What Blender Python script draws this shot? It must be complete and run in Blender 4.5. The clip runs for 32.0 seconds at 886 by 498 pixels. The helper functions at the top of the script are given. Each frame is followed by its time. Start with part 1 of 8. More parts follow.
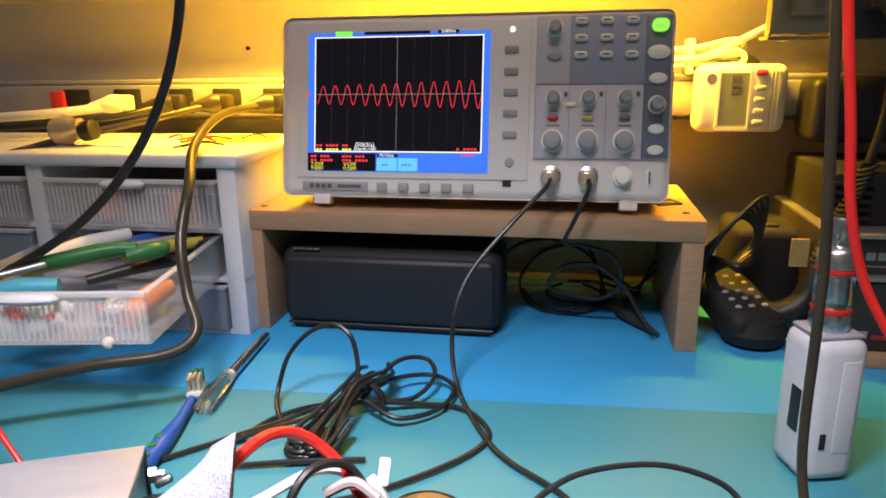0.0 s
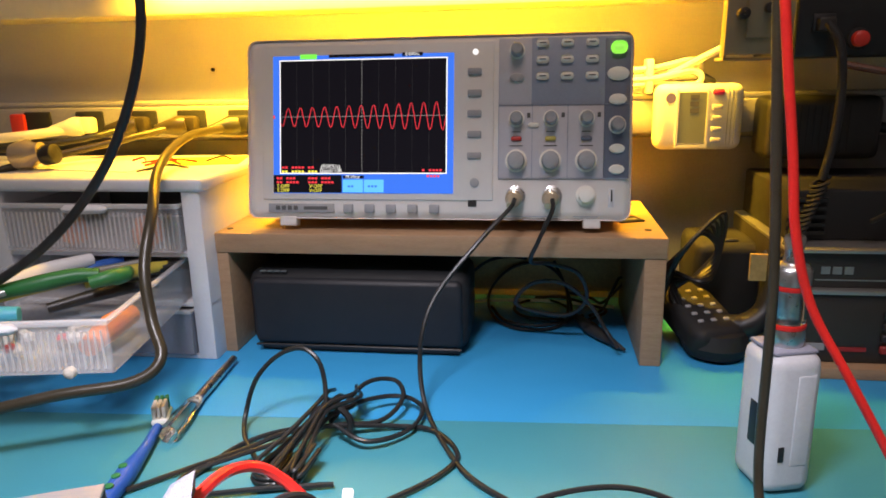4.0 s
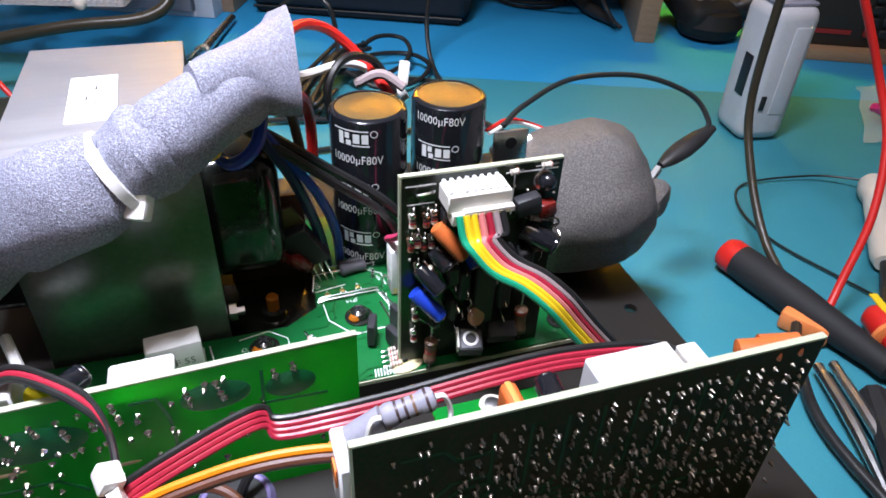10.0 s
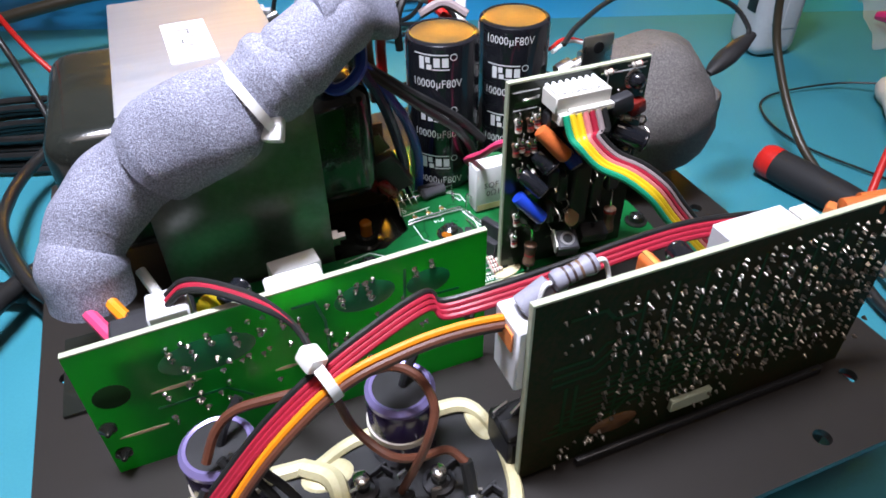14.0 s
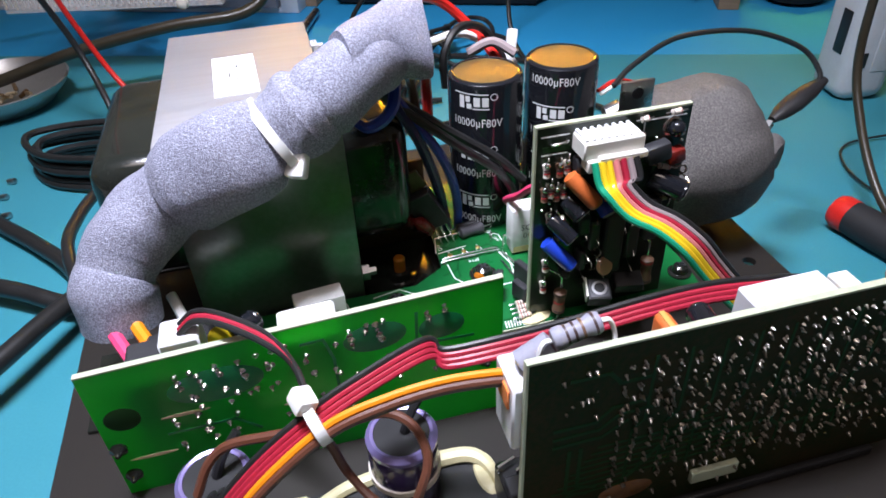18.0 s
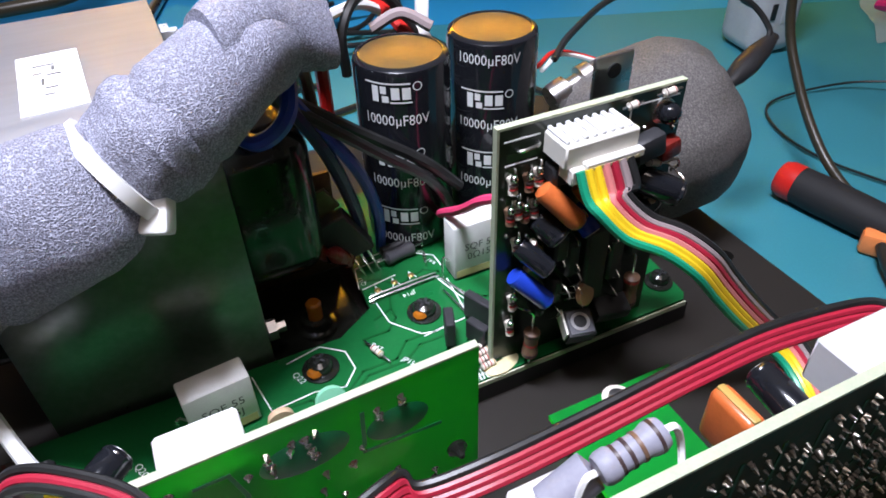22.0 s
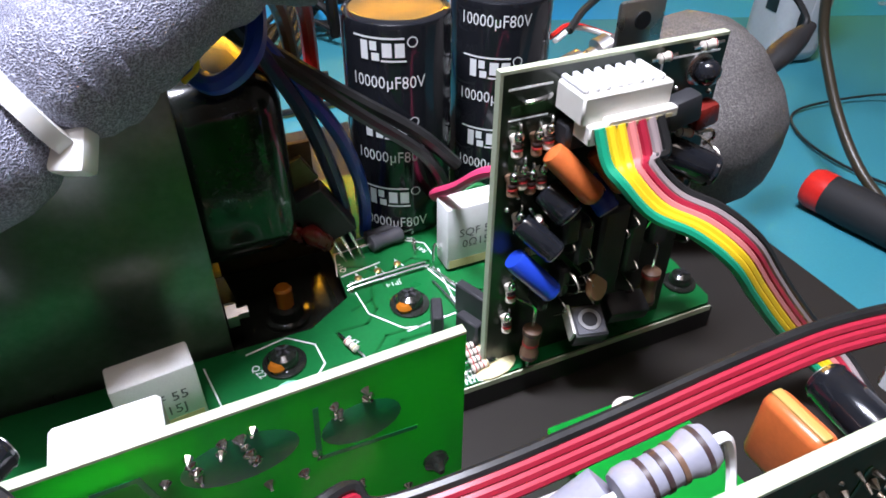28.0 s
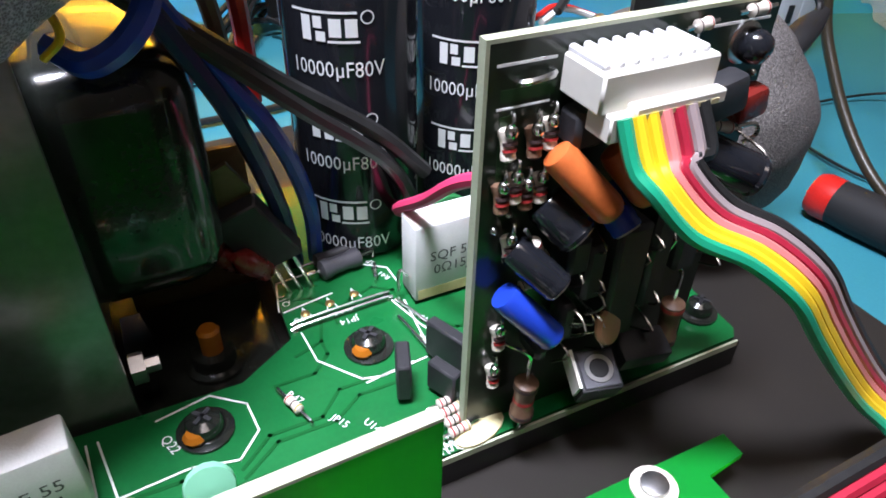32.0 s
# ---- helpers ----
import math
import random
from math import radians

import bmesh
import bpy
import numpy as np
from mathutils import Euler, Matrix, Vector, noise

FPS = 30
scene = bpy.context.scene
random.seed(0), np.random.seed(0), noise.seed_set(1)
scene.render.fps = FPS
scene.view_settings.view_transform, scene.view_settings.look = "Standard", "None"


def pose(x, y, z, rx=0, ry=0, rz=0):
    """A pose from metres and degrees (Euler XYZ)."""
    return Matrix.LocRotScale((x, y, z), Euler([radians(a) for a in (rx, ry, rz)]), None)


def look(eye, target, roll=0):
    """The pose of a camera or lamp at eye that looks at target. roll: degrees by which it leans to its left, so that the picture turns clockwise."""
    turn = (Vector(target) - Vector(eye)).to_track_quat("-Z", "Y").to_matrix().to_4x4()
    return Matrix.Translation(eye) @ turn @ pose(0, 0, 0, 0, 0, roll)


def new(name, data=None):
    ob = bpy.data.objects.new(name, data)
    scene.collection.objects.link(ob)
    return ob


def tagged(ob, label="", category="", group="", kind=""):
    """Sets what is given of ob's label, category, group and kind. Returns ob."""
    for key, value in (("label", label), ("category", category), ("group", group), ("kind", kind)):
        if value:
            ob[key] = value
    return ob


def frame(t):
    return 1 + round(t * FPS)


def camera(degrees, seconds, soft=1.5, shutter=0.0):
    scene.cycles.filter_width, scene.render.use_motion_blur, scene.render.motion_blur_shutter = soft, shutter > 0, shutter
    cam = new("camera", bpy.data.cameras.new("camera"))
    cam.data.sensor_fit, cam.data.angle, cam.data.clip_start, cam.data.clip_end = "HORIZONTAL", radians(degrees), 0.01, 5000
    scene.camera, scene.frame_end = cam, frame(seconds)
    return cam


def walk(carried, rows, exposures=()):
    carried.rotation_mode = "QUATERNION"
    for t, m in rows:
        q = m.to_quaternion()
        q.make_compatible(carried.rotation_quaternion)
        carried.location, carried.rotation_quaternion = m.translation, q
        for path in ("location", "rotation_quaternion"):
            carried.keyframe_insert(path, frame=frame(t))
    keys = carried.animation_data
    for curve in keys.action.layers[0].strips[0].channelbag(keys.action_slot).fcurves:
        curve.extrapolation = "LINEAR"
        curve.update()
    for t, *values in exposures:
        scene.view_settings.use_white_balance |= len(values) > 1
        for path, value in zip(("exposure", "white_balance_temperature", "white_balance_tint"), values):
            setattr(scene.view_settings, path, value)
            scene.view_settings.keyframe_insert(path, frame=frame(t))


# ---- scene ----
cam = camera(65.58, 32.0, soft=1.7)
PATH = [
    (0, (0.09526, -0.57701, 0.25004), (0.00863, -0.10345, 0.11500), -0.87),
    (0.5, (0.10268, -0.58099, 0.25546), (0.01883, -0.10478, 0.12822), -1.05),
    (1, (0.11247, -0.58669, 0.25724), (0.03504, -0.10810, 0.13497), -1.49),
    (1.5, (0.10069, -0.58054, 0.25758), (0.02741, -0.10155, 0.13429), -1.81),
    (2, (0.09819, -0.57894, 0.25592), (0.02616, -0.10020, 0.13093), -1.43),
    (2.5, (0.09543, -0.57504, 0.25445), (0.02734, -0.09631, 0.12722), -1.16),
    (3, (0.09684, -0.57563, 0.25824), (0.03000, -0.09751, 0.12811), -1.13),
    (3.5, (0.09963, -0.57714, 0.25722), (0.03176, -0.09863, 0.12906), -1.23),
    (5.5, (0.10158, -0.57889, 0.25825), (0.03737, -0.09887, 0.13394), -1.10),
    (6, (0.10146, -0.57952, 0.25930), (0.03710, -0.09907, 0.13669), -1.14),
    (6.5, (0.10200, -0.58057, 0.25924), (0.03620, -0.09998, 0.13797), -1.21),
    (7, (0.10159, -0.58185, 0.25838), (0.03627, -0.10078, 0.13874), -1.20),
    (7.5, (0.10210, -0.58416, 0.25883), (0.03616, -0.10320, 0.13913), -1.02),
    (8, (0.10733, -0.58686, 0.25570), (0.03739, -0.10629, 0.13672), -0.86),
    (8.5, (0.11118, -0.61215, 0.23769), (0.03926, -0.13908, 0.09268), -0.84),
    (9, (0.10918, -0.62316, 0.22781), (0.03366, -0.15938, 0.05692), -0.78),
    (9.5, (0.10430, -0.64421, 0.21482), (0.03780, -0.20226, -0.00935), 0.13),
    (10, (0.07214, -0.63025, 0.21440), (0.04355, -0.22927, -0.08292), 2.82),
    (10.5, (0.03796, -0.63340, 0.21232), (0.03195, -0.25924, -0.11929), 5.17),
    (11, (0.02353, -0.65647, 0.21616), (0.03497, -0.27153, -0.10273), 6.44),
    (11.5, (-0.00682, -0.67655, 0.20376), (-0.00171, -0.28607, -0.10850), 6.73),
    (12, (-0.00297, -0.68513, 0.20925), (0.00171, -0.28467, -0.09010), 6.75),
    (12.5, (0.01643, -0.67901, 0.21757), (0.03713, -0.27042, -0.06988), 4.88),
    (13, (0.02482, -0.66864, 0.22048), (0.06610, -0.26098, -0.06606), 4.86),
    (13.5, (0.02525, -0.65903, 0.21091), (0.03954, -0.25782, -0.08712), 1.75),
    (14, (0.03601, -0.65490, 0.20848), (0.02079, -0.26884, -0.10890), -1.04),
    (14.5, (0.04812, -0.65673, 0.20693), (0.00406, -0.27739, -0.11580), -2.72),
    (15, (0.04894, -0.65849, 0.20790), (-0.01513, -0.27905, -0.11135), -3.86),
    (15.5, (0.04992, -0.65803, 0.20814), (-0.02277, -0.27675, -0.10705), -4.19),
    (17.5, (0.05028, -0.65234, 0.20809), (-0.02633, -0.26058, -0.09300), -3.26),
    (18, (0.05296, -0.64752, 0.20959), (-0.02056, -0.25494, -0.09121), -2.97),
    (18.5, (0.06164, -0.62543, 0.20171), (-0.00839, -0.23720, -0.10549), -4.48),
    (19, (0.05674, -0.61766, 0.19891), (0.02600, -0.22647, -0.11096), -1.79),
    (19.5, (0.04395, -0.60882, 0.19405), (0.01796, -0.21289, -0.11019), -2.51),
    (20, (0.04940, -0.60131, 0.19135), (0.03142, -0.21320, -0.12336), -2.87),
    (20.5, (0.04826, -0.59976, 0.19121), (0.03722, -0.21476, -0.12761), -2.67),
    (21, (0.04305, -0.59610, 0.19188), (0.03534, -0.21337, -0.12977), -2.66),
    (21.5, (0.03547, -0.59268, 0.18884), (0.02972, -0.21151, -0.13470), -2.66),
    (22, (0.03475, -0.59429, 0.19000), (0.04068, -0.20873, -0.12828), -1.92),
    (22.5, (0.03386, -0.59833, 0.19093), (0.05285, -0.20906, -0.12229), -0.69),
    (23, (0.03247, -0.60086, 0.19113), (0.05950, -0.20914, -0.11844), 0.41),
    (23.5, (0.03158, -0.60180, 0.19171), (0.05203, -0.20930, -0.11737), 0.19),
    (24, (0.02642, -0.60243, 0.19171), (0.03299, -0.21044, -0.11861), -0.56),
    (24.5, (0.02763, -0.60281, 0.19262), (0.02484, -0.21171, -0.11889), -0.66),
    (25, (0.03354, -0.60085, 0.19018), (0.02515, -0.20960, -0.12103), -0.88),
    (25.5, (0.03728, -0.59402, 0.18737), (0.02462, -0.20310, -0.12411), -1.32),
    (27.5, (0.03546, -0.58376, 0.17155), (0.02941, -0.19205, -0.13913), -0.66),
    (28, (0.03784, -0.58042, 0.16686), (0.04205, -0.18587, -0.14025), 0.47),
    (28.5, (0.03782, -0.57648, 0.16355), (0.04602, -0.17839, -0.13886), 1.09),
    (29, (0.03772, -0.57229, 0.16009), (0.04970, -0.17314, -0.14079), 1.46),
    (29.5, (0.03847, -0.56835, 0.15775), (0.05153, -0.17223, -0.14708), 1.39),
    (30, (0.03836, -0.56355, 0.15680), (0.05114, -0.16891, -0.14995), 1.18),
    (30.5, (0.03631, -0.56096, 0.15469), (0.04856, -0.17059, -0.15750), 0.82),
    (31, (0.03831, -0.55820, 0.15286), (0.05535, -0.16408, -0.15435), 1.40),
    (31.5, (0.03773, -0.55538, 0.15061), (0.05465, -0.15710, -0.15119), 1.44),
    (32, (0.03875, -0.55106, 0.14903), (0.06502, -0.15352, -0.15308), 1.57),
]
walk(cam, [(t, look(eye, target, roll)) for t, eye, target, roll in PATH], ((0.0, 0.35, 7100, 14), (8.0, 0.33, 7100, 14), (9.2, 0.04, 6500, 10), (10.5, 0.08, 6500, 10), (12.0, 0.24, 6500, 10), (13.5, 0.0, 6500, 10), (15.5, 0.08, 6500, 10), (18.0, -0.06, 6500, 10), (21.0, -0.20, 6500, 10), (25.5, -0.24, 6500, 10), (28.0, 0.12, 6500, 10), (32.0, 0.22, 6500, 10)))

# ---------------- light ----------------
world = bpy.data.worlds.new("room_light")
scene.world = world
world.use_nodes = True
world.node_tree.nodes["Background"].inputs[0].default_value = (1.0, 0.95, 0.88, 1)
world.node_tree.nodes["Background"].inputs[1].default_value = 0.10


def area(name, m, sx, sy, watts, color):
    d = bpy.data.lights.new(name, "AREA")
    d.shape, d.size, d.size_y, d.energy, d.color = "RECTANGLE", sx, sy, watts, color
    ob = new(name, d)
    ob.matrix_world = m
    return ob


# cool bench lamp over the open amplifier, warm tube under the upper shelf, weak room light
area("bench_lamp_light", look((-0.05, -0.53, 0.66), (-0.02, -0.42, 0.0)), 0.16, 0.08, 2.6, (0.80, 0.83, 1.0)).data.spread = radians(86)
area("room_ceiling_light", look((0.1, -0.95, 1.9), (0.1, -0.3, 0.0)), 0.9, 0.6, 9.5, (1.0, 0.84, 0.80))
area("warm_tube_light", look((-0.03, 0.115, 0.365), (-0.03, 0.175, 0.20)), 0.54, 0.03, 9.8, (1.0, 0.56, 0.035)).data.spread = radians(135)

# ---------------- materials ----------------
def mat(name, base, rough=0.5, metal=0.0, other=None, scale=300.0, fine=None, bump=0.0, trans=0.0, emit=None, power=1.0, coat=0.0, mix=(0.35, 0.7), stretch=None, ior=1.45, spread=0.0):
    """A principled material, varied by a coarse and a fine noise between two colours."""
    m = bpy.data.materials.new(name)
    m.use_nodes = True
    nt = m.node_tree
    bs = nt.nodes["Principled BSDF"]
    c4 = (*base, 1.0)
    bs.inputs["Base Color"].default_value = c4
    bs.inputs["Roughness"].default_value = rough
    bs.inputs["Metallic"].default_value = metal
    bs.inputs["Transmission Weight"].default_value = trans
    bs.inputs["Coat Weight"].default_value = coat
    bs.inputs["IOR"].default_value = ior
    if emit:
        bs.inputs["Emission Color"].default_value = (*emit, 1)
        bs.inputs["Emission Strength"].default_value = power
    if other is None and not bump and not spread:
        return m
    tc = nt.nodes.new("ShaderNodeTexCoord")
    mp = nt.nodes.new("ShaderNodeMapping")
    if stretch:
        mp.inputs["Scale"].default_value = stretch
    nt.links.new(tc.outputs["Object"], mp.inputs[0])
    n1 = nt.nodes.new("ShaderNodeTexNoise")
    n1.inputs["Scale"].default_value, n1.inputs["Detail"].default_value = scale, 4
    n2 = nt.nodes.new("ShaderNodeTexNoise")
    n2.inputs["Scale"].default_value, n2.inputs["Detail"].default_value = fine or scale * 7, 3
    nt.links.new(mp.outputs[0], n1.inputs["Vector"])
    nt.links.new(mp.outputs[0], n2.inputs["Vector"])
    add = nt.nodes.new("ShaderNodeMath")
    add.operation = "ADD"
    half = nt.nodes.new("ShaderNodeMath")
    half.operation = "MULTIPLY"
    half.inputs[1].default_value = 0.5
    nt.links.new(n1.outputs[0], add.inputs[0])
    nt.links.new(n2.outputs[0], add.inputs[1])
    nt.links.new(add.outputs[0], half.inputs[0])
    if other is not None:
        ramp = nt.nodes.new("ShaderNodeValToRGB")
        ramp.color_ramp.elements[0].position, ramp.color_ramp.elements[1].position = mix
        ramp.color_ramp.elements[0].color, ramp.color_ramp.elements[1].color = c4, (*other, 1)
        nt.links.new(half.outputs[0], ramp.inputs[0])
        out = ramp.outputs[0]
        if spread:
            oi = nt.nodes.new("ShaderNodeObjectInfo")
            hs = nt.nodes.new("ShaderNodeHueSaturation")
            mr = nt.nodes.new("ShaderNodeMapRange")
            mr.inputs["To Min"].default_value, mr.inputs["To Max"].default_value = 1 - spread, 1 + spread
            nt.links.new(oi.outputs["Random"], mr.inputs["Value"])
            nt.links.new(mr.outputs[0], hs.inputs["Value"])
            nt.links.new(out, hs.inputs["Color"])
            out = hs.outputs[0]
        nt.links.new(out, bs.inputs["Base Color"])
        rr = nt.nodes.new("ShaderNodeMapRange")
        rr.inputs["To Min"].default_value, rr.inputs["To Max"].default_value = max(rough - 0.08, 0.02), min(rough + 0.12, 1)
        nt.links.new(n1.outputs[0], rr.inputs["Value"])
        nt.links.new(rr.outputs[0], bs.inputs["Roughness"])
    if bump:
        bp = nt.nodes.new("ShaderNodeBump")
        bp.inputs["Strength"].default_value = min(bump, 1.0)
        bp.inputs["Distance"].default_value = 0.0004
        nt.links.new(half.outputs[0], bp.inputs["Height"])
        nt.links.new(bp.outputs[0], bs.inputs["Normal"])
    return m


def foam_mat(name, dark, light):
    """Open-cell foam: voronoi pits, with dark pits and pale cell-edge glints put into the colour."""
    m = mat(name, dark, 0.9)
    nt = m.node_tree
    bs = nt.nodes["Principled BSDF"]
    tc = nt.nodes.new("ShaderNodeTexCoord")
    vo = nt.nodes.new("ShaderNodeTexVoronoi")
    vo.inputs["Scale"].default_value = 3000
    no = nt.nodes.new("ShaderNodeTexNoise")
    no.inputs["Scale"].default_value, no.inputs["Detail"].default_value = 1500, 6
    nt.links.new(tc.outputs["Object"], vo.inputs["Vector"])
    nt.links.new(tc.outputs["Object"], no.inputs["Vector"])
    mu = nt.nodes.new("ShaderNodeMath")
    mu.operation = "MULTIPLY"
    nt.links.new(vo.outputs["Distance"], mu.inputs[0])
    nt.links.new(no.outputs[0], mu.inputs[1])
    ra = nt.nodes.new("ShaderNodeValToRGB")
    ra.color_ramp.elements[0].position, ra.color_ramp.elements[1].position = 0.12, 0.45
    ra.color_ramp.elements[0].color, ra.color_ramp.elements[1].color = (*dark, 1), (*light, 1)
    nt.links.new(mu.outputs[0], ra.inputs[0])
    nt.links.new(ra.outputs[0], bs.inputs["Base Color"])
    bp = nt.nodes.new("ShaderNodeBump")
    bp.inputs["Strength"].default_value, bp.inputs["Distance"].default_value = 0.8, 0.0006
    nt.links.new(mu.outputs[0], bp.inputs["Height"])
    nt.links.new(bp.outputs[0], bs.inputs["Normal"])
    bs.inputs["Roughness"].default_value = 0.55
    return m


def clear(name, base, rough, cover):
    """Thin see-through plastic that covers what is behind it only in part."""
    m = mat(name, base, rough, other=tuple(0.9 * c for c in base), scale=60)
    m.node_tree.nodes["Principled BSDF"].inputs["Alpha"].default_value = cover
    return m


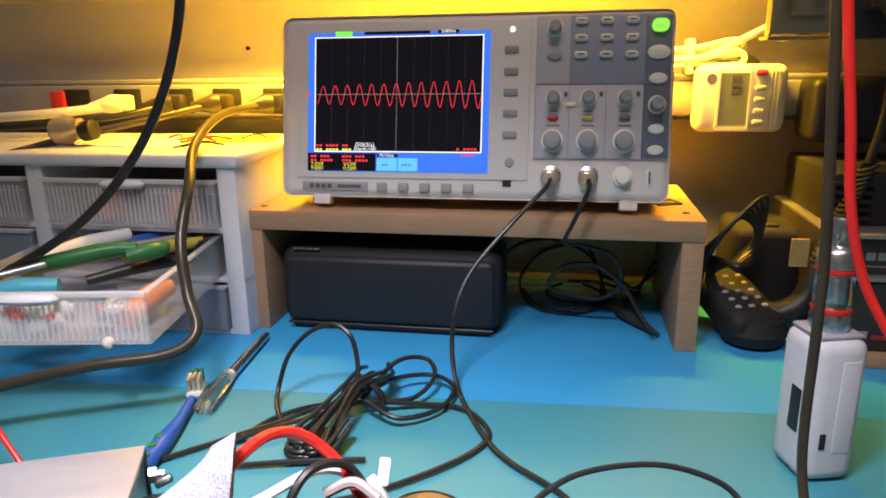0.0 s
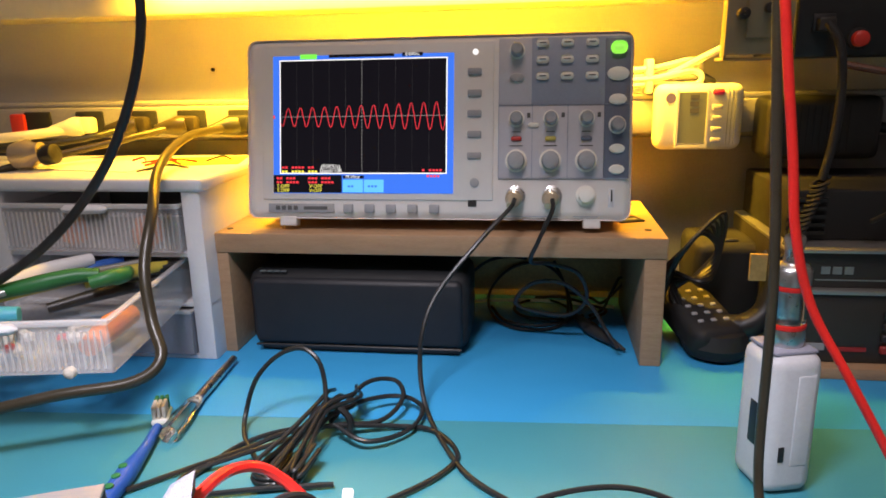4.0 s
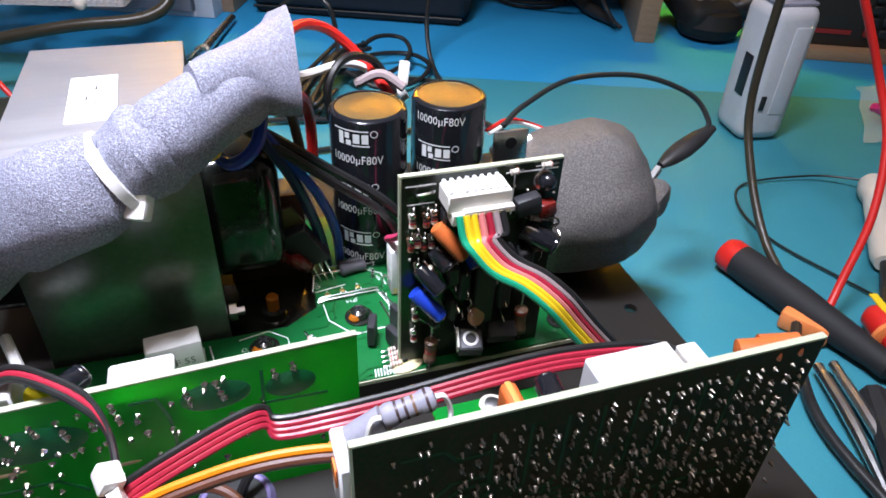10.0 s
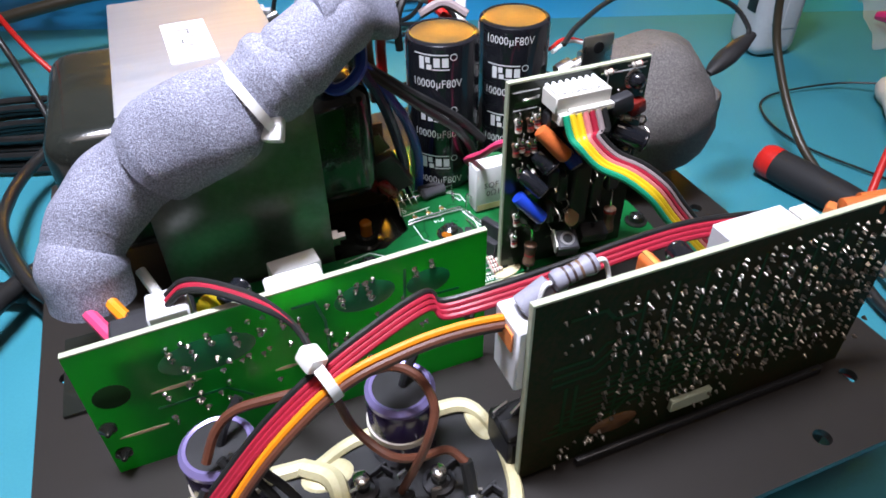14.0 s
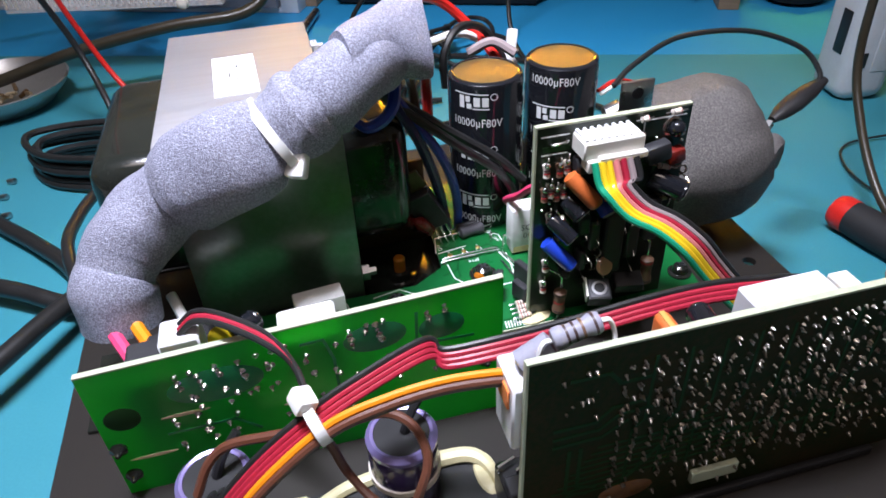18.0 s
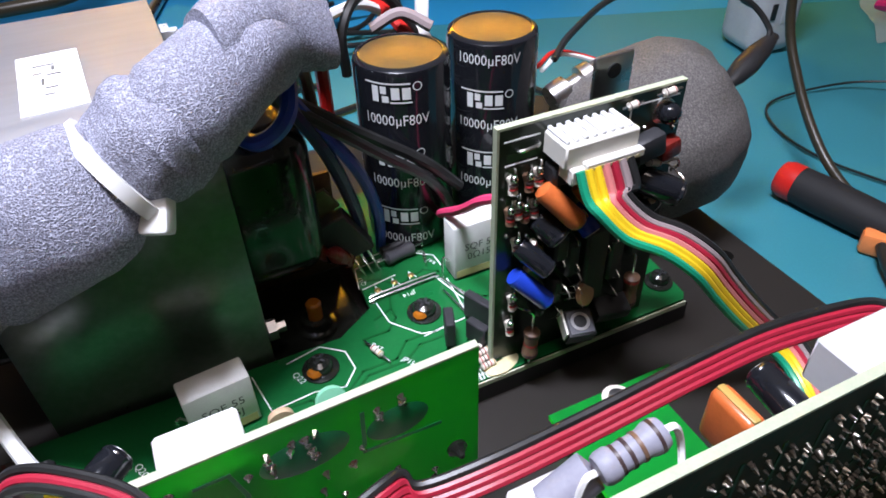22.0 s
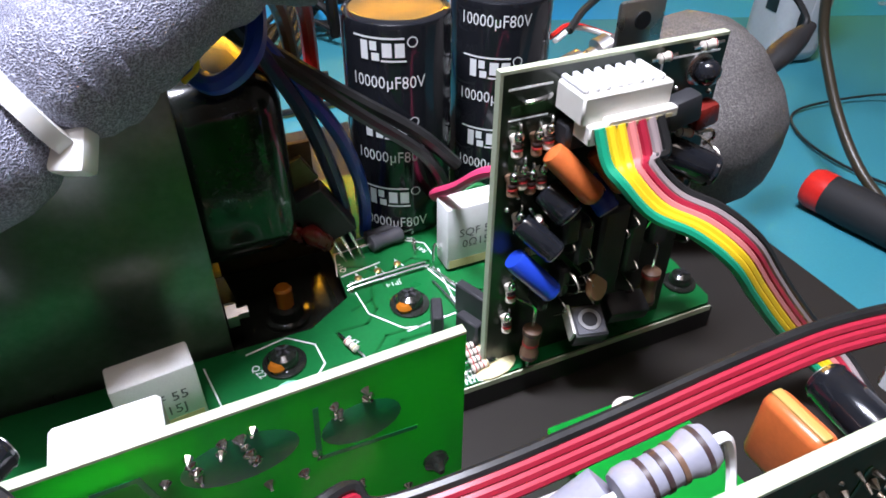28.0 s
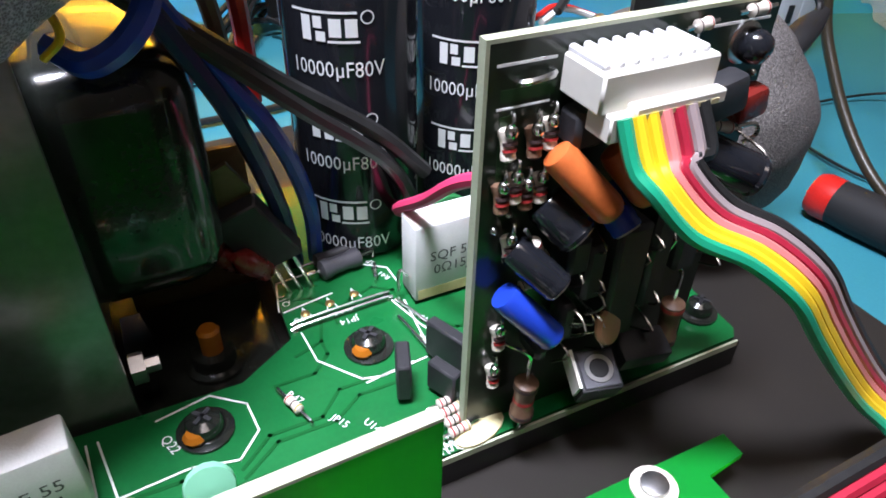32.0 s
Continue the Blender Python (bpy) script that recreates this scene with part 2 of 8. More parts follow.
M = dict(
    mat_blue=mat("blue_mat_sheet", (0.022, 0.29, 0.58), 0.42, other=(0.03, 0.32, 0.63), scale=30, fine=900, bump=0.15),
    mat_teal=mat("teal_mat_sheet", (0.036, 0.225, 0.285), 0.45, other=(0.044, 0.255, 0.32), scale=25, fine=900, bump=0.15),
    wood=mat("beech_wood", (0.40, 0.25, 0.145), 0.5, other=(0.30, 0.18, 0.10), scale=30, fine=200, bump=0.1, stretch=(1, 8, 8)),
    wall=mat("painted_wall", (0.62, 0.60, 0.55), 0.7, other=(0.56, 0.54, 0.50), scale=12, fine=400, bump=0.08),
    wall_shade_grey=mat("grey_wall_and_shade", (0.24, 0.24, 0.26), 0.7, other=(0.20, 0.20, 0.22), scale=12, fine=400, bump=0.08),
    room=mat("room_wall_paint", (0.45, 0.45, 0.45), 0.8, other=(0.40, 0.40, 0.41), scale=3),
    shelfpaint=mat("cream_shelf_paint", (0.75, 0.66, 0.42), 0.5, other=(0.68, 0.60, 0.38), scale=20, bump=0.05),
    raceway=mat("grey_raceway_metal", (0.34, 0.33, 0.32), 0.45, other=(0.28, 0.27, 0.26), scale=40),
    white=mat("white_plastic", (0.70, 0.70, 0.72), 0.4, other=(0.65, 0.65, 0.67), scale=60),
    ivory=mat("ivory_plastic", (0.74, 0.72, 0.66), 0.4, other=(0.68, 0.66, 0.60), scale=60),
    scope=mat("pale_grey_plastic", (0.74, 0.70, 0.67), 0.45, other=(0.69, 0.65, 0.62), scale=80, fine=3000, bump=0.1),
    scope_blue=mat("blue_grey_panel", (0.30, 0.33, 0.41), 0.45, other=(0.27, 0.30, 0.38), scale=80),
    scope_lilac=mat("lilac_grey_panel", (0.52, 0.51, 0.55), 0.45, other=(0.48, 0.47, 0.51), scale=80),
    scope_dark=mat("dark_slate_panel", (0.15, 0.17, 0.23), 0.45, other=(0.13, 0.15, 0.20), scale=80),
    grey_btn=mat("grey_rubber_button", (0.34, 0.34, 0.35), 0.5, other=(0.30, 0.30, 0.31), scale=90),
    pale_btn=mat("pale_rubber_button", (0.84, 0.81, 0.73), 0.45, other=(0.78, 0.75, 0.68), scale=90),
    green_btn=mat("lit_green_button", (0.22, 0.6, 0.12), 0.4, emit=(0.30, 0.85, 0.10), power=0.6),
    red_btn=mat("red_button", (0.6, 0.04, 0.03), 0.4),
    yellow_btn=mat("yellow_button", (0.6, 0.5, 0.12), 0.4),
    black=mat("black_plastic", (0.012, 0.012, 0.013), 0.38, other=(0.02, 0.02, 0.021), scale=90, fine=2500, bump=0.08),
    black_matt=mat("matt_black_plastic", (0.010, 0.010, 0.011), 0.7, other=(0.015, 0.015, 0.016), scale=90, fine=2500, bump=0.15),
    rubber=mat("black_cable_sheath", (0.012, 0.012, 0.012), 0.35, other=(0.02, 0.02, 0.02), scale=120),
    olive=mat("brown_black_cable_sheath", (0.030, 0.024, 0.014), 0.32, other=(0.04, 0.032, 0.02), scale=120),
    red_wire=mat("red_wire_sheath", (0.62, 0.02, 0.015), 0.35, other=(0.52, 0.015, 0.012), scale=120),
    crimson=mat("crimson_wire_sheath", (0.40, 0.02, 0.045), 0.35, other=(0.32, 0.015, 0.035), scale=120),
    pink_wire=mat("pink_wire_sheath", (0.78, 0.06, 0.17), 0.35),
    salmon_wire=mat("salmon_wire_sheath", (0.62, 0.20, 0.19), 0.35),
    orange_wire=mat("orange_wire_sheath", (0.80, 0.25, 0.01), 0.35),
    brown_wire=mat("brown_wire_sheath", (0.10, 0.035, 0.02), 0.4, other=(0.13, 0.045, 0.025), scale=200),
    yellow_wire=mat("yellow_wire_sheath", (0.80, 0.55, 0.02), 0.35),
    green_wire=mat("green_wire_sheath", (0.01, 0.30, 0.16), 0.35),
    grey_wire=mat("grey_wire_sheath", (0.30, 0.24, 0.24), 0.35),
    blue_wire=mat("blue_wire_sheath", (0.008, 0.045, 0.34), 0.3),
    navy_wire=mat("navy_wire_sheath", (0.006, 0.015, 0.07), 0.3),
    white_wire=mat("white_wire_sheath", (0.8, 0.8, 0.78), 0.35),
    steel=mat("bare_steel", (0.62, 0.62, 0.62), 0.28, metal=1.0, other=(0.52, 0.52, 0.53), scale=200),
    tin=mat("tinned_lead", (0.72, 0.72, 0.70), 0.25, metal=1.0),
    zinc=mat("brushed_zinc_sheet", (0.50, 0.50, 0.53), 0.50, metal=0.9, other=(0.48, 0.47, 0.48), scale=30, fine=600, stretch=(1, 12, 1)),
    black_steel=mat("glossy_black_painted_steel", (0.010, 0.012, 0.010), 0.16, other=(0.02, 0.022, 0.018), scale=50, fine=900, bump=0.04, coat=0.3),
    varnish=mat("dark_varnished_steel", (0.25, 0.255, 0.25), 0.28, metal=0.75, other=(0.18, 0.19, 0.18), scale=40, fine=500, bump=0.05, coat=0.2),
    chassis=mat("black_anodised_plate", (0.034, 0.030, 0.026), 0.36, metal=0.35, other=(0.024, 0.021, 0.019), scale=45, fine=4000, bump=0.12),
    brass=mat("brown_copper_sheet", (0.19, 0.12, 0.06), 0.48, metal=0.5, other=(0.13, 0.08, 0.04), scale=80),
    gold=mat("gold_disc", (0.33, 0.22, 0.085), 0.36, metal=0.75, other=(0.28, 0.185, 0.07), scale=100),
    nickel=mat("nickel_connector", (0.56, 0.46, 0.32), 0.32, metal=0.55),
    pcb=mat("green_circuit_board", (0.005, 0.115, 0.028), 0.30, other=(0.007, 0.140, 0.034), scale=90, fine=1200, coat=0.3),
    pcb_bright=mat("bright_green_circuit_board", (0.010, 0.42, 0.065), 0.3, other=(0.012, 0.35, 0.055), scale=60, fine=800, coat=0.25),
    pcb_dark=mat("dark_green_circuit_board", (0.007, 0.014, 0.007), 0.3, other=(0.012, 0.024, 0.010), scale=120, fine=900, coat=0.2),
    pcb_olive=mat("olive_green_circuit_board", (0.012, 0.028, 0.010), 0.45, other=(0.044, 0.028, 0.015), scale=55, fine=700, ior=1.10),
    pcb_edge=mat("board_cut_edge", (0.46, 0.50, 0.36), 0.6, other=(0.38, 0.42, 0.30), scale=300),
    trace=mat("covered_copper_trace", (0.004, 0.085, 0.018), 0.3),
    # also colours the painted chip shadows on the relay board
    trace_and_shade=mat("covered_copper_and_chip_shade", (0.007, 0.22, 0.055), 0.3, other=(0.006, 0.15, 0.065), scale=200),
    trace_dark=mat("dark_covered_trace", (0.014, 0.046, 0.014), 0.45, ior=1.15),
    silk=mat("white_print", (0.80, 0.82, 0.82), 0.6),
    ink=mat("dark_grey_print", (0.10, 0.10, 0.10), 0.7),
    sleeve=mat("black_shrink_sleeve", (0.008, 0.009, 0.012), 0.14, coat=0.4, other=(0.012, 0.013, 0.016), scale=60),
    ceramic=mat("white_cement_block", (0.74, 0.74, 0.72), 0.75, other=(0.66, 0.66, 0.64), scale=200, fine=2500, bump=0.25),
    glue=mat("yellowed_hot_glue", (0.62, 0.52, 0.26), 0.35, other=(0.52, 0.43, 0.20), scale=200, bump=0.2),
    resin=mat("cream_glue_bead", (0.66, 0.60, 0.36), 0.4, other=(0.56, 0.50, 0.28), scale=120, bump=0.2),
    orange=mat("orange_capacitor_coat", (0.62, 0.15, 0.04), 0.3, other=(0.52, 0.12, 0.03), scale=200),
    orange_tool=mat("orange_plastic", (0.88, 0.27, 0.08), 0.4, other=(0.80, 0.22, 0.06), scale=60),
    blue_cap=mat("blue_capacitor_sleeve", (0.015, 0.05, 0.42), 0.25, coat=0.3),
    purple=mat("purple_capacitor_sleeve", (0.030, 0.018, 0.075), 0.2, coat=0.4),
    lilac=mat("lilac_capacitor_rim", (0.30, 0.25, 0.52), 0.25, metal=0.5),
    grey_diode=mat("grey_diode_body", (0.10, 0.10, 0.115), 0.4, other=(0.075, 0.075, 0.085), scale=300),
    pale_green=mat("pale_green_dipped_coat", (0.22, 0.55, 0.36), 0.35),
    olive_end=mat("grey_green_end_seal", (0.14, 0.14, 0.07), 0.45, other=(0.10, 0.10, 0.05), scale=300),
    tape_pale=mat("pale_grey_can_end", (0.42, 0.44, 0.42), 0.35, metal=0.4),
    trace_board=mat("mid_green_copper_area", (0.012, 0.040, 0.012), 0.3),
    tan=mat("tan_resistor_body", (0.55, 0.40, 0.26), 0.4, other=(0.48, 0.34, 0.22), scale=300),
    beige=mat("pale_resistor_body", (0.66, 0.60, 0.52), 0.4),
    brown_res=mat("brown_resistor_body", (0.13, 0.07, 0.045), 0.4, other=(0.17, 0.10, 0.06), scale=300),
    grey_res=mat("lilac_grey_resistor_body", (0.30, 0.30, 0.36), 0.5, other=(0.25, 0.25, 0.31), scale=200),
    band_dark=mat("dark_colour_band", (0.05, 0.03, 0.03), 0.4),
    band_red=mat("red_colour_band", (0.35, 0.03, 0.03), 0.4),
    band_gold=mat("gold_colour_band", (0.45, 0.30, 0.08), 0.4),
    dark_red=mat("dark_red_dipped_coat", (0.17, 0.016, 0.012), 0.25, other=(0.12, 0.012, 0.01), scale=300, coat=0.3),
    copper=mat("copper_coloured_disc", (0.55, 0.28, 0.16), 0.45),
    amber=mat("amber_sealant", (0.35, 0.11, 0.01), 0.15, coat=0.5),
    chip=mat("dark_grey_epoxy", (0.022, 0.022, 0.025), 0.45, other=(0.032, 0.032, 0.035), scale=200),
    solder=mat("shiny_solder", (0.70, 0.69, 0.66), 0.18, metal=1.0),
    old_solder=mat("dull_old_solder", (0.46, 0.41, 0.35), 0.30, metal=0.9, other=(0.06, 0.05, 0.04), scale=400),
    flux=mat("brown_flux_stain", (0.16, 0.07, 0.02), 0.3),
    foam=foam_mat("grey_foam", (0.12, 0.12, 0.155), (0.42, 0.43, 0.54)),
    foam_dark=foam_mat("dark_grey_foam", (0.055, 0.050, 0.048), (0.19, 0.175, 0.165)),
    nylon=mat("white_nylon", (0.80, 0.80, 0.78), 0.4),
    paper=mat("white_paper_label", (0.85, 0.85, 0.84), 0.6, other=(0.8, 0.8, 0.8), scale=60),
    glass=mat("clear_glass", (0.9, 0.92, 0.92), 0.03, trans=1.0, ior=1.45),
    frost=clear("frosted_clear_plastic", (0.86, 0.85, 0.86), 0.45, 0.26),
    frost_rib=clear("milky_ribbed_plastic", (0.90, 0.88, 0.88), 0.5, 0.42),
    frost_dark=clear("smoky_clear_plastic", (0.34, 0.36, 0.42), 0.4, 0.6),
    screen_black=mat("screen_ground", (0.002, 0.002, 0.003), 0.6, emit=(0.005, 0.0045, 0.007), power=1.0, ior=1.12),
    screen_blue=mat("screen_blue", (0.01, 0.02, 0.1), 0.2, emit=(0.03, 0.16, 0.78), power=1.0),
    screen_cyan=mat("screen_cyan", (0.02, 0.1, 0.2), 0.2, emit=(0.10, 0.48, 0.85), power=1.0),
    screen_white=mat("screen_white", (0.3, 0.3, 0.3), 0.2, emit=(0.85, 0.87, 0.9), power=1.0),
    screen_dim=mat("screen_dim_white", (0.05, 0.05, 0.05), 0.2, emit=(0.28, 0.28, 0.29), power=1.0),
    screen_grey=mat("screen_grid", (0.05, 0.05, 0.05), 0.2, emit=(0.05, 0.05, 0.055), power=1.0),
    screen_red=mat("screen_red", (0.3, 0.02, 0.02), 0.2, emit=(0.75, 0.04, 0.06), power=1.0),
    screen_green=mat("screen_green", (0.02, 0.3, 0.02), 0.2, emit=(0.15, 0.9, 0.08), power=1.0),
    screen_yellow=mat("screen_yellow", (0.3, 0.3, 0.02), 0.2, emit=(0.8, 0.75, 0.1), power=1.0),
    lcd=mat("grey_lcd", (0.20, 0.22, 0.18), 0.3),
    gold_foil=mat("kraft_packet", (0.50, 0.34, 0.13), 0.5, other=(0.34, 0.22, 0.08), scale=40),
    speaker=mat("speaker_mesh_black", (0.012, 0.013, 0.017), 0.5, other=(0.022, 0.023, 0.028), scale=60, fine=1500, bump=0.3),
    toolgreen=mat("green_tool_grip", (0.02, 0.17, 0.05), 0.4, other=(0.02, 0.14, 0.04), scale=60),
    toolyellow=mat("yellow_tool_grip", (0.45, 0.36, 0.05), 0.45, other=(0.38, 0.30, 0.04), scale=60),
    toolblue=mat("blue_tool_grip", (0.02, 0.10, 0.40), 0.4, other=(0.02, 0.08, 0.34), scale=60),
    cyanplastic=mat("cyan_plastic", (0.06, 0.40, 0.55), 0.4),
    tape_yellow=mat("yellow_paper", (0.70, 0.55, 0.12), 0.6),
    bagpink=mat("magenta_bag_seal", (0.55, 0.03, 0.22), 0.35),
    bag=clear("clear_bag_film", (0.82, 0.84, 0.88), 0.10, 0.14),
    silverfront=mat("silver_trim", (0.45, 0.45, 0.44), 0.35, metal=0.8, other=(0.4, 0.4, 0.39), scale=60),
    device=mat("dark_device_case", (0.030, 0.026, 0.024), 0.45, other=(0.038, 0.033, 0.03), scale=60, fine=2000, bump=0.1),
    tanmetal=mat("tan_painted_bracket", (0.22, 0.18, 0.11), 0.45, other=(0.19, 0.155, 0.095), scale=40, fine=1500, bump=0.1),
    vape=mat("white_rubberised_case", (0.56, 0.56, 0.58), 0.5, other=(0.50, 0.50, 0.53), scale=80),
)


def glow_through(m, colour, share):
    """Lets part of the light that falls on the far side of a thin board come through."""
    nt = m.node_tree
    out = nt.nodes["Material Output"]
    tr = nt.nodes.new("ShaderNodeBsdfTranslucent")
    tr.inputs["Color"].default_value = (*colour, 1)
    mx = nt.nodes.new("ShaderNodeMixShader")
    mx.inputs[0].default_value = share
    nt.links.new(nt.nodes["Principled BSDF"].outputs[0], mx.inputs[1])
    nt.links.new(tr.outputs[0], mx.inputs[2])
    nt.links.new(mx.outputs[0], out.inputs["Surface"])


glow_through(M["pcb_bright"], (0.14, 0.95, 0.14), 0.6)

# ---------------- shapes ----------------
def box(sx, sy, sz, bev=0.0, seg=2, m=None):
    bm = bmesh.new()
    bmesh.ops.create_cube(bm, size=1.0, matrix=Matrix.Diagonal((sx, sy, sz, 1)))
    if bev:
        bmesh.ops.bevel(bm, geom=bm.edges[:], offset=bev, segments=seg, affect="EDGES", profile=0.5)
    if m:
        bm.transform(m)
    return bm


def span(x0, x1, y0, y1, z0, z1, bev=0.0, seg=2):
    return box(abs(x1 - x0), abs(y1 - y0), abs(z1 - z0), bev, seg, Matrix.Translation(((x0 + x1) / 2, (y0 + y1) / 2, (z0 + z1) / 2)))


def lathe(profile, seg=24, m=None):
    """A turned solid from (radius, height) pairs, closed at both ends."""
    bm = bmesh.new()
    rings = []
    for r, z in profile:
        rings.append([bm.verts.new((max(r, 1e-6) * math.cos(2 * math.pi * k / seg), max(r, 1e-6) * math.sin(2 * math.pi * k / seg), z)) for k in range(seg)])
    for a, b in zip(rings, rings[1:]):
        for k in range(seg):
            bm.faces.new((a[k], a[(k + 1) % seg], b[(k + 1) % seg], b[k]))
    bm.faces.new(rings[0][::-1])
    bm.faces.new(rings[-1])
    bmesh.ops.recalc_face_normals(bm, faces=bm.faces[:])
    if m:
        bm.transform(m)
    return bm


def rod(r, h, bev=0.0, seg=20, m=None):
    b = min(bev, r * 0.9, h * 0.45)
    prof = [(r, 0), (r, h)] if not b else [(r - b, 0), (r - 0.3 * b, 0.3 * b), (r, b), (r, h - b), (r - 0.3 * b, h - 0.3 * b), (r - b, h)]
    return lathe(prof, seg, m)


def smooth_line(pts, steps=8):
    """A Catmull-Rom line through the points."""
    p = [Vector(q) for q in pts]
    if len(p) < 3:
        return p
    p = [p[0] * 2 - p[1]] + p + [p[-1] * 2 - p[-2]]
    out = []
    for i in range(1, len(p) - 2):
        for k in range(steps):
            t = k / steps
            out.append(0.5 * (2 * p[i] + (p[i + 1] - p[i - 1]) * t + (2 * p[i - 1] - 5 * p[i] + 4 * p[i + 1] - p[i + 2]) * t * t + (3 * p[i] - p[i - 1] - 3 * p[i + 1] + p[i + 2]) * t ** 3))
    out.append(p[-2])
    return out


def tube(pts, r, seg=10, steps=8, radii=None, line=None, squash=None):
    """A round cord along the points; radii: one factor a given point."""
    line = line or smooth_line(pts, steps)
    n = len(line)
    bm = bmesh.new()
    up = None
    rings = []
    for i, q in enumerate(line):
        d = (line[min(i + 1, n - 1)] - line[max(i - 1, 0)]).normalized()
        if up is None:
            up = d.orthogonal().normalized()
        up = (up - d * up.dot(d)).normalized()
        side = d.cross(up)
        f = r
        if radii:
            a = i / (n - 1) * (len(radii) - 1)
            k = min(int(a), len(radii) - 2)
            f = r * (radii[k] * (1 - a + k) + radii[k + 1] * (a - k))
        rings.append([bm.verts.new(q + (up * math.cos(2 * math.pi * j / seg) + side * math.sin(2 * math.pi * j / seg)) * f) for j in range(seg)])
    for a, b in zip(rings, rings[1:]):
        for j in range(seg):
            bm.faces.new((a[j], a[(j + 1) % seg], b[(j + 1) % seg], b[j]))
    bm.faces.new(rings[0][::-1])
    bm.faces.new(rings[-1])
    bmesh.ops.recalc_face_normals(bm, faces=bm.faces[:])
    return bm


def sheet(outline, z0, z1, holes=()):
    """A flat plate with an outline and round holes (x, y, r) through it."""
    bm = bmesh.new()
    loops = [[(x, y) for x, y in outline]]
    for x, y, r in holes:
        loops.append([(x + r * math.cos(math.pi * k / 8), y + r * math.sin(math.pi * k / 8)) for k in range(16)])
    edges = []
    for lp in loops:
        vs = [bm.verts.new((x, y, z1)) for x, y in lp]
        edges += [bm.edges.new((vs[i], vs[(i + 1) % len(vs)])) for i in range(len(vs))]
    bmesh.ops.triangle_fill(bm, use_beauty=True, use_dissolve=False, edges=edges)
    top = bm.faces[:]
    ext = bmesh.ops.extrude_face_region(bm, geom=top)
    bmesh.ops.translate(bm, vec=(0, 0, z0 - z1), verts=[v for v in ext["geom"] if isinstance(v, bmesh.types.BMVert)])
    bmesh.ops.recalc_face_normals(bm, faces=bm.faces[:])
    return bm


def join(*bms):
    out = bmesh.new()
    for b in bms:
        me = bpy.data.meshes.new("piece")
        b.to_mesh(me)
        b.free()
        out.from_mesh(me)
        bpy.data.meshes.remove(me)
    return out


def part(name, bm, material, parent=None, label="", m=None, flat=False):
    """Links a bmesh as one mesh object under a thing or part."""
    if m:
        bm.transform(m)
    me = bpy.data.meshes.new(name)
    bm.to_mesh(me)
    bm.free()
    me.materials.append(M[material])
    if not flat:
        me.shade_smooth()
        me.set_sharp_from_angle(angle=radians(38))
    ob = new(name, me)
    ob.parent = parent
    if label:
        tagged(ob, label)
    return ob


def thing(name, m, label, category, group="", kind=""):
    ob = new(name)
    ob.empty_display_size = 0.01
    ob.matrix_basis = m
    return tagged(ob, label, category, group, kind)


def solo(name, bm, material, label, category, group="", kind="", m=None, flat=False):
    return tagged(part(name, bm, material, None, "", m, flat), label, category, group, kind)


def T(x, y, z):
    return Matrix.Translation((x, y, z))


def R(a, axis):
    return Matrix.Rotation(radians(a), 4, axis)


def along(p, q):
    """The pose that lays the z axis from p to q."""
    d = Vector(q) - Vector(p)
    return Matrix.Translation(p) @ d.to_track_quat("Z", "Y").to_matrix().to_4x4()


LETTERS = {}


def letters(text, size):
    """A flat mesh of the text in the built-in font, centred, in the xy plane."""
    key = (text, size)
    if key not in LETTERS:
        cu = bpy.data.curves.new("writing", "FONT")
        cu.body, cu.size, cu.align_x, cu.align_y, cu.resolution_u = text, size, "CENTER", "CENTER", 2
        ob = new("writing", cu)
        me = bpy.data.meshes.new_from_object(ob.evaluated_get(bpy.context.evaluated_depsgraph_get()))
        bpy.data.objects.remove(ob)
        bpy.data.curves.remove(cu)
        LETTERS[key] = me
    bm = bmesh.new()
    bm.from_mesh(LETTERS[key])
    return bm

# ---------------- the bench and the room ----------------
solo("ground", span(-1.6, 1.6, -1.7, 0.24, -0.78, -0.74), "room", "plain grey room floor", "floor", kind="structure")
solo("wall_back", span(-1.6, 1.6, 0.20, 0.26, -0.74, 2.3), "wall", "cream painted wall behind the bench", "wall", kind="structure")
solo("wall_left", span(-1.66, -1.6, -1.7, 0.26, -0.74, 2.3), "room", "plain room wall", "wall", kind="structure")
solo("wall_right", span(1.6, 1.66, -1.7, 0.26, -0.74, 2.3), "room", "plain room wall", "wall", kind="structure")
solo("wall_front", span(-1.66, 1.66, -1.76, -1.7, -0.74, 2.3), "room", "plain room wall behind the bench seat", "wall", kind="structure")
solo("ceiling", span(-1.66, 1.66, -1.76, 0.26, 2.3, 2.36), "room", "plain room ceiling", "ceiling", kind="structure")
solo("wall_panel", span(-0.9, 0.9, 0.192, 0.2, -0.04, 0.182), "wall_shade_grey", "darker grey lower wall below the raceway", "wall", kind="structure")

bench = thing("workbench", T(0, -0.3, -0.74), "workbench with a pale laminate top under a rubber mat", "workbench")
part("tabletop", span(-1.0, 1.0, -0.50, 0.50, 0.70, 0.737), "ivory", bench)
for x in (-0.95, 0.95):
    for y in (-0.45, 0.45):
        part("leg", span(x - 0.03, x + 0.03, y - 0.03, y + 0.03, 0, 0.70), "wood", bench)
# the seam between the two mats runs slightly askew
solo("bench_mat", sheet([(-0.92, -0.1645), (0.92, -0.0635), (0.92, 0.19), (-0.92, 0.19)], -0.003, 0.0), "mat_blue", "bright blue rubber bench mat lying at the wall", "mat")
solo("bench_mat", sheet([(-0.92, -0.66), (0.92, -0.66), (0.92, -0.0638), (-0.92, -0.1648)], -0.003, 0.0), "mat_teal", "teal rubber bench mat lying in front of the blue one", "mat")

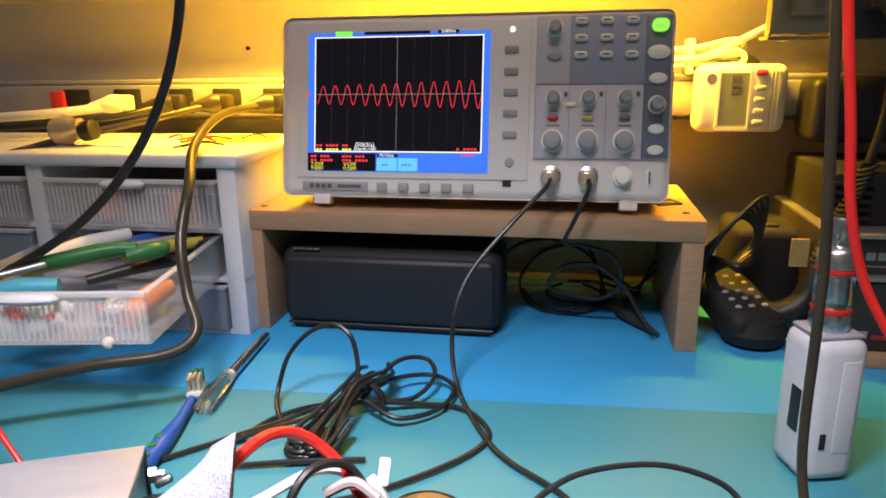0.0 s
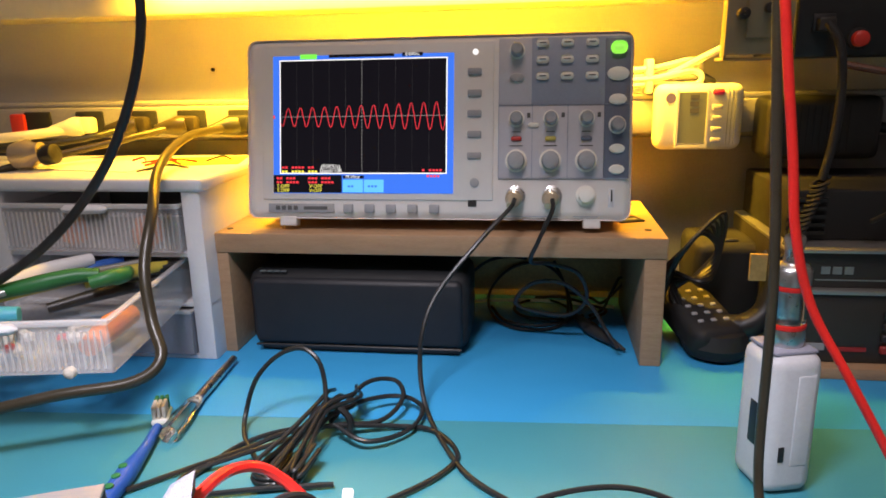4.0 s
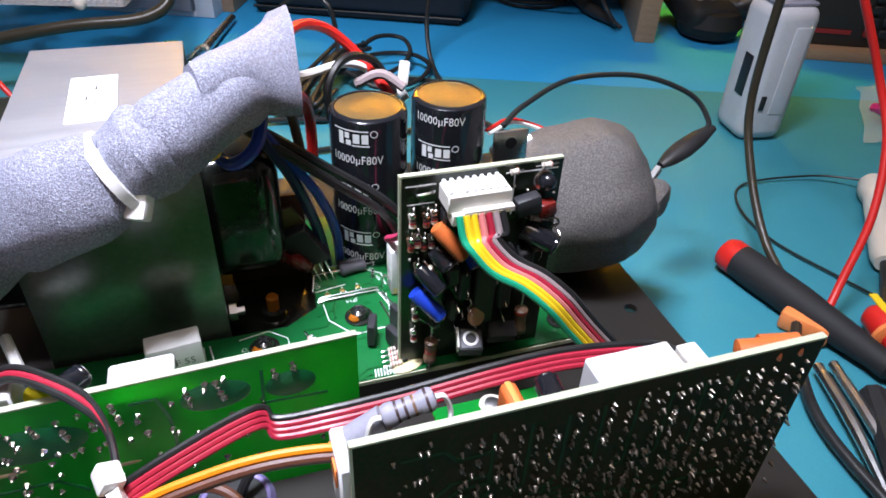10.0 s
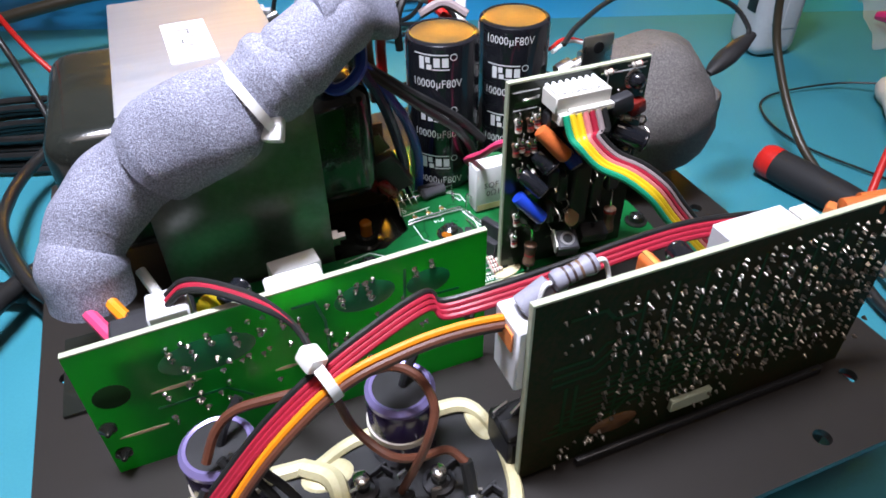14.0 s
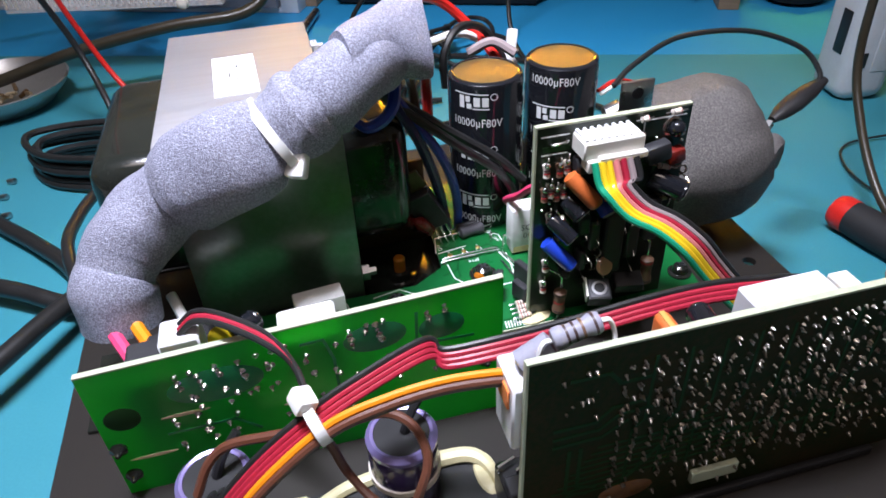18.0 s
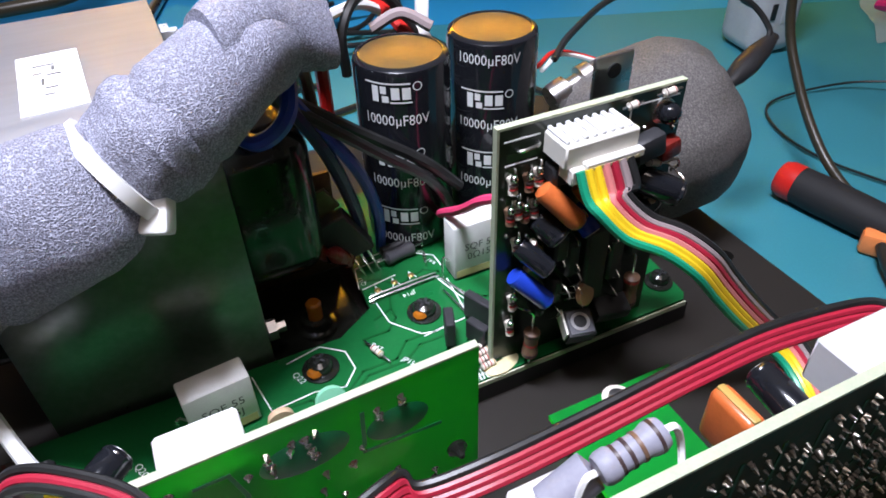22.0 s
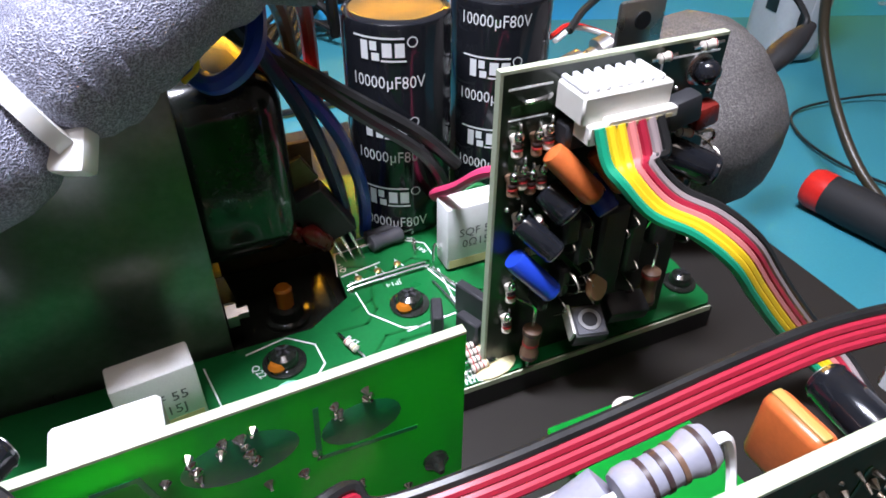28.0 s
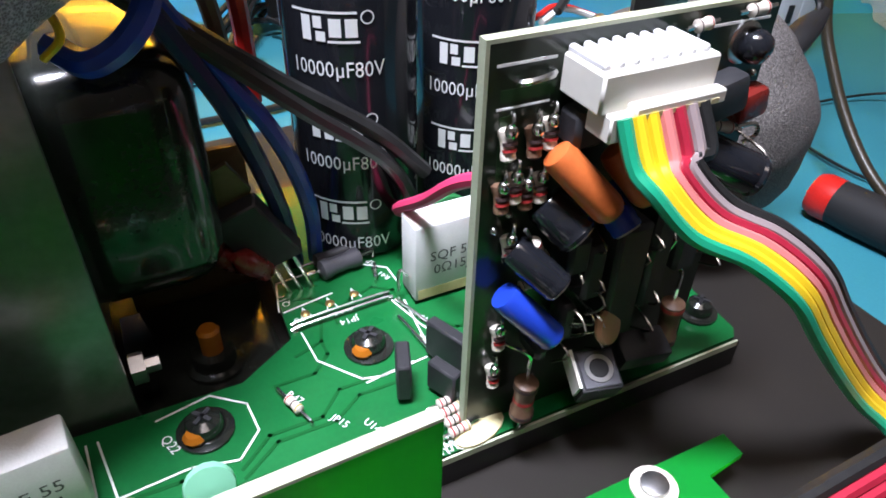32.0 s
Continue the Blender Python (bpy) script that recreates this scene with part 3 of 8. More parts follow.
# the upper shelf whose lit underside and edge show at the top
ush = thing("upper_shelf", T(0, 0.14, 0.318), "cream painted wall shelf lit warm from below", "shelf")
part("board", span(-0.9, 0.9, -0.005, 0.06, 0.0, 0.022, 0.002), "shelfpaint", ush)
part("fascia", span(-0.9, 0.9, -0.02, 0.06, 0.075, 0.10, 0.002), "shelfpaint", ush)

# raceway with sockets
race = thing("power_raceway", T(0, 0.156, 0.189), "grey metal power raceway with a row of sockets", "raceway")
part("channel", span(-0.9, 0.9, 0.0, 0.0435, 0.0, 0.034, 0.003), "raceway", race)
part("top_lip", span(-0.9, 0.9, 0.004, 0.0435, 0.034, 0.040, 0.002), "raceway", race)
for x in (-0.47, -0.405, -0.340, -0.282, -0.222, 0.34, 0.405, 0.47):
    s = part("socket", span(x - 0.017, x + 0.017, -0.002, 0.004, 0.002, 0.030, 0.002), "black_matt", race)
part("rocker_switch", span(-0.502, -0.484, -0.006, 0.002, 0.003, 0.028, 0.002), "red_btn", race, "lit red rocker switch")


def plug(x, kind_mat, label, dx=-0.03, tan=False):
    p = thing("power_plug", T(x, 0.152, 0.204), label, "plug", "plugs in the raceway")
    part("body", box(0.022, 0.016, 0.018, 0.004, 2, T(0, -0.006, 0)), kind_mat, p)
    part("grip", lathe([(0.010, 0), (0.011, 0.008), (0.0085, 0.016), (0.006, 0.026), (0.0045, 0.032)], 16), kind_mat, p, m=T(0, -0.012, 0) @ along((0, 0, 0), (dx, -0.024, -0.006)))
    return p


plug(-0.405, "ivory", "ivory mains plug pushed into the raceway", -0.05)
plug(-0.340, "olive", "dark brown mains plug pushed into the raceway", -0.05)
plug(-0.282, "olive", "dark brown mains plug with a grey collar in the raceway", -0.05)
plug(-0.222, "black", "black mains plug beside the oscilloscope", -0.03)


def nearer(p):
    """What hangs or lies in front of the riser stands a little further from the wall."""
    x, y, z = p
    return (x, y - 0.0058 * min(1, max(0, -y / 0.15)), z)


def cable(name, pts, r, material, label, seg=10, steps=8):
    return solo(name, tube([nearer(p) for p in pts], r, seg, steps), material, label, "cable")


cable("power_cable", [(-0.42, 0.13, 0.200), (-0.47, 0.10, 0.195), (-0.56, 0.09, 0.19)], 0.0052, "ivory", "ivory mains cable running from its plug")
cable("power_cable", [(-0.355, 0.13, 0.200), (-0.38, 0.10, 0.193), (-0.45, 0.07, 0.186), (-0.56, 0.05, 0.182)], 0.0036, "rubber", "thin black mains cable running along the raceway")
cable("power_cable", [(-0.297, 0.13, 0.201), (-0.33, 0.09, 0.192), (-0.39, 0.04, 0.178), (-0.44, -0.02, 0.163), (-0.50, -0.05, 0.155)], 0.0038, "olive", "brown-black mains cable hanging towards the drawers")
cable("power_cable", [(-0.232, 0.13, 0.201), (-0.245, 0.07, 0.197), (-0.225, -0.02, 0.18), (-0.193, -0.09, 0.155), (-0.186, -0.12, 0.12), (-0.176, -0.135, 0.085), (-0.163, -0.15, 0.062), (-0.178, -0.165, 0.050), (-0.225, -0.185, 0.047), (-0.29, -0.21, 0.036), (-0.36, -0.24, 0.018), (-0.46, -0.27, 0.006)], 0.0042, "olive", "thick brown-black cable hanging in front of the drawers", 12)
cable("power_cable", [(-0.165, -0.12, 0.42), (-0.170, -0.11, 0.34), (-0.177, -0.10, 0.29), (-0.195, -0.10, 0.235), (-0.225, -0.10, 0.185), (-0.27, -0.10, 0.138), (-0.32, -0.11, 0.102), (-0.42, -0.13, 0.05)], 0.0036, "rubber", "thin black cable hanging down past the drawers", 12)

# ---------------- wooden shelf ----------------
desk = thing("wooden_riser", T(0.006, 0.0, 0.0), "small beech riser shelf standing on the blue mat", "shelf")
part("top_board", span(-0.2045, 0.2045, 0.0, 0.17, 0.098, 0.1165, 0.0012), "wood", desk)
part("leg", span(-0.2045, -0.1865, 0.001, 0.169, 0.0, 0.098, 0.001), "wood", desk)
part("leg", span(0.186, 0.204, 0.001, 0.169, 0.0, 0.098, 0.001), "wood", desk)
for x, y in ((-0.19, 0.018), (0.192, 0.03), (0.19, 0.15), (-0.19, 0.15)):
    part("screw", rod(0.0032, 0.0006, 0, 12, T(x, y, 0.1164)), "black_matt", desk)

# ---------------- oscilloscope ----------------
TILT = 11.8
# local frame: x to the right, y up the face, z out of the face towards the bench seat
osc = thing("oscilloscope", T(-0.161, 0.0113, 0.1285), "pale grey bench oscilloscope with a lit screen on the riser", "oscilloscope")


def op(name, bm, material, label="", parent=None):
    for v in bm.verts:
        if v.co.x > 0.2:
            v.co.x = 0.2 + (v.co.x - 0.2) * 0.945
    return part(name, bm, material, parent or osc, label, m=R(-TILT, "X") @ R(90, "X"))


SW, SH = 0.349, 0.1605
op("case", span(0.002, SW - 0.004, 0.003, SH - 0.003, -0.068, -0.006, 0.010, 3), "scope")
op("front_bezel", span(-0.0015, SW, 0.0, SH, -0.010, 0.0, 0.0085, 3), "scope")
op("screen_frame", span(0.0135, 0.2245, 0.017, SH - 0.006, -0.002, 0.0016, 0.0012), "scope", "raised pale screen surround")
op("panel", span(0.229, 0.3465, 0.0815 + 0.018, SH - 0.004, -0.002, 0.0010, 0.0008), "scope_blue", "blue-grey button panel")
op("panel", span(0.229, 0.259, 0.0995, SH - 0.004, -0.0018, 0.0014, 0.0008), "scope_lilac", "lilac panel with the menu knob")
op("panel", span(0.229, 0.324, 0.0365, 0.0992, -0.002, 0.0010, 0.0008), "scope_lilac", "lilac panel with the channel knobs")
op("panel", span(0.324, 0.3465, 0.0365, SH - 0.006, -0.002, 0.0014, 0.0008), "scope_dark", "dark slate side panel")
for x0, x1, y0, y1 in ((0.229, 0.2296, 0.0365, 0.0992), (0.2595, 0.2601, 0.0365, 0.0992), (0.2915, 0.2921, 0.0365, 0.0992), (0.229, 0.3465, 0.0990, 0.0996), (0.229, 0.3465, 0.0362, 0.0368)):
    op("divider", span(x0, x1, y0, y1, 0.0008, 0.0018), "scope_blue")
# screen content
X0, Y0 = 0.0240, 0.0228
op("screen", span(X0, X0 + 0.1645, Y0, Y0 + 0.1225, 0.0008, 0.0021), "screen_blue", "lit blue screen")


def sc(name, x0, x1, y0, y1, z, material):
    k = 0.0005104
    return op(name, span(X0 + x0 * k, X0 + x1 * k, Y0 + (245 - y1) * k, Y0 + (245 - y0) * k, 0.002, 0.0021 + z), material, parent=osc)


sc("trace_window", 12, 311, 12, 211, 0.0002, "screen_white")
sc("trace_window", 14, 309, 14, 209, 0.0003, "screen_black")
sc("readout_bar", 0, 125, 213, 244, 0.0002, "screen_black")
sc("soft_key", 127, 163, 221, 243, 0.0003, "screen_cyan")
sc("soft_key", 165, 200, 221, 243, 0.0003, "screen_cyan")
sc("readout_bar", 127, 165, 214, 219, 0.0003, "screen_black")
sc("memory_bar", 102, 218, 4, 9, 0.0003, "screen_black")
sc("readout_bar", 232, 268, 3, 9, 0.0003, "screen_black")
sc("status_flag", 50, 80, 3, 11, 0.0003, "screen_green")
for j in range(1, 10):
    sc("grid_line", 14 + 29.5 * j - 0.1, 14 + 29.5 * j + 0.1, 14, 209, 0.0004, "screen_grey")
sc("zero_line", 14, 309, 110.6, 111.3, 0.0005, "screen_dim")
for k in range(33):
    sc("centre_dash", 160.7, 161.6, 14 + 6 * k, 17 + 6 * k, 0.0005, "screen_dim")
sc("frame_mark", 0, 3, 108, 114, 0.0004, "screen_red")
for bx, by, w, c in ((6, 217, 40, "red"), (64, 217, 46, "red"), (6, 224, 44, "red"), (64, 224, 48, "red"), (16, 198, 60, "red"), (16, 205, 66, "yellow"), (268, 203, 38, "red"), (270, 213, 40, "red"), (136, 231, 18, "blue"), (172, 231, 22, "blue")):
    for k in range(int(w / 6)):
        if (k * 7 + bx) % 5:
            sc("readout_mark", bx + 6 * k, bx + 6 * k + 4.2, by, by + 3.6, 0.0006, "screen_" + c)
for tx, tx_x, tx_y, tx_s, c in (("(50KS/s)", 105, 198.5, 9, "white"), ("Depth:10K", 106, 205.5, 8, "white"), ("M:10ms", 145, 216.5, 7, "white"), ("0.000ns", 250, 6, 7, "white"), ("T:OFF", 18, 233, 8, "yellow"), ("V:OFF", 78, 233, 8, "yellow"), ("T:OFF", 18, 240.5, 8, "yellow"), ("V:OFF", 78, 240.5, 8, "yellow")):
    op("readout_text", letters(tx, tx_s * 0.0005104 * 1.15), "screen_" + c).data.transform(R(-TILT, "X") @ R(90, "X") @ T(X0 + tx_x * 0.0005104, Y0 + (245 - tx_y) * 0.0005104, 0.0029) @ (R(-TILT, "X") @ R(90, "X")).inverted())
wave = [Vector((X0 + (14 + 295 * i / 416) * 0.0005104, Y0 + (245 - 112 - (15 + 9 * i / 416) * math.sin(2 * math.pi * (i / 416 * 13.4 + 0.1))) * 0.0005104, 0.0029)) for i in range(417)]
op("trace", tube(None, 0.00028, 4, line=wave), "screen_red", "red sine trace")
# keys, knobs and sockets
for y in (0.1285, 0.110, 0.0925, 0.0745, 0.056):
    op("side_key", span(0.2005, 0.2135, y - 0.003, y + 0.003, 0.001, 0.0036, 0.0012), "grey_btn")
for x in (0.0935, 0.1130, 0.1325, 0.152, 0.1715):
    op("bottom_key", span(x - 0.0046, x + 0.0046, 0.0055, 0.0135, -0.001, 0.0026, 0.0012), "grey_btn")
op("indicator_lamp", rod(0.0026, 0.0012, 0.0004, 14, T(0.2075, 0.1455, 0.001)), "screen_white", "small lit white lamp")
op("round_key", rod(0.0042, 0.003, 0.001, 18, T(0.2075, 0.0325, 0.0)), "grey_btn")
op("usb_socket", span(0.2015, 0.2095, 0.0115, 0.0175, -0.0005, 0.0008), "black")
op("name_plate", span(0.0185, 0.0805, 0.0055, 0.0135, -0.001, 0.0008, 0.0004), "grey_btn")
for k in range(4):
    op("maker_mark", span(0.0255 + 0.0056 * k, 0.0297 + 0.0056 * k, 0.0076, 0.0116, 0.0004, 0.0011, 0.0006), "ink", "dark maker's mark drawn as plain shapes")
op("model_bar", span(0.052, 0.074, 0.0080, 0.0110, 0.0004, 0.0010), "ink")
for j, y in enumerate((0.1515, 0.1375, 0.1235)):
    for x in (0.2685, 0.2905, 0.3125):
        op("menu_key", span(x - 0.0058, x + 0.0058, y - 0.0032, y + 0.0032, 0.0004, 0.0038, 0.0028, 3), "pale_btn")
        op("key_print", span(x - 0.003, x + 0.003, y - 0.0005, y + 0.0005, 0.0036, 0.0040), "ink")
op("run_key", span(0.3285, 0.3430, 0.1410, 0.1512, 0.0006, 0.004, 0.0048, 4), "green_btn", "lit green run key")
for y, r in ((0.1245, 0.0062), (0.1030, 0.0050), (0.0615, 0.0044), (0.0440, 0.0044)):
    op("oval_key", lathe([(r * 1.25, 0), (r * 1.25, 0.0022), (r, 0.003)], 20, T(0.3355, y, 0.0006) @ Matrix.Diagonal((1.25, 0.75, 1, 1))), "pale_btn")
op("menu_key", lathe([(0.0062, 0), (0.006, 0.0025), (0.005, 0.003)], 20, T(0.2455, 0.1225, 0.0006) @ Matrix.Diagonal((1.1, 0.62, 1, 1))), "grey_btn")


def knob(x, y, r, h=0.011):
    op("knob_seat", rod(r * 1.25, 0.0016, 0.0004, 24, T(x, y, 0.0006)), "pale_btn")
    op("knob", lathe([(r, 0), (r * 0.97, h * 0.7), (r * 0.90, h * 0.92), (r * 0.72, h), (0.0005, h * 0.96)], 24, T(x, y, 0.002)), "grey_btn")


for x, y, r in ((0.2455, 0.1455, 0.0058), (0.2455, 0.0875, 0.0058), (0.2765, 0.0875, 0.0058), (0.3085, 0.0875, 0.0058), (0.3355, 0.0815, 0.0062), (0.2455, 0.0515, 0.0080), (0.2765, 0.0515, 0.0080), (0.3085, 0.0515, 0.0080)):
    knob(x, y, r)
for x, m_ in ((0.2455, "red_btn"), (0.2765, "yellow_btn"), (0.3085, "scope_dark")):
    op("channel_key", span(x - 0.0050, x + 0.0050, 0.0685, 0.0725, 0.0006, 0.0034, 0.0018), m_)
    op("key_print", span(x - 0.004, x + 0.004, 0.0760, 0.0768, 0.0008, 0.0014), "ink")
    op("key_print", span(x - 0.006, x + 0.006, 0.0640, 0.0648, 0.0008, 0.0014), "ink")
    op("key_print", span(x + 0.0095, x + 0.0125, 0.0885, 0.0925, 0.0008, 0.0014), "ink")
op("channel_key", span(0.2560, 0.2660, 0.0800, 0.0842, 0.0006, 0.003, 0.0018), "pale_btn")
for x in (0.2455, 0.2785, 0.3085):
    op("socket_collar", rod(0.0088, 0.003, 0.0008, 24, T(x, 0.0215, 0)), "steel" if x < 0.3 else "pale_btn")
    op("socket_barrel", rod(0.0062, 0.010, 0.0008, 20, T(x, 0.0215, 0)), "steel" if x < 0.3 else "pale_btn")
op("frame_line", span(0.229, 0.284, 0.0032, 0.0038, 0.0, 0.0006), "scope_blue")
op("frame_line", span(0.298, 0.320, 0.0032, 0.0038, 0.0, 0.0006), "scope_blue")
op("test_slot", span(0.3290, 0.3345, 0.012, 0.028, -0.001, 0.0007, 0.0004), "white")
op("test_hook", span(0.3312, 0.3322, 0.0165, 0.0265, 0.0005, 0.0030), "black")
for x in (0.036, 0.315):
    op("foot", span(x - 0.008, x + 0.008, -0.0068, 0.002, -0.014, -0.002, 0.0015), "scope")
for x in (0.036, 0.315):
    part("foot", box(0.016, 0.012, 0.012, 0.001, 1, T(x, 0.060, -0.006)), "scope", osc)

# probes in the two sockets
for k, (x, pts) in enumerate(((0.0820, [(0.0820, -0.010, 0.151), (0.078, -0.022, 0.145), (0.055, -0.045, 0.123), (0.025, -0.065, 0.088), (0.0135, -0.080, 0.060), (0.0125, -0.092, 0.028), (0.022, -0.114, 0.005), (0.047, -0.168, 0.003), (0.066, -0.195, 0.003), (0.10, -0.225, 0.003), (0.12, -0.26, 0.003)]), (0.1132, [(0.1132, -0.010, 0.151), (0.113, -0.018, 0.143), (0.102, -0.022, 0.118), (0.096, -0.012, 0.098), (0.112, 0.010, 0.090), (0.138, 0.022, 0.078), (0.147, 0.035, 0.05), (0.130, 0.045, 0.03), (0.095, 0.045, 0.034), (0.082, 0.040, 0.045), (0.098, 0.035, 0.064), (0.125, 0.030, 0.066), (0.150, 0.035, 0.045), (0.165, 0.03, 0.022), (0.175, 0.015, 0.010)]))):
    pr = thing("probe_lead", T(x, 0.016, 0.150), "black oscilloscope probe lead plugged into its socket", "probe", "probe leads")
    q = T(-x, -0.016, -0.150)
    part("plug", lathe([(0.0068, 0), (0.0072, 0.002), (0.0072, 0.012), (0.0058, 0.013), (0.0055, 0.017), (0.0032, 0.020), (0.0028, 0.030)], 20), "nickel", pr, "nickel bayonet plug", m=along((0, 0, 0.0), (-0.004, -0.030, -0.004)))
    part("lead", tube([tuple(Vector(p)) for p in pts], 0.0019, 8), "rubber", pr, m=q)
    if k:
        part("probe_body", tube([(0.142, 0.107, 0.007), (0.153, 0.073, 0.008), (0.164, 0.054, 0.007), (0.1825, 0.027, 0.004)], 0.0058, 10, radii=(0.5, 1.15, 1.0, 0.25)), "device", pr, "dark brown probe body", m=q)

# loudspeaker and leads under the riser
spk = thing("loudspeaker", T(-0.064, 0.006, 0.0), "black portable loudspeaker lying under the wooden riser", "speaker")
part("case", span(-0.1045, 0.1045, 0.001, 0.078, 0.004, 0.079, 0.012, 3), "black_matt", spk)
part("grille", span(-0.099, 0.099, -0.003, 0.010, 0.008, 0.073, 0.006, 3), "speaker", spk, "finely perforated black grille")
part("base_strip", span(-0.095, 0.095, 0.004, 0.07, 0.0, 0.006, 0.001), "black", spk)
part("lower_trim", tube([(-0.098, -0.002, 0.0075), (0.098, -0.002, 0.0075)], 0.0012, 6), "black", spk)
for k in range(4):
    part("maker_mark", span(-0.090 + 0.0066 * k, -0.085 + 0.0066 * k, 0.0015, 0.0045, 0.0785, 0.0793), "silverfront", spk, "silver maker's mark drawn as plain shapes")
holes = bmesh.new()
for i in range(86):
    for j in range(28):
        bmesh.ops.create_circle(holes, cap_ends=True, segments=5, radius=0.00062, matrix=T(-0.094 + 0.0022 * (i + 0.5 * (j % 2)), -0.00315, 0.0125 + 0.00205 * j) @ R(90, "X"))
tagged(part("perforation", holes, "black", spk, flat=True), kind="stuff")
# the warm light on this brown board is put into its colour
part("back_panel", span(-0.186, 0.186, 0.160, 0.167, 0.016, 0.0975, 0.001), "gold_foil", desk, "brown back panel with golden light put into its colour")
cable("thin_lead", [(0.032, 0.13, 0.045), (0.050, 0.13, 0.058), (0.072, 0.12, 0.066), (0.090, 0.10, 0.070)], 0.0018, "rubber", "thin black lead looping under the riser", 6)
cl = thing("coiled_lead", T(0.09, 0.11, 0.0), "thin black lead lying in loose coils under the riser", "cable")
for pts in ([(0.030, 0.045, 0.052), (0.044, 0.025, 0.022), (0.038, -0.020, 0.004), (0.0, -0.036, 0.003), (-0.030, -0.012, 0.004), (-0.040, 0.022, 0.018), (-0.022, 0.042, 0.040), (0.010, 0.045, 0.050), (0.036, 0.030, 0.040), (0.048, 0.0, 0.012), (0.040, -0.024, 0.006)],
            [(-0.036, 0.010, 0.010), (-0.020, -0.018, 0.005), (0.010, -0.030, 0.005), (0.040, -0.016, 0.005), (0.050, 0.010, 0.006), (0.030, 0.038, 0.008), (0.005, 0.040, 0.008), (-0.012, 0.020, 0.006), (0.0, -0.005, 0.005), (0.035, -0.010, 0.005), (0.06, 0.0, 0.006)],
            [(0.045, 0.035, 0.020), (0.070, 0.040, 0.012), (0.080, 0.030, 0.010), (0.092, 0.030, 0.020), (0.104, 0.034, 0.034), (0.098, 0.030, 0.038), (0.088, 0.018, 0.022), (0.080, 0.010, 0.010), (0.066, -0.005, 0.008)],
            [(0.010, 0.044, 0.010), (0.040, 0.046, 0.010), (0.068, 0.030, 0.008), (0.084, 0.010, 0.008), (0.062, -0.016, 0.006)]):
    part("coil", tube(pts, 0.0016, 8), "rubber", cl)
cable("thin_lead", [(0.024, 0.150, 0.004), (0.05, 0.152, 0.006), (0.10, 0.150, 0.008), (0.14, 0.150, 0.006), (0.185, 0.148, 0.003)], 0.0020, "ivory", "thin pale lead lying under the riser", 6)
mc = thing("memory_card", T(0.185, 0.07, 0.1168), "black memory card lying on the riser beside the oscilloscope", "card")
part("card", box(0.024, 0.022, 0.0016, 0.0006, 1, T(0, 0, 0.0008) @ R(20, "Z")), "black", mc)
part("contacts", box(0.016, 0.006, 0.0004, 0, 1, T(0, -0.004, 0.0018) @ R(20, "Z")), "silverfront", mc)

solo("wall_nail", rod(0.0022, 0.004, 0.0006, 10, T(-0.272, 0.2005, 0.262) @ R(90, "X")), "black_steel", "small dark nail in the wall", "nail")
# ---------------- drawer unit ----------------
dru = thing("drawer_unit", T(-0.30, -0.02, 0.0), "white plastic drawer unit standing on the mat, middle drawer pulled out", "drawer unit")
XR = 0.1085
part("top_slab", span(-0.40, XR + 0.004, -0.004, 0.17, 0.158, 0.170, 0.004, 3), "white", dru)
for x in (XR - 0.009, -0.0925, -0.31):
    part("upright", span(x - 0.009, x + 0.009, 0.0, 0.166, 0.0, 0.159, 0.002), "white", dru)
for z in (0.0025, 0.0535, 0.1005):
    part("rail", span(-0.39, XR, 0.001, 0.16, z - 0.0025, z + 0.0025, 0.001), "white", dru)
# shade inside the white unit is put into this panel's grey
part("back_panel", span(-0.39, XR, 0.160, 0.166, 0.0, 0.159), "wall_shade_grey", dru)


def drawer(x0, x1, z0, z1, out, material, name_label, ribs=True):
    yb = 0.135 - out * 0.2
    d = part("drawer", span(x0, x1, -out, -out + 0.0022, z0, z1, 0.0006, 1), material, dru, name_label)
    part("side", span(x0, x0 + 0.002, -out + 0.0022, yb, z0, z1 - 0.004), material, d)
    part("side", span(x1 - 0.002, x1, -out + 0.0022, yb, z0, z1 - 0.004), material, d)
    part("bottom", span(x0 + 0.002, x1 - 0.002, -out + 0.0022, yb, z0, z0 + 0.002), material, d)
    part("side_rim", span(x1 - 0.004, x1 + 0.001, -out + 0.003, yb, z1 - 0.004, z1 - 0.001, 0.001, 1), "frost_rib", d)
    part("rim", span(x0 - 0.001, x1 + 0.001, -out - 0.0022, -out + 0.003, z1 - 0.004, z1, 0.001), "frost_rib", d)
    part("grip", lathe([(0.001, -0.022), (0.006, -0.018), (0.0075, 0), (0.006, 0.018), (0.001, 0.022)], 12, T((x0 + x1) / 2, -out - 0.004, z1 - 0.004) @ R(90, "Y") @ Matrix.Diagonal((0.6, 0.8, 1, 1))), "white", d)
    if ribs:
        n = int((x1 - x0) / 0.0045)
        for k in range(n):
            part("rib", span(x0 + 0.0045 * (k + 0.4), x0 + 0.0045 * (k + 0.4) + 0.0012, -out - 0.0008, -out + 0.0004, z0 + 0.004, z1 - 0.008), "frost_rib", d)
    return d


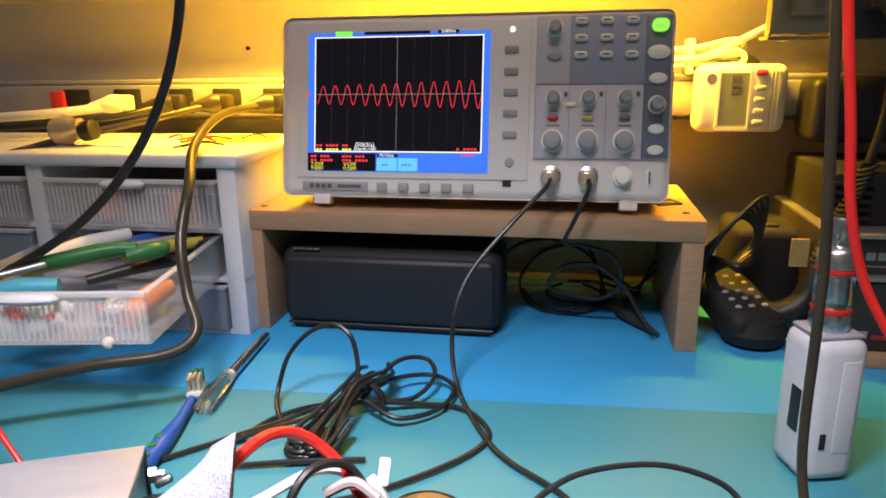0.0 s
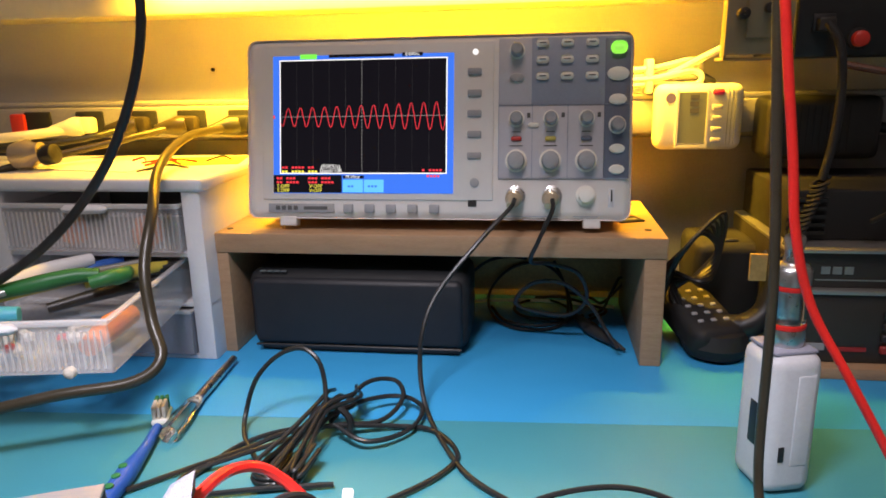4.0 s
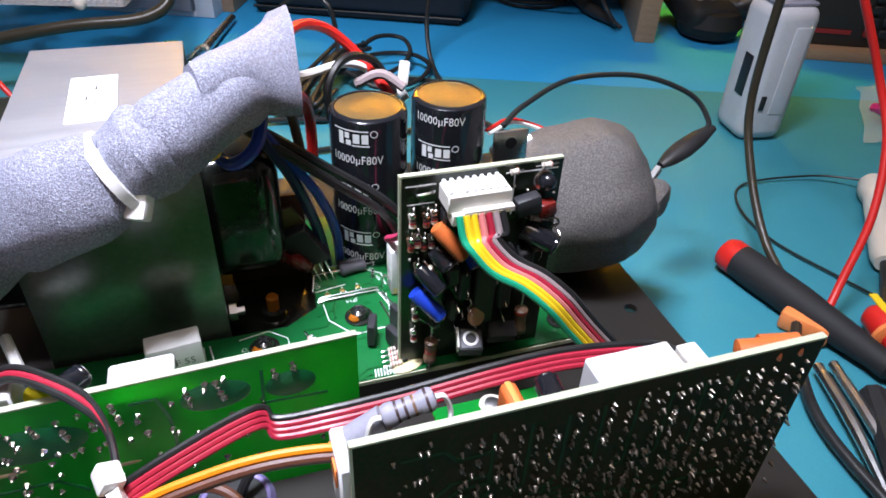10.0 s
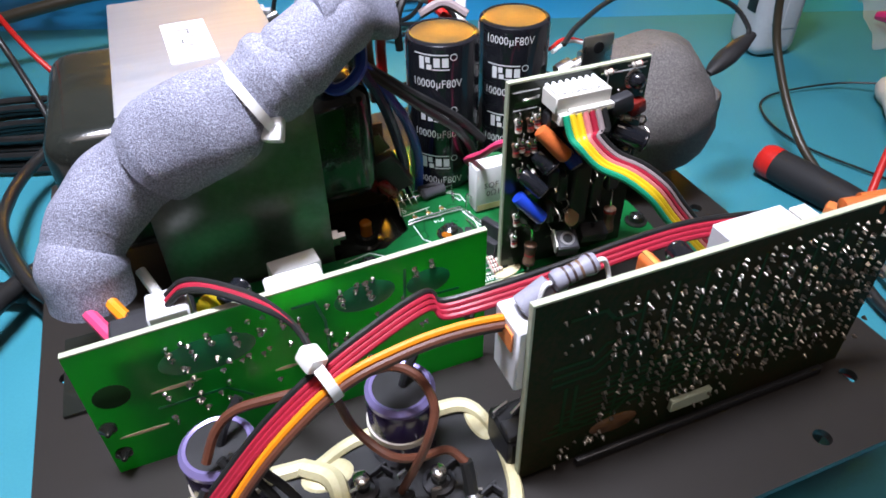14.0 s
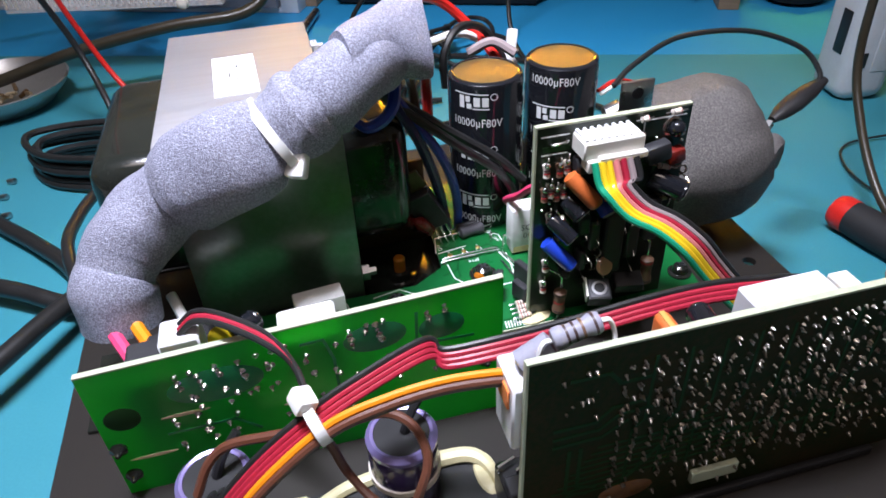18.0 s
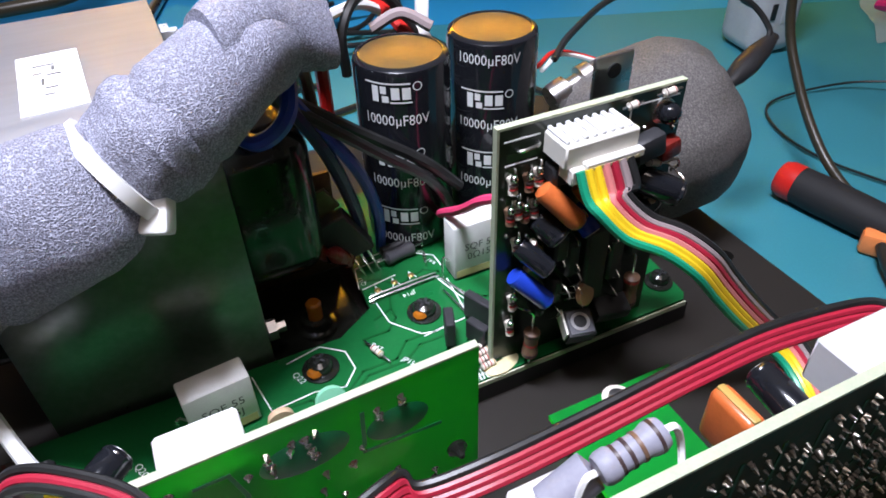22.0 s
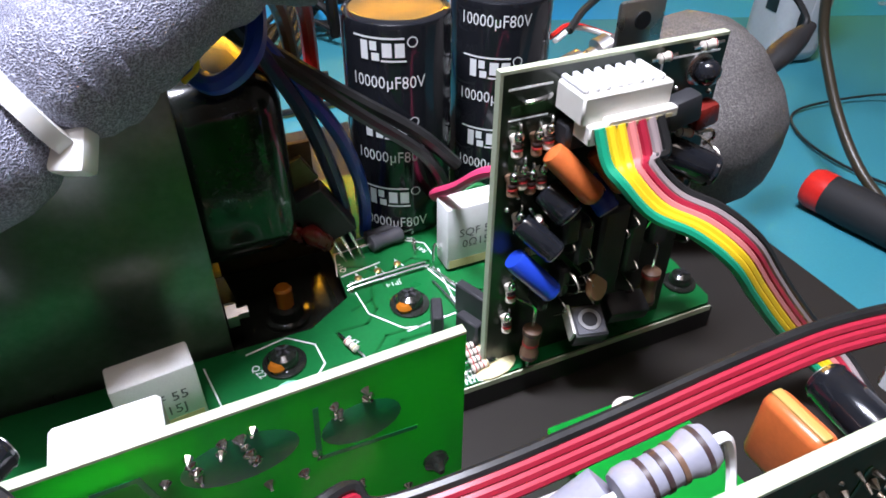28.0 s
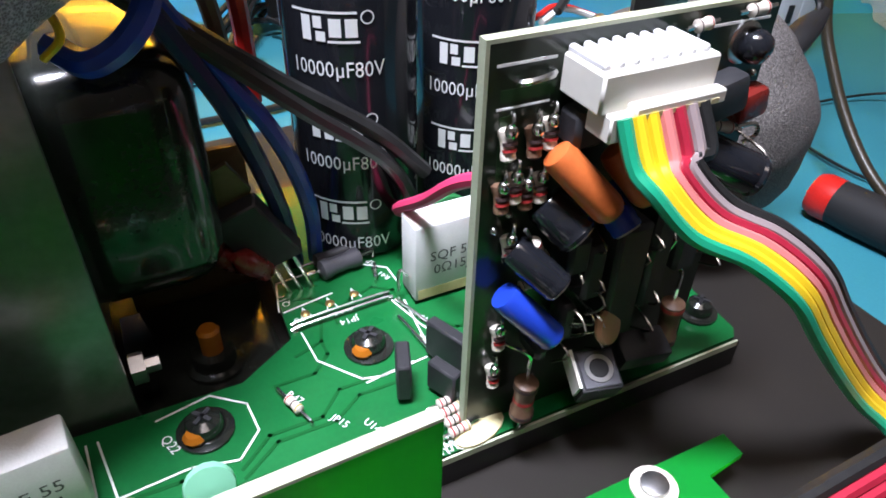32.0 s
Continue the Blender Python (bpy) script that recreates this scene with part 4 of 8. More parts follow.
drawer(-0.081, XR - 0.019, 0.104, 0.148, 0.006, "frost", "clear ribbed plastic drawer, closed")
mid = drawer(-0.079, 0.0812, 0.056, 0.096, 0.152, "frost", "clear ribbed plastic drawer, pulled out askew and full of tools")
mid.matrix_basis = T(0.0812, 0.020, 0) @ R(9.3, "Z") @ T(-0.0812, -0.020, 0) @ mid.matrix_basis
drawer(-0.081, XR - 0.019, 0.006, 0.050, 0.004, "frost_dark", "smoky clear drawer, closed", False)
drawer(-0.30, -0.104, 0.104, 0.148, 0.004, "frost", "clear ribbed plastic drawer, closed")
drawer(-0.30, -0.104, 0.056, 0.098, 0.004, "frost_dark", "smoky clear drawer, closed", False)
# things in the drawers
for x, y, z, r in ((-0.322, -0.0105, 0.119, 0.012), (-0.250, -0.0095, 0.119, 0.0135)):
    solo("orange_part", lathe([(0.004, -r), (r, -r * 0.6), (r * 1.05, 0.2 * r), (r * 0.7, r), (0.002, r * 1.1)], 14, T(x, y, z)), "orange_tool", "orange plastic part lying in the closed drawer", "part")
tl = [((-0.226, -0.160, 0.070), (-0.2165, -0.105, 0.076), 0.0098, "orange_tool", "orange plastic handle lying in the open drawer"),
      ((-0.335, -0.10, 0.092), (-0.285, -0.03, 0.098), 0.0075, "white", "white marker lying in the open drawer"),
      ((-0.345, -0.135, 0.090), (-0.235, -0.035, 0.098), 0.0036, "silverfront", "steel tool shank lying in the open drawer"),
      ((-0.34, -0.115, 0.086), (-0.27, -0.055, 0.092), 0.0065, "toolyellow", "yellow tool grip lying in the open drawer"),
      ((-0.27, -0.075, 0.090), (-0.215, -0.025, 0.092), 0.0060, "toolyellow", "yellow tool grip lying in the open drawer"),
      ((-0.30, -0.05, 0.085), (-0.265, -0.01, 0.092), 0.0055, "toolblue", "blue tool grip lying in the open drawer"),
      ((-0.285, -0.11, 0.080), (-0.215, -0.05, 0.084), 0.0055, "black", "black tool grip lying in the open drawer"),
      ((-0.25, -0.05, 0.088), (-0.205, -0.02, 0.091), 0.0050, "black", "black tool grip lying in the open drawer"),
      ((-0.35, -0.145, 0.078), (-0.30, -0.125, 0.080), 0.008, "cyanplastic", "cyan plastic handle lying in the open drawer")]


def askew(p):
    """Things in the pulled drawer follow its turn."""
    return (p[0] - 0.0155 - 0.163 * p[1], p[1], p[2])


for p, q, r, m_, lb in tl:
    p, q = askew(p), askew(q)
    solo("hand_tool", tube([p, tuple((Vector(p) + Vector(q)) / 2 + Vector((0, 0, 0.002))), q], r, 10, radii=(0.75, 1.0, 0.8)), m_, lb, "tool")
for pts in ([(-0.350, -0.115, 0.088), (-0.31, -0.105, 0.095), (-0.275, -0.085, 0.099), (-0.255, -0.075, 0.098)], [(-0.252, -0.098, 0.098), (-0.240, -0.090, 0.100), (-0.232, -0.078, 0.099), (-0.236, -0.062, 0.097)]):
    solo("pliers_handle", tube([askew(p) for p in pts], 0.0062, 10, radii=(0.8, 1.1, 0.9)), "toolgreen", "green-gripped pliers handle lying in the open drawer", "pliers")
for k in range(16):
    a, b_ = random.uniform(-0.35, -0.235), random.uniform(-0.165, -0.13)
    solo("small_part", box(0.016, 0.008, 0.007, 0.002, 1, T(a - 0.0155 - 0.163 * b_, b_, 0.064 + 0.010 * random.random()) @ R(random.uniform(0, 180), "Z") @ R(random.uniform(-30, 30), "Y")), random.choice(("white", "beige", "tan", "red_btn", "ivory", "grey_btn")), "small plastic part lying in the open drawer", "part", "parts in the drawer")
solo("small_bead", lathe([(0.001, -0.004), (0.0042, -0.002), (0.0042, 0.002), (0.001, 0.004)], 12, T(-0.2165, -0.1800, 0.0600) @ R(90, "X")), "beige", "small beige bead stuck to the drawer front", "bead")
# clutter on top of the unit
solo("yellow_card", box(0.09, 0.06, 0.0012, 0, 1, T(-0.245, 0.09, 0.1708) @ R(14, "Z")), "tape_yellow", "yellow paper card lying on the drawer unit", "card")
solo("paper_sheet", box(0.12, 0.075, 0.0008, 0, 1, T(-0.33, 0.06, 0.1706) @ R(-10, "Z")), "paper", "white paper lying on the drawer unit", "paper")
for k in range(7):
    a = Vector((random.uniform(-0.36, -0.22), random.uniform(0.0, 0.10), 0.1725))
    d_ = Vector((random.uniform(0.02, 0.05), random.uniform(-0.02, 0.03), 0.0))
    cable("loose_wire", [a, a + d_ * 0.5 + Vector((0, 0.008, 0.003)), a + d_], 0.0010, ("red_wire", "rubber")[k % 2], "thin loose wire lying on the drawer unit", 6)
bulb = thing("small_motor", T(-0.405, 0.03, 0.170), "small brass and glass fitting lying on the drawer unit", "fitting")
part("body", lathe([(0.008, 0), (0.013, 0.004), (0.014, 0.018), (0.009, 0.026), (0.009, 0.032)], 18), "nickel", bulb, m=T(0, 0, 0.013) @ R(80, "Y"))
part("cap", rod(0.010, 0.014, 0.002, 16), "black", bulb, m=T(0.032, 0, 0.014) @ R(80, "Y"))

# ---------------- wall side, to the right ----------------
met = thing("power_meter", T(0.2145, 0.150, 0.1750) @ Matrix.Diagonal((0.93, 1, 1, 1)), "white plug-in power meter with a small grey display", "meter")
part("case", span(0, 0.089, -0.022, 0.006, 0, 0.0635, 0.009, 3), "white", met)
part("display", span(0.023, 0.051, -0.0226, -0.02, 0.007, 0.056), "lcd", met)
part("display_rim", join(span(0.0205, 0.023, -0.0234, -0.02, 0.004, 0.058), span(0.051, 0.0535, -0.0234, -0.02, 0.004, 0.058), span(0.0205, 0.0535, -0.0234, -0.02, 0.0025, 0.0055)), "ivory", met)
for k in range(3):
    part("digit", span(0.034, 0.043, -0.0229, -0.022, 0.036 + 0.0065 * k - 0.0, 0.0405 + 0.0065 * k), "ink", met, "dark display digits drawn as bars")
part("key", span(0.056, 0.068, -0.0245, -0.02, 0.053, 0.059, 0.0025), "pink_wire", met, "pink key")
for z in (0.010, 0.0205, 0.031, 0.0415):
    part("key", span(0.0565, 0.067, -0.0245, -0.02, z - 0.0025, z + 0.0025, 0.0012), "scope_lilac", met)
for x in (0.072, 0.0755, 0.079):
    part("groove", span(x, x + 0.0008, -0.0224, -0.0215, 0.006, 0.058), "grey_btn", met)
part("badge", rod(0.0052, 0.0008, 0, 16, T(0.0145, -0.0218, 0.0505) @ R(90, "X")), "lilac", met, "round purple badge")
wn = thing("coiled_white_cord", T(0.195, 0.165, 0.235), "white cord folded and tied, hanging on the wall", "cable")
for dz, dy in ((0.0, 0.0), (0.008, 0.006), (0.016, -0.003), (0.006, -0.010)):
    part("loop", tube([(-0.03, dy, dz), (0.02, dy - 0.004, dz + 0.003), (0.055, dy, dz + 0.010), (0.066, dy, dz + 0.004), (0.058, dy, dz - 0.004), (0.02, dy, dz - 0.001)], 0.0030, 8), "ivory", wn)
part("tie", span(0.012, 0.019, -0.016, 0.010, -0.006, 0.028, 0.002), "white", wn)
part("tail", tube([(0.02, -0.006, 0.004), (0.05, -0.01, 0.020), (0.09, -0.012, 0.040), (0.13, -0.012, 0.055)], 0.0034, 8), "ivory", wn)
part("end_plug", rod(0.005, 0.016, 0.001, 12, along((0.066, -0.004, 0.010), (0.080, -0.006, 0.002))), "black", wn, "black end plug")
ad = thing("power_adapter", T(0.3115, 0.13, 0.168), "black plug-in power adapter in the raceway", "adapter")
part("case", span(0, 0.1015, -0.026, 0.024, 0, 0.0585, 0.008, 3), "black", ad)
for k in range(9):
    part("rib", span(0.022 + 0.006 * k, 0.0235 + 0.006 * k, -0.0266, -0.025, 0.008, 0.050), "black_matt", ad)
part("lead_boot", rod(0.005, 0.02, 0.001, 12, along((0.10, -0.003, 0.03), (0.122, -0.006, 0.026))), "black", ad)
part("lead", tube([(0.12, -0.006, 0.026), (0.14, -0.01, 0.0), (0.13, -0.02, -0.035), (0.09, -0.03, -0.055), (0.05, -0.03, -0.062)], 0.0026, 8), "rubber", ad)
br = thing("mounting_bracket", T(0.260, 0.075, 0.262), "tan painted steel bracket with two thumb screws on the wall", "bracket")
part("side_plate", span(0.0, 0.003, 0.0, 0.012, 0.0, 0.075, 0.001), "tanmetal", br)
part("face_plate", span(0.0, 0.056, -0.003, 0.0, 0.002, 0.075, 0.001), "tanmetal", br)
part("base_plate", span(0.0, 0.056, 0.0, 0.030, -0.003, 0.0, 0.001), "tanmetal", br)
part("slide", span(0.016, 0.042, -0.006, -0.003, 0.016, 0.078, 0.001), "tanmetal", br)
for x, z in ((0.012, 0.036), (0.034, 0.040)):
    part("thumb_screw", join(rod(0.0052, 0.008, 0.001, 10, T(x, -0.006, z) @ R(90, "X")), rod(0.002, 0.014, 0, 8, T(x, -0.006, z) @ R(90, "X"))), "black", br)
rad = thing("wall_radio", T(0.317, 0.07, 0.260), "black radio set with red knobs held in the bracket", "radio")
part("case", span(0.0, 0.16, 0.0, 0.12, 0.0, 0.09, 0.004), "black", rad)
part("socket", span(0.012, 0.030, -0.003, 0.0, 0.022, 0.036, 0.001), "chip", rad)
part("plug", span(0.014, 0.028, -0.012, -0.002, 0.022, 0.033, 0.002), "device", rad)
for x in (0.050, 0.086):
    part("knob_ring", rod(0.0092, 0.004, 0.001, 20, T(x, 0.001, 0.0150) @ R(90, "X")), "black_matt", rad)
    part("knob", lathe([(0.0068, 0), (0.0064, 0.006), (0.004, 0.0075)], 18, T(x, -0.002, 0.0150) @ R(90, "X")), "red_btn", rad, "red knob")
part("badge", span(0.018, 0.036, -0.0012, 0.0, 0.060, 0.068), "silverfront", rad)
curl = [(0.338, 0.058, 0.288), (0.346, 0.050, 0.270), (0.349, 0.045, 0.235), (0.346, 0.040, 0.195), (0.338, 0.035, 0.160)]
cable("microphone_lead", curl, 0.0036, "black_matt", "dark grey microphone cord hanging from the wall radio", 10)
cc = []
for i in range(320):
    a = i / 320
    c_ = Vector((0.338, 0.035, 0.160)).lerp(Vector((0.300, 0.005, 0.085)), a)
    cc.append(c_ + Vector((math.cos(a * 120) * 0.0062, math.sin(a * 120) * 0.0062, math.cos(a * 120) * 0.003)))
solo("microphone_cable", tube(None, 0.0019, 6, line=cc), "black_matt", "dark coiled microphone cord hanging at the radio", "cable")
cable("thin_lead", [(0.35, 0.06, 0.255), (0.40, 0.05, 0.246), (0.46, 0.05, 0.246)], 0.003, "brown_wire", "brown lead running along the wall under the radio", 8)
cable("thin_lead", [(0.45, 0.10, 0.21), (0.445, 0.06, 0.17), (0.41, 0.03, 0.145), (0.37, 0.01, 0.13)], 0.002, "rubber", "thin black lead hanging over the radio stack", 8)

stack = thing("radio_scanner", T(0.300, 0.0, 0.0), "dark desktop radio scanner with silver trim standing on the mat", "scanner")
part("base_plank", span(0.01, 0.26, -0.012, 0.16, -0.0, 0.010, 0.001), "wood", stack, "pale wooden strip under the case")
part("lower_case", span(0.008, 0.26, 0.0, 0.16, 0.010, 0.072, 0.002), "device", stack)
part("trim", span(0.006, 0.26, -0.003, 0.16, 0.071, 0.075, 0.0008), "silverfront", stack, "silver trim strip")
part("upper_case", span(0.004, 0.26, 0.004, 0.16, 0.075, 0.108, 0.002), "device", stack)
part("top_trim", span(0.004, 0.26, -0.002, 0.16, 0.106, 0.109, 0.0008), "silverfront", stack, "silver trim strip")
for k in range(3):
    part("model_mark", span(0.034 + 0.009 * k, 0.041 + 0.009 * k, 0.0032, 0.0045, 0.087, 0.0935), "silverfront", stack, "silver model mark drawn as bars")
part("line", span(0.03, 0.13, 0.0034, 0.0045, 0.0815, 0.0825), "silverfront", stack)
part("red_print", span(0.045, 0.075, -0.0012, 0.0, 0.021, 0.0245), "band_red", stack, "row of small red print")
part("maker_bar", span(0.020, 0.042, -0.0012, 0.0, 0.0215, 0.0275), "grey_btn", stack)
for i in range(7):
    for j in range(4):
        part("key", span(0.085 + 0.012 * i, 0.094 + 0.012 * i, -0.004, 0.0, 0.020 + 0.010 * j, 0.027 + 0.010 * j, 0.001, 1), "chip" if (i + j) % 4 else "band_red", stack)
top = thing("black_box", T(0.312, 0.03, 0.109), "black ribbed box standing on the scanner", "box")
part("case", span(0.0, 0.25, 0.0, 0.13, 0.0, 0.044, 0.003), "black_matt", top)
for k in range(5):
    part("fin", span(0.0, 0.030, -0.004, 0.0, 0.006 + 0.007 * k, 0.009 + 0.007 * k), "black", top)
ph = thing("telephone_handset", T(0.2500, 0.052, 0.0), "black telephone handset with pale keys leaning at the scanner", "telephone")
pm = R(20, "Z") @ R(17, "X") @ Matrix.Scale(0.9, 4)
part("body", box(0.056, 0.095, 0.034, 0.012, 4, T(0, 0.0, 0.028) @ pm), "black_matt", ph)
part("lower_end", lathe([(0.004, 0), (0.026, 0.004), (0.030, 0.014), (0.026, 0.026), (0.006, 0.030)], 20, T(0.012, -0.020, 0.0)), "black_matt", ph)
for i in range(3):
    for j in range(5):
        part("key", box(0.0062, 0.0042, 0.003, 0.001, 1, T(0, 0, 0.028) @ pm @ T(-0.015 + 0.0140 * i, -0.026 + 0.0125 * j, 0.0172)), "grey_btn", ph)
ph2 = thing("handset_cradle", T(0.286, 0.095, 0.0), "black moulded handset cradle behind the telephone", "cradle")
part("body", span(-0.036, 0.030, -0.02, 0.06, 0.0, 0.094, 0.010, 3), "black_matt", ph2)
part("switch", span(-0.012, 0.004, -0.012, -0.004, 0.093, 0.096, 0.001, 1), "chip", ph2)
part("horn", tube([(-0.022, -0.055, 0.030), (0.0, -0.062, 0.028), (0.018, -0.060, 0.042), (0.024, -0.052, 0.070), (0.020, -0.040, 0.092)], 0.011, 14, radii=(0.7, 1.1, 1, 0.9, 0.7)), "black", ph2)
solo("cardboard_piece", span(0.286, 0.300, 0.03, 0.033, 0.072, 0.096), "gold_foil", "piece of tan cardboard standing behind the handset", "cardboard")
for k in range(6):
    o_ = 0.004 * k
    cable("tangled_lead", [(0.215, 0.06 + o_, 0.02 + 2 * o_), (0.225, 0.05 - o_, 0.075 + o_), (0.245 + o_, 0.045, 0.110 + o_), (0.262, 0.05, 0.095 - o_), (0.245, 0.05 - o_, 0.07), (0.225, 0.055, 0.05 + o_), (0.24, 0.04, 0.03)], 0.0019, "rubber", "thin black lead tangled beside the riser", 6, 6)

# ---------------- things on the mat ----------------
vp = thing("vaporizer", T(0.2495, -0.167, 0.0) @ R(15, "Z"), "white boxy vaporizer with a glass tank standing on the mat", "vaporizer")
part("body", span(-0.0168, 0.0172, -0.0185, 0.0185, 0.0, 0.092, 0.009, 4), "vape", vp)
part("side_panel", span(-0.001, 0.0115, -0.0189, -0.016, 0.020, 0.080, 0.0014, 3), "vape", vp)
part("display", span(-0.0173, -0.0161, -0.009, 0.001, 0.030, 0.058, 0.0006), "black", vp)
part("usb_port", span(-0.0085, -0.0050, -0.0192, -0.0175, 0.024, 0.034, 0.0004), "black", vp)
part("top_deck", span(-0.014, 0.014, -0.014, 0.014, 0.0905, 0.0935, 0.002), "grey_res", vp)
part("tank_base", lathe([(0.0105, 0.0935), (0.0112, 0.096), (0.0112, 0.101), (0.0105, 0.104)], 22), "steel", vp)
part("seal", rod(0.0112, 0.0035, 0.0008, 22, T(0, 0, 0.104)), "red_wire", vp, "red rubber ring")
part("tank_glass", rod(0.0108, 0.020, 0.0005, 24, T(0, 0, 0.1076)), "glass", vp, "clear glass tank")
part("coil", rod(0.0052, 0.021, 0.0005, 16, T(0, 0, 0.1072)), "steel", vp)
part("seal", rod(0.0112, 0.0035, 0.0008, 22, T(0, 0, 0.1278)), "red_wire", vp, "red rubber ring")
part("tank_cap", lathe([(0.0112, 0.1314), (0.0112, 0.140), (0.0095, 0.1425), (0.006, 0.144)], 22), "steel", vp)
part("mouthpiece", lathe([(0.0055, 0.144), (0.0048, 0.150), (0.0060, 0.158), (0.0052, 0.160)], 18), "steel", vp)

# toothbrush, hook tool
tb = thing("toothbrush", T(-0.161, -0.181, 0.0), "blue and white toothbrush lying on the mat", "toothbrush")
part("handle", tube([(0.008, -0.105, 0.005), (0.002, -0.055, 0.006), (-0.001, -0.033, 0.006), (-0.0055, -0.004, 0.006), (-0.0125, 0.026, 0.007)], 0.0058, 12, radii=(0.8, 1.0, 1.15, 0.7, 0.55)), "toolblue", tb)
for k in range(3):
    part("grip_dot", rod(0.0028, 0.0016, 0.0004, 10, T(0.0022 - 0.0022 * k, -0.055 + 0.011 * k, 0.0115)), "toolgreen", tb, "green rubber grip dot")
part("head", box(0.012, 0.026, 0.005, 0.002, 2, T(-0.0185, 0.043, 0.007) @ R(21, "Z")), "ivory", tb)
for i in range(3):
    for j in range(6):
        part("tuft", rod(0.0015, 0.010, 0.0003, 6, T(-0.0185, 0.043, 0.009) @ R(21, "Z") @ T(-0.0036 + 0.0036 * i, -0.0095 + 0.0038 * j, 0)), "toolgreen" if j > 3 else "beige", tb)
kn = thing("hobby_knife", T(-0.155, -0.104, 0.0), "steel hobby knife with a clear cap lying on the mat", "knife")
part("handle", tube([(-0.011, -0.008, 0.005), (-0.014, 0.030, 0.005), (-0.017, 0.077, 0.005)], 0.0042, 12, radii=(1, 1, 0.8)), "steel", kn)
part("cap", tube([(-0.0108, -0.010, 0.0065), (-0.0078, -0.034, 0.0065), (-0.0047, -0.060, 0.0065)], 0.0066, 8, radii=(0.8, 1.1, 1.1)), "glass", kn, "clear plastic cap")
part("collar", rod(0.0048, 0.010, 0.001, 14, along((-0.0115, -0.003, 0.005), (-0.0105, -0.012, 0.005))), "beige", kn)

# bundled black lead
bd = thing("bundled_lead", T(-0.045, -0.156, 0.0), "black lead folded into a tied bundle on the mat", "cable")
random.seed(4)
for k in range(9):
    a = random.uniform(-0.012, 0.012)
    h = 0.004 + 0.0035 * (k % 4)
    part("strand", tube([(-0.002 + a, 0.052 + 0.002 * k, h), (0.004 + a * 1.3, 0.030, h + 0.012), (-0.004 + a * 0.5, 0.004, h + 0.014), (-0.012 + a, -0.025, h + 0.006), (-0.018 + a * 1.6, -0.048, h), (-0.010 + a, -0.054, h), (-0.005 + a, -0.030, h + 0.004)], 0.0016, 8), "rubber", bd)
part("wrap", tube([(-0.014, 0.010, 0.004), (-0.012, 0.012, 0.018), (0.002, 0.014, 0.024), (0.014, 0.012, 0.016), (0.014, 0.010, 0.004)], 0.0026, 8), "rubber", bd)
for pts in ([(-0.002, 0.010, 0.018), (-0.006, 0.022, 0.040), (-0.012, 0.026, 0.055), (-0.026, 0.030, 0.061), (-0.045, 0.030, 0.053), (-0.060, 0.025, 0.036), (-0.067, 0.018, 0.012), (-0.061, 0.0, 0.004), (-0.045, -0.022, 0.003), (-0.028, -0.045, 0.003)],
            [(0.0, 0.012, 0.018), (0.02, 0.05, 0.012), (0.045, 0.060, 0.010), (0.062, 0.045, 0.008), (0.055, 0.015, 0.006), (0.030, -0.005, 0.008), (0.005, 0.005, 0.014)],
            [(0.0, 0.012, 0.012), (0.015, 0.055, 0.022), (0.036, 0.068, 0.020), (0.046, 0.050, 0.014), (0.034, 0.025, 0.008), (0.005, 0.012, 0.010)],
            [(-0.004, 0.008, 0.010), (-0.03, -0.004, 0.010), (-0.05, -0.015, 0.005), (-0.08, -0.04, 0.003), (-0.11, -0.07, 0.003)],
            [(-0.076, -0.052, 0.003), (-0.057, -0.006, 0.003), (-0.014, 0.003, 0.012), (0.044, 0.025, 0.004), (0.073, 0.023, 0.003), (0.093, -0.002, 0.003), (0.091, -0.023, 0.003), (0.070, -0.051, 0.003), (0.03, -0.085, 0.003), (-0.02, -0.11, 0.003)],
            [(-0.006, 0.004, 0.010), (-0.05, -0.03, 0.008), (-0.08, -0.05, 0.003), (-0.07, -0.07, 0.003), (-0.02, -0.06, 0.004), (0.02, -0.05, 0.003)]):
    part("loop", tube(pts, 0.0018, 8), "rubber", bd)

# ---------------- the open amplifier ----------------
AMP = T(0.0488, -0.4697, 0.0) @ R(23.6, "Z") @ Matrix.Scale(0.97, 4)
amp = thing("amplifier_module", AMP, "opened audio amplifier on a black metal plate, boards bare", "amplifier")


def ap(name, bm, material, label="", parent=None, m=None, flat=False):
    return part(name, bm, material, parent or amp, label, m, flat)


PZ = 0.042
HOLES = [(-0.1493, 0.0131, 0.0026), (-0.1505, 0.092, 0.0024), (-0.1495, 0.112, 0.0018), (0.0838, -0.0833, 0.0028), (0.0583, -0.0982, 0.0028), (0.097, 0.01, 0.0026), (-0.10, -0.0982, 0.0026)]
ap("chassis_plate", sheet([(-0.156, -0.106), (0.094, -0.106), (0.101, -0.103), (0.1075, -0.095), (0.1075, 0.135), (0.1, 0.144), (-0.150, 0.144), (-0.158, 0.136), (-0.158, -0.106)], 0.0395, PZ, HOLES), "chassis", "black anodised panel with screw holes")
ap("heat_sink", span(-0.135, 0.085, -0.085, 0.12, 0.0, 0.0396), "chassis", "black finned body under the panel")

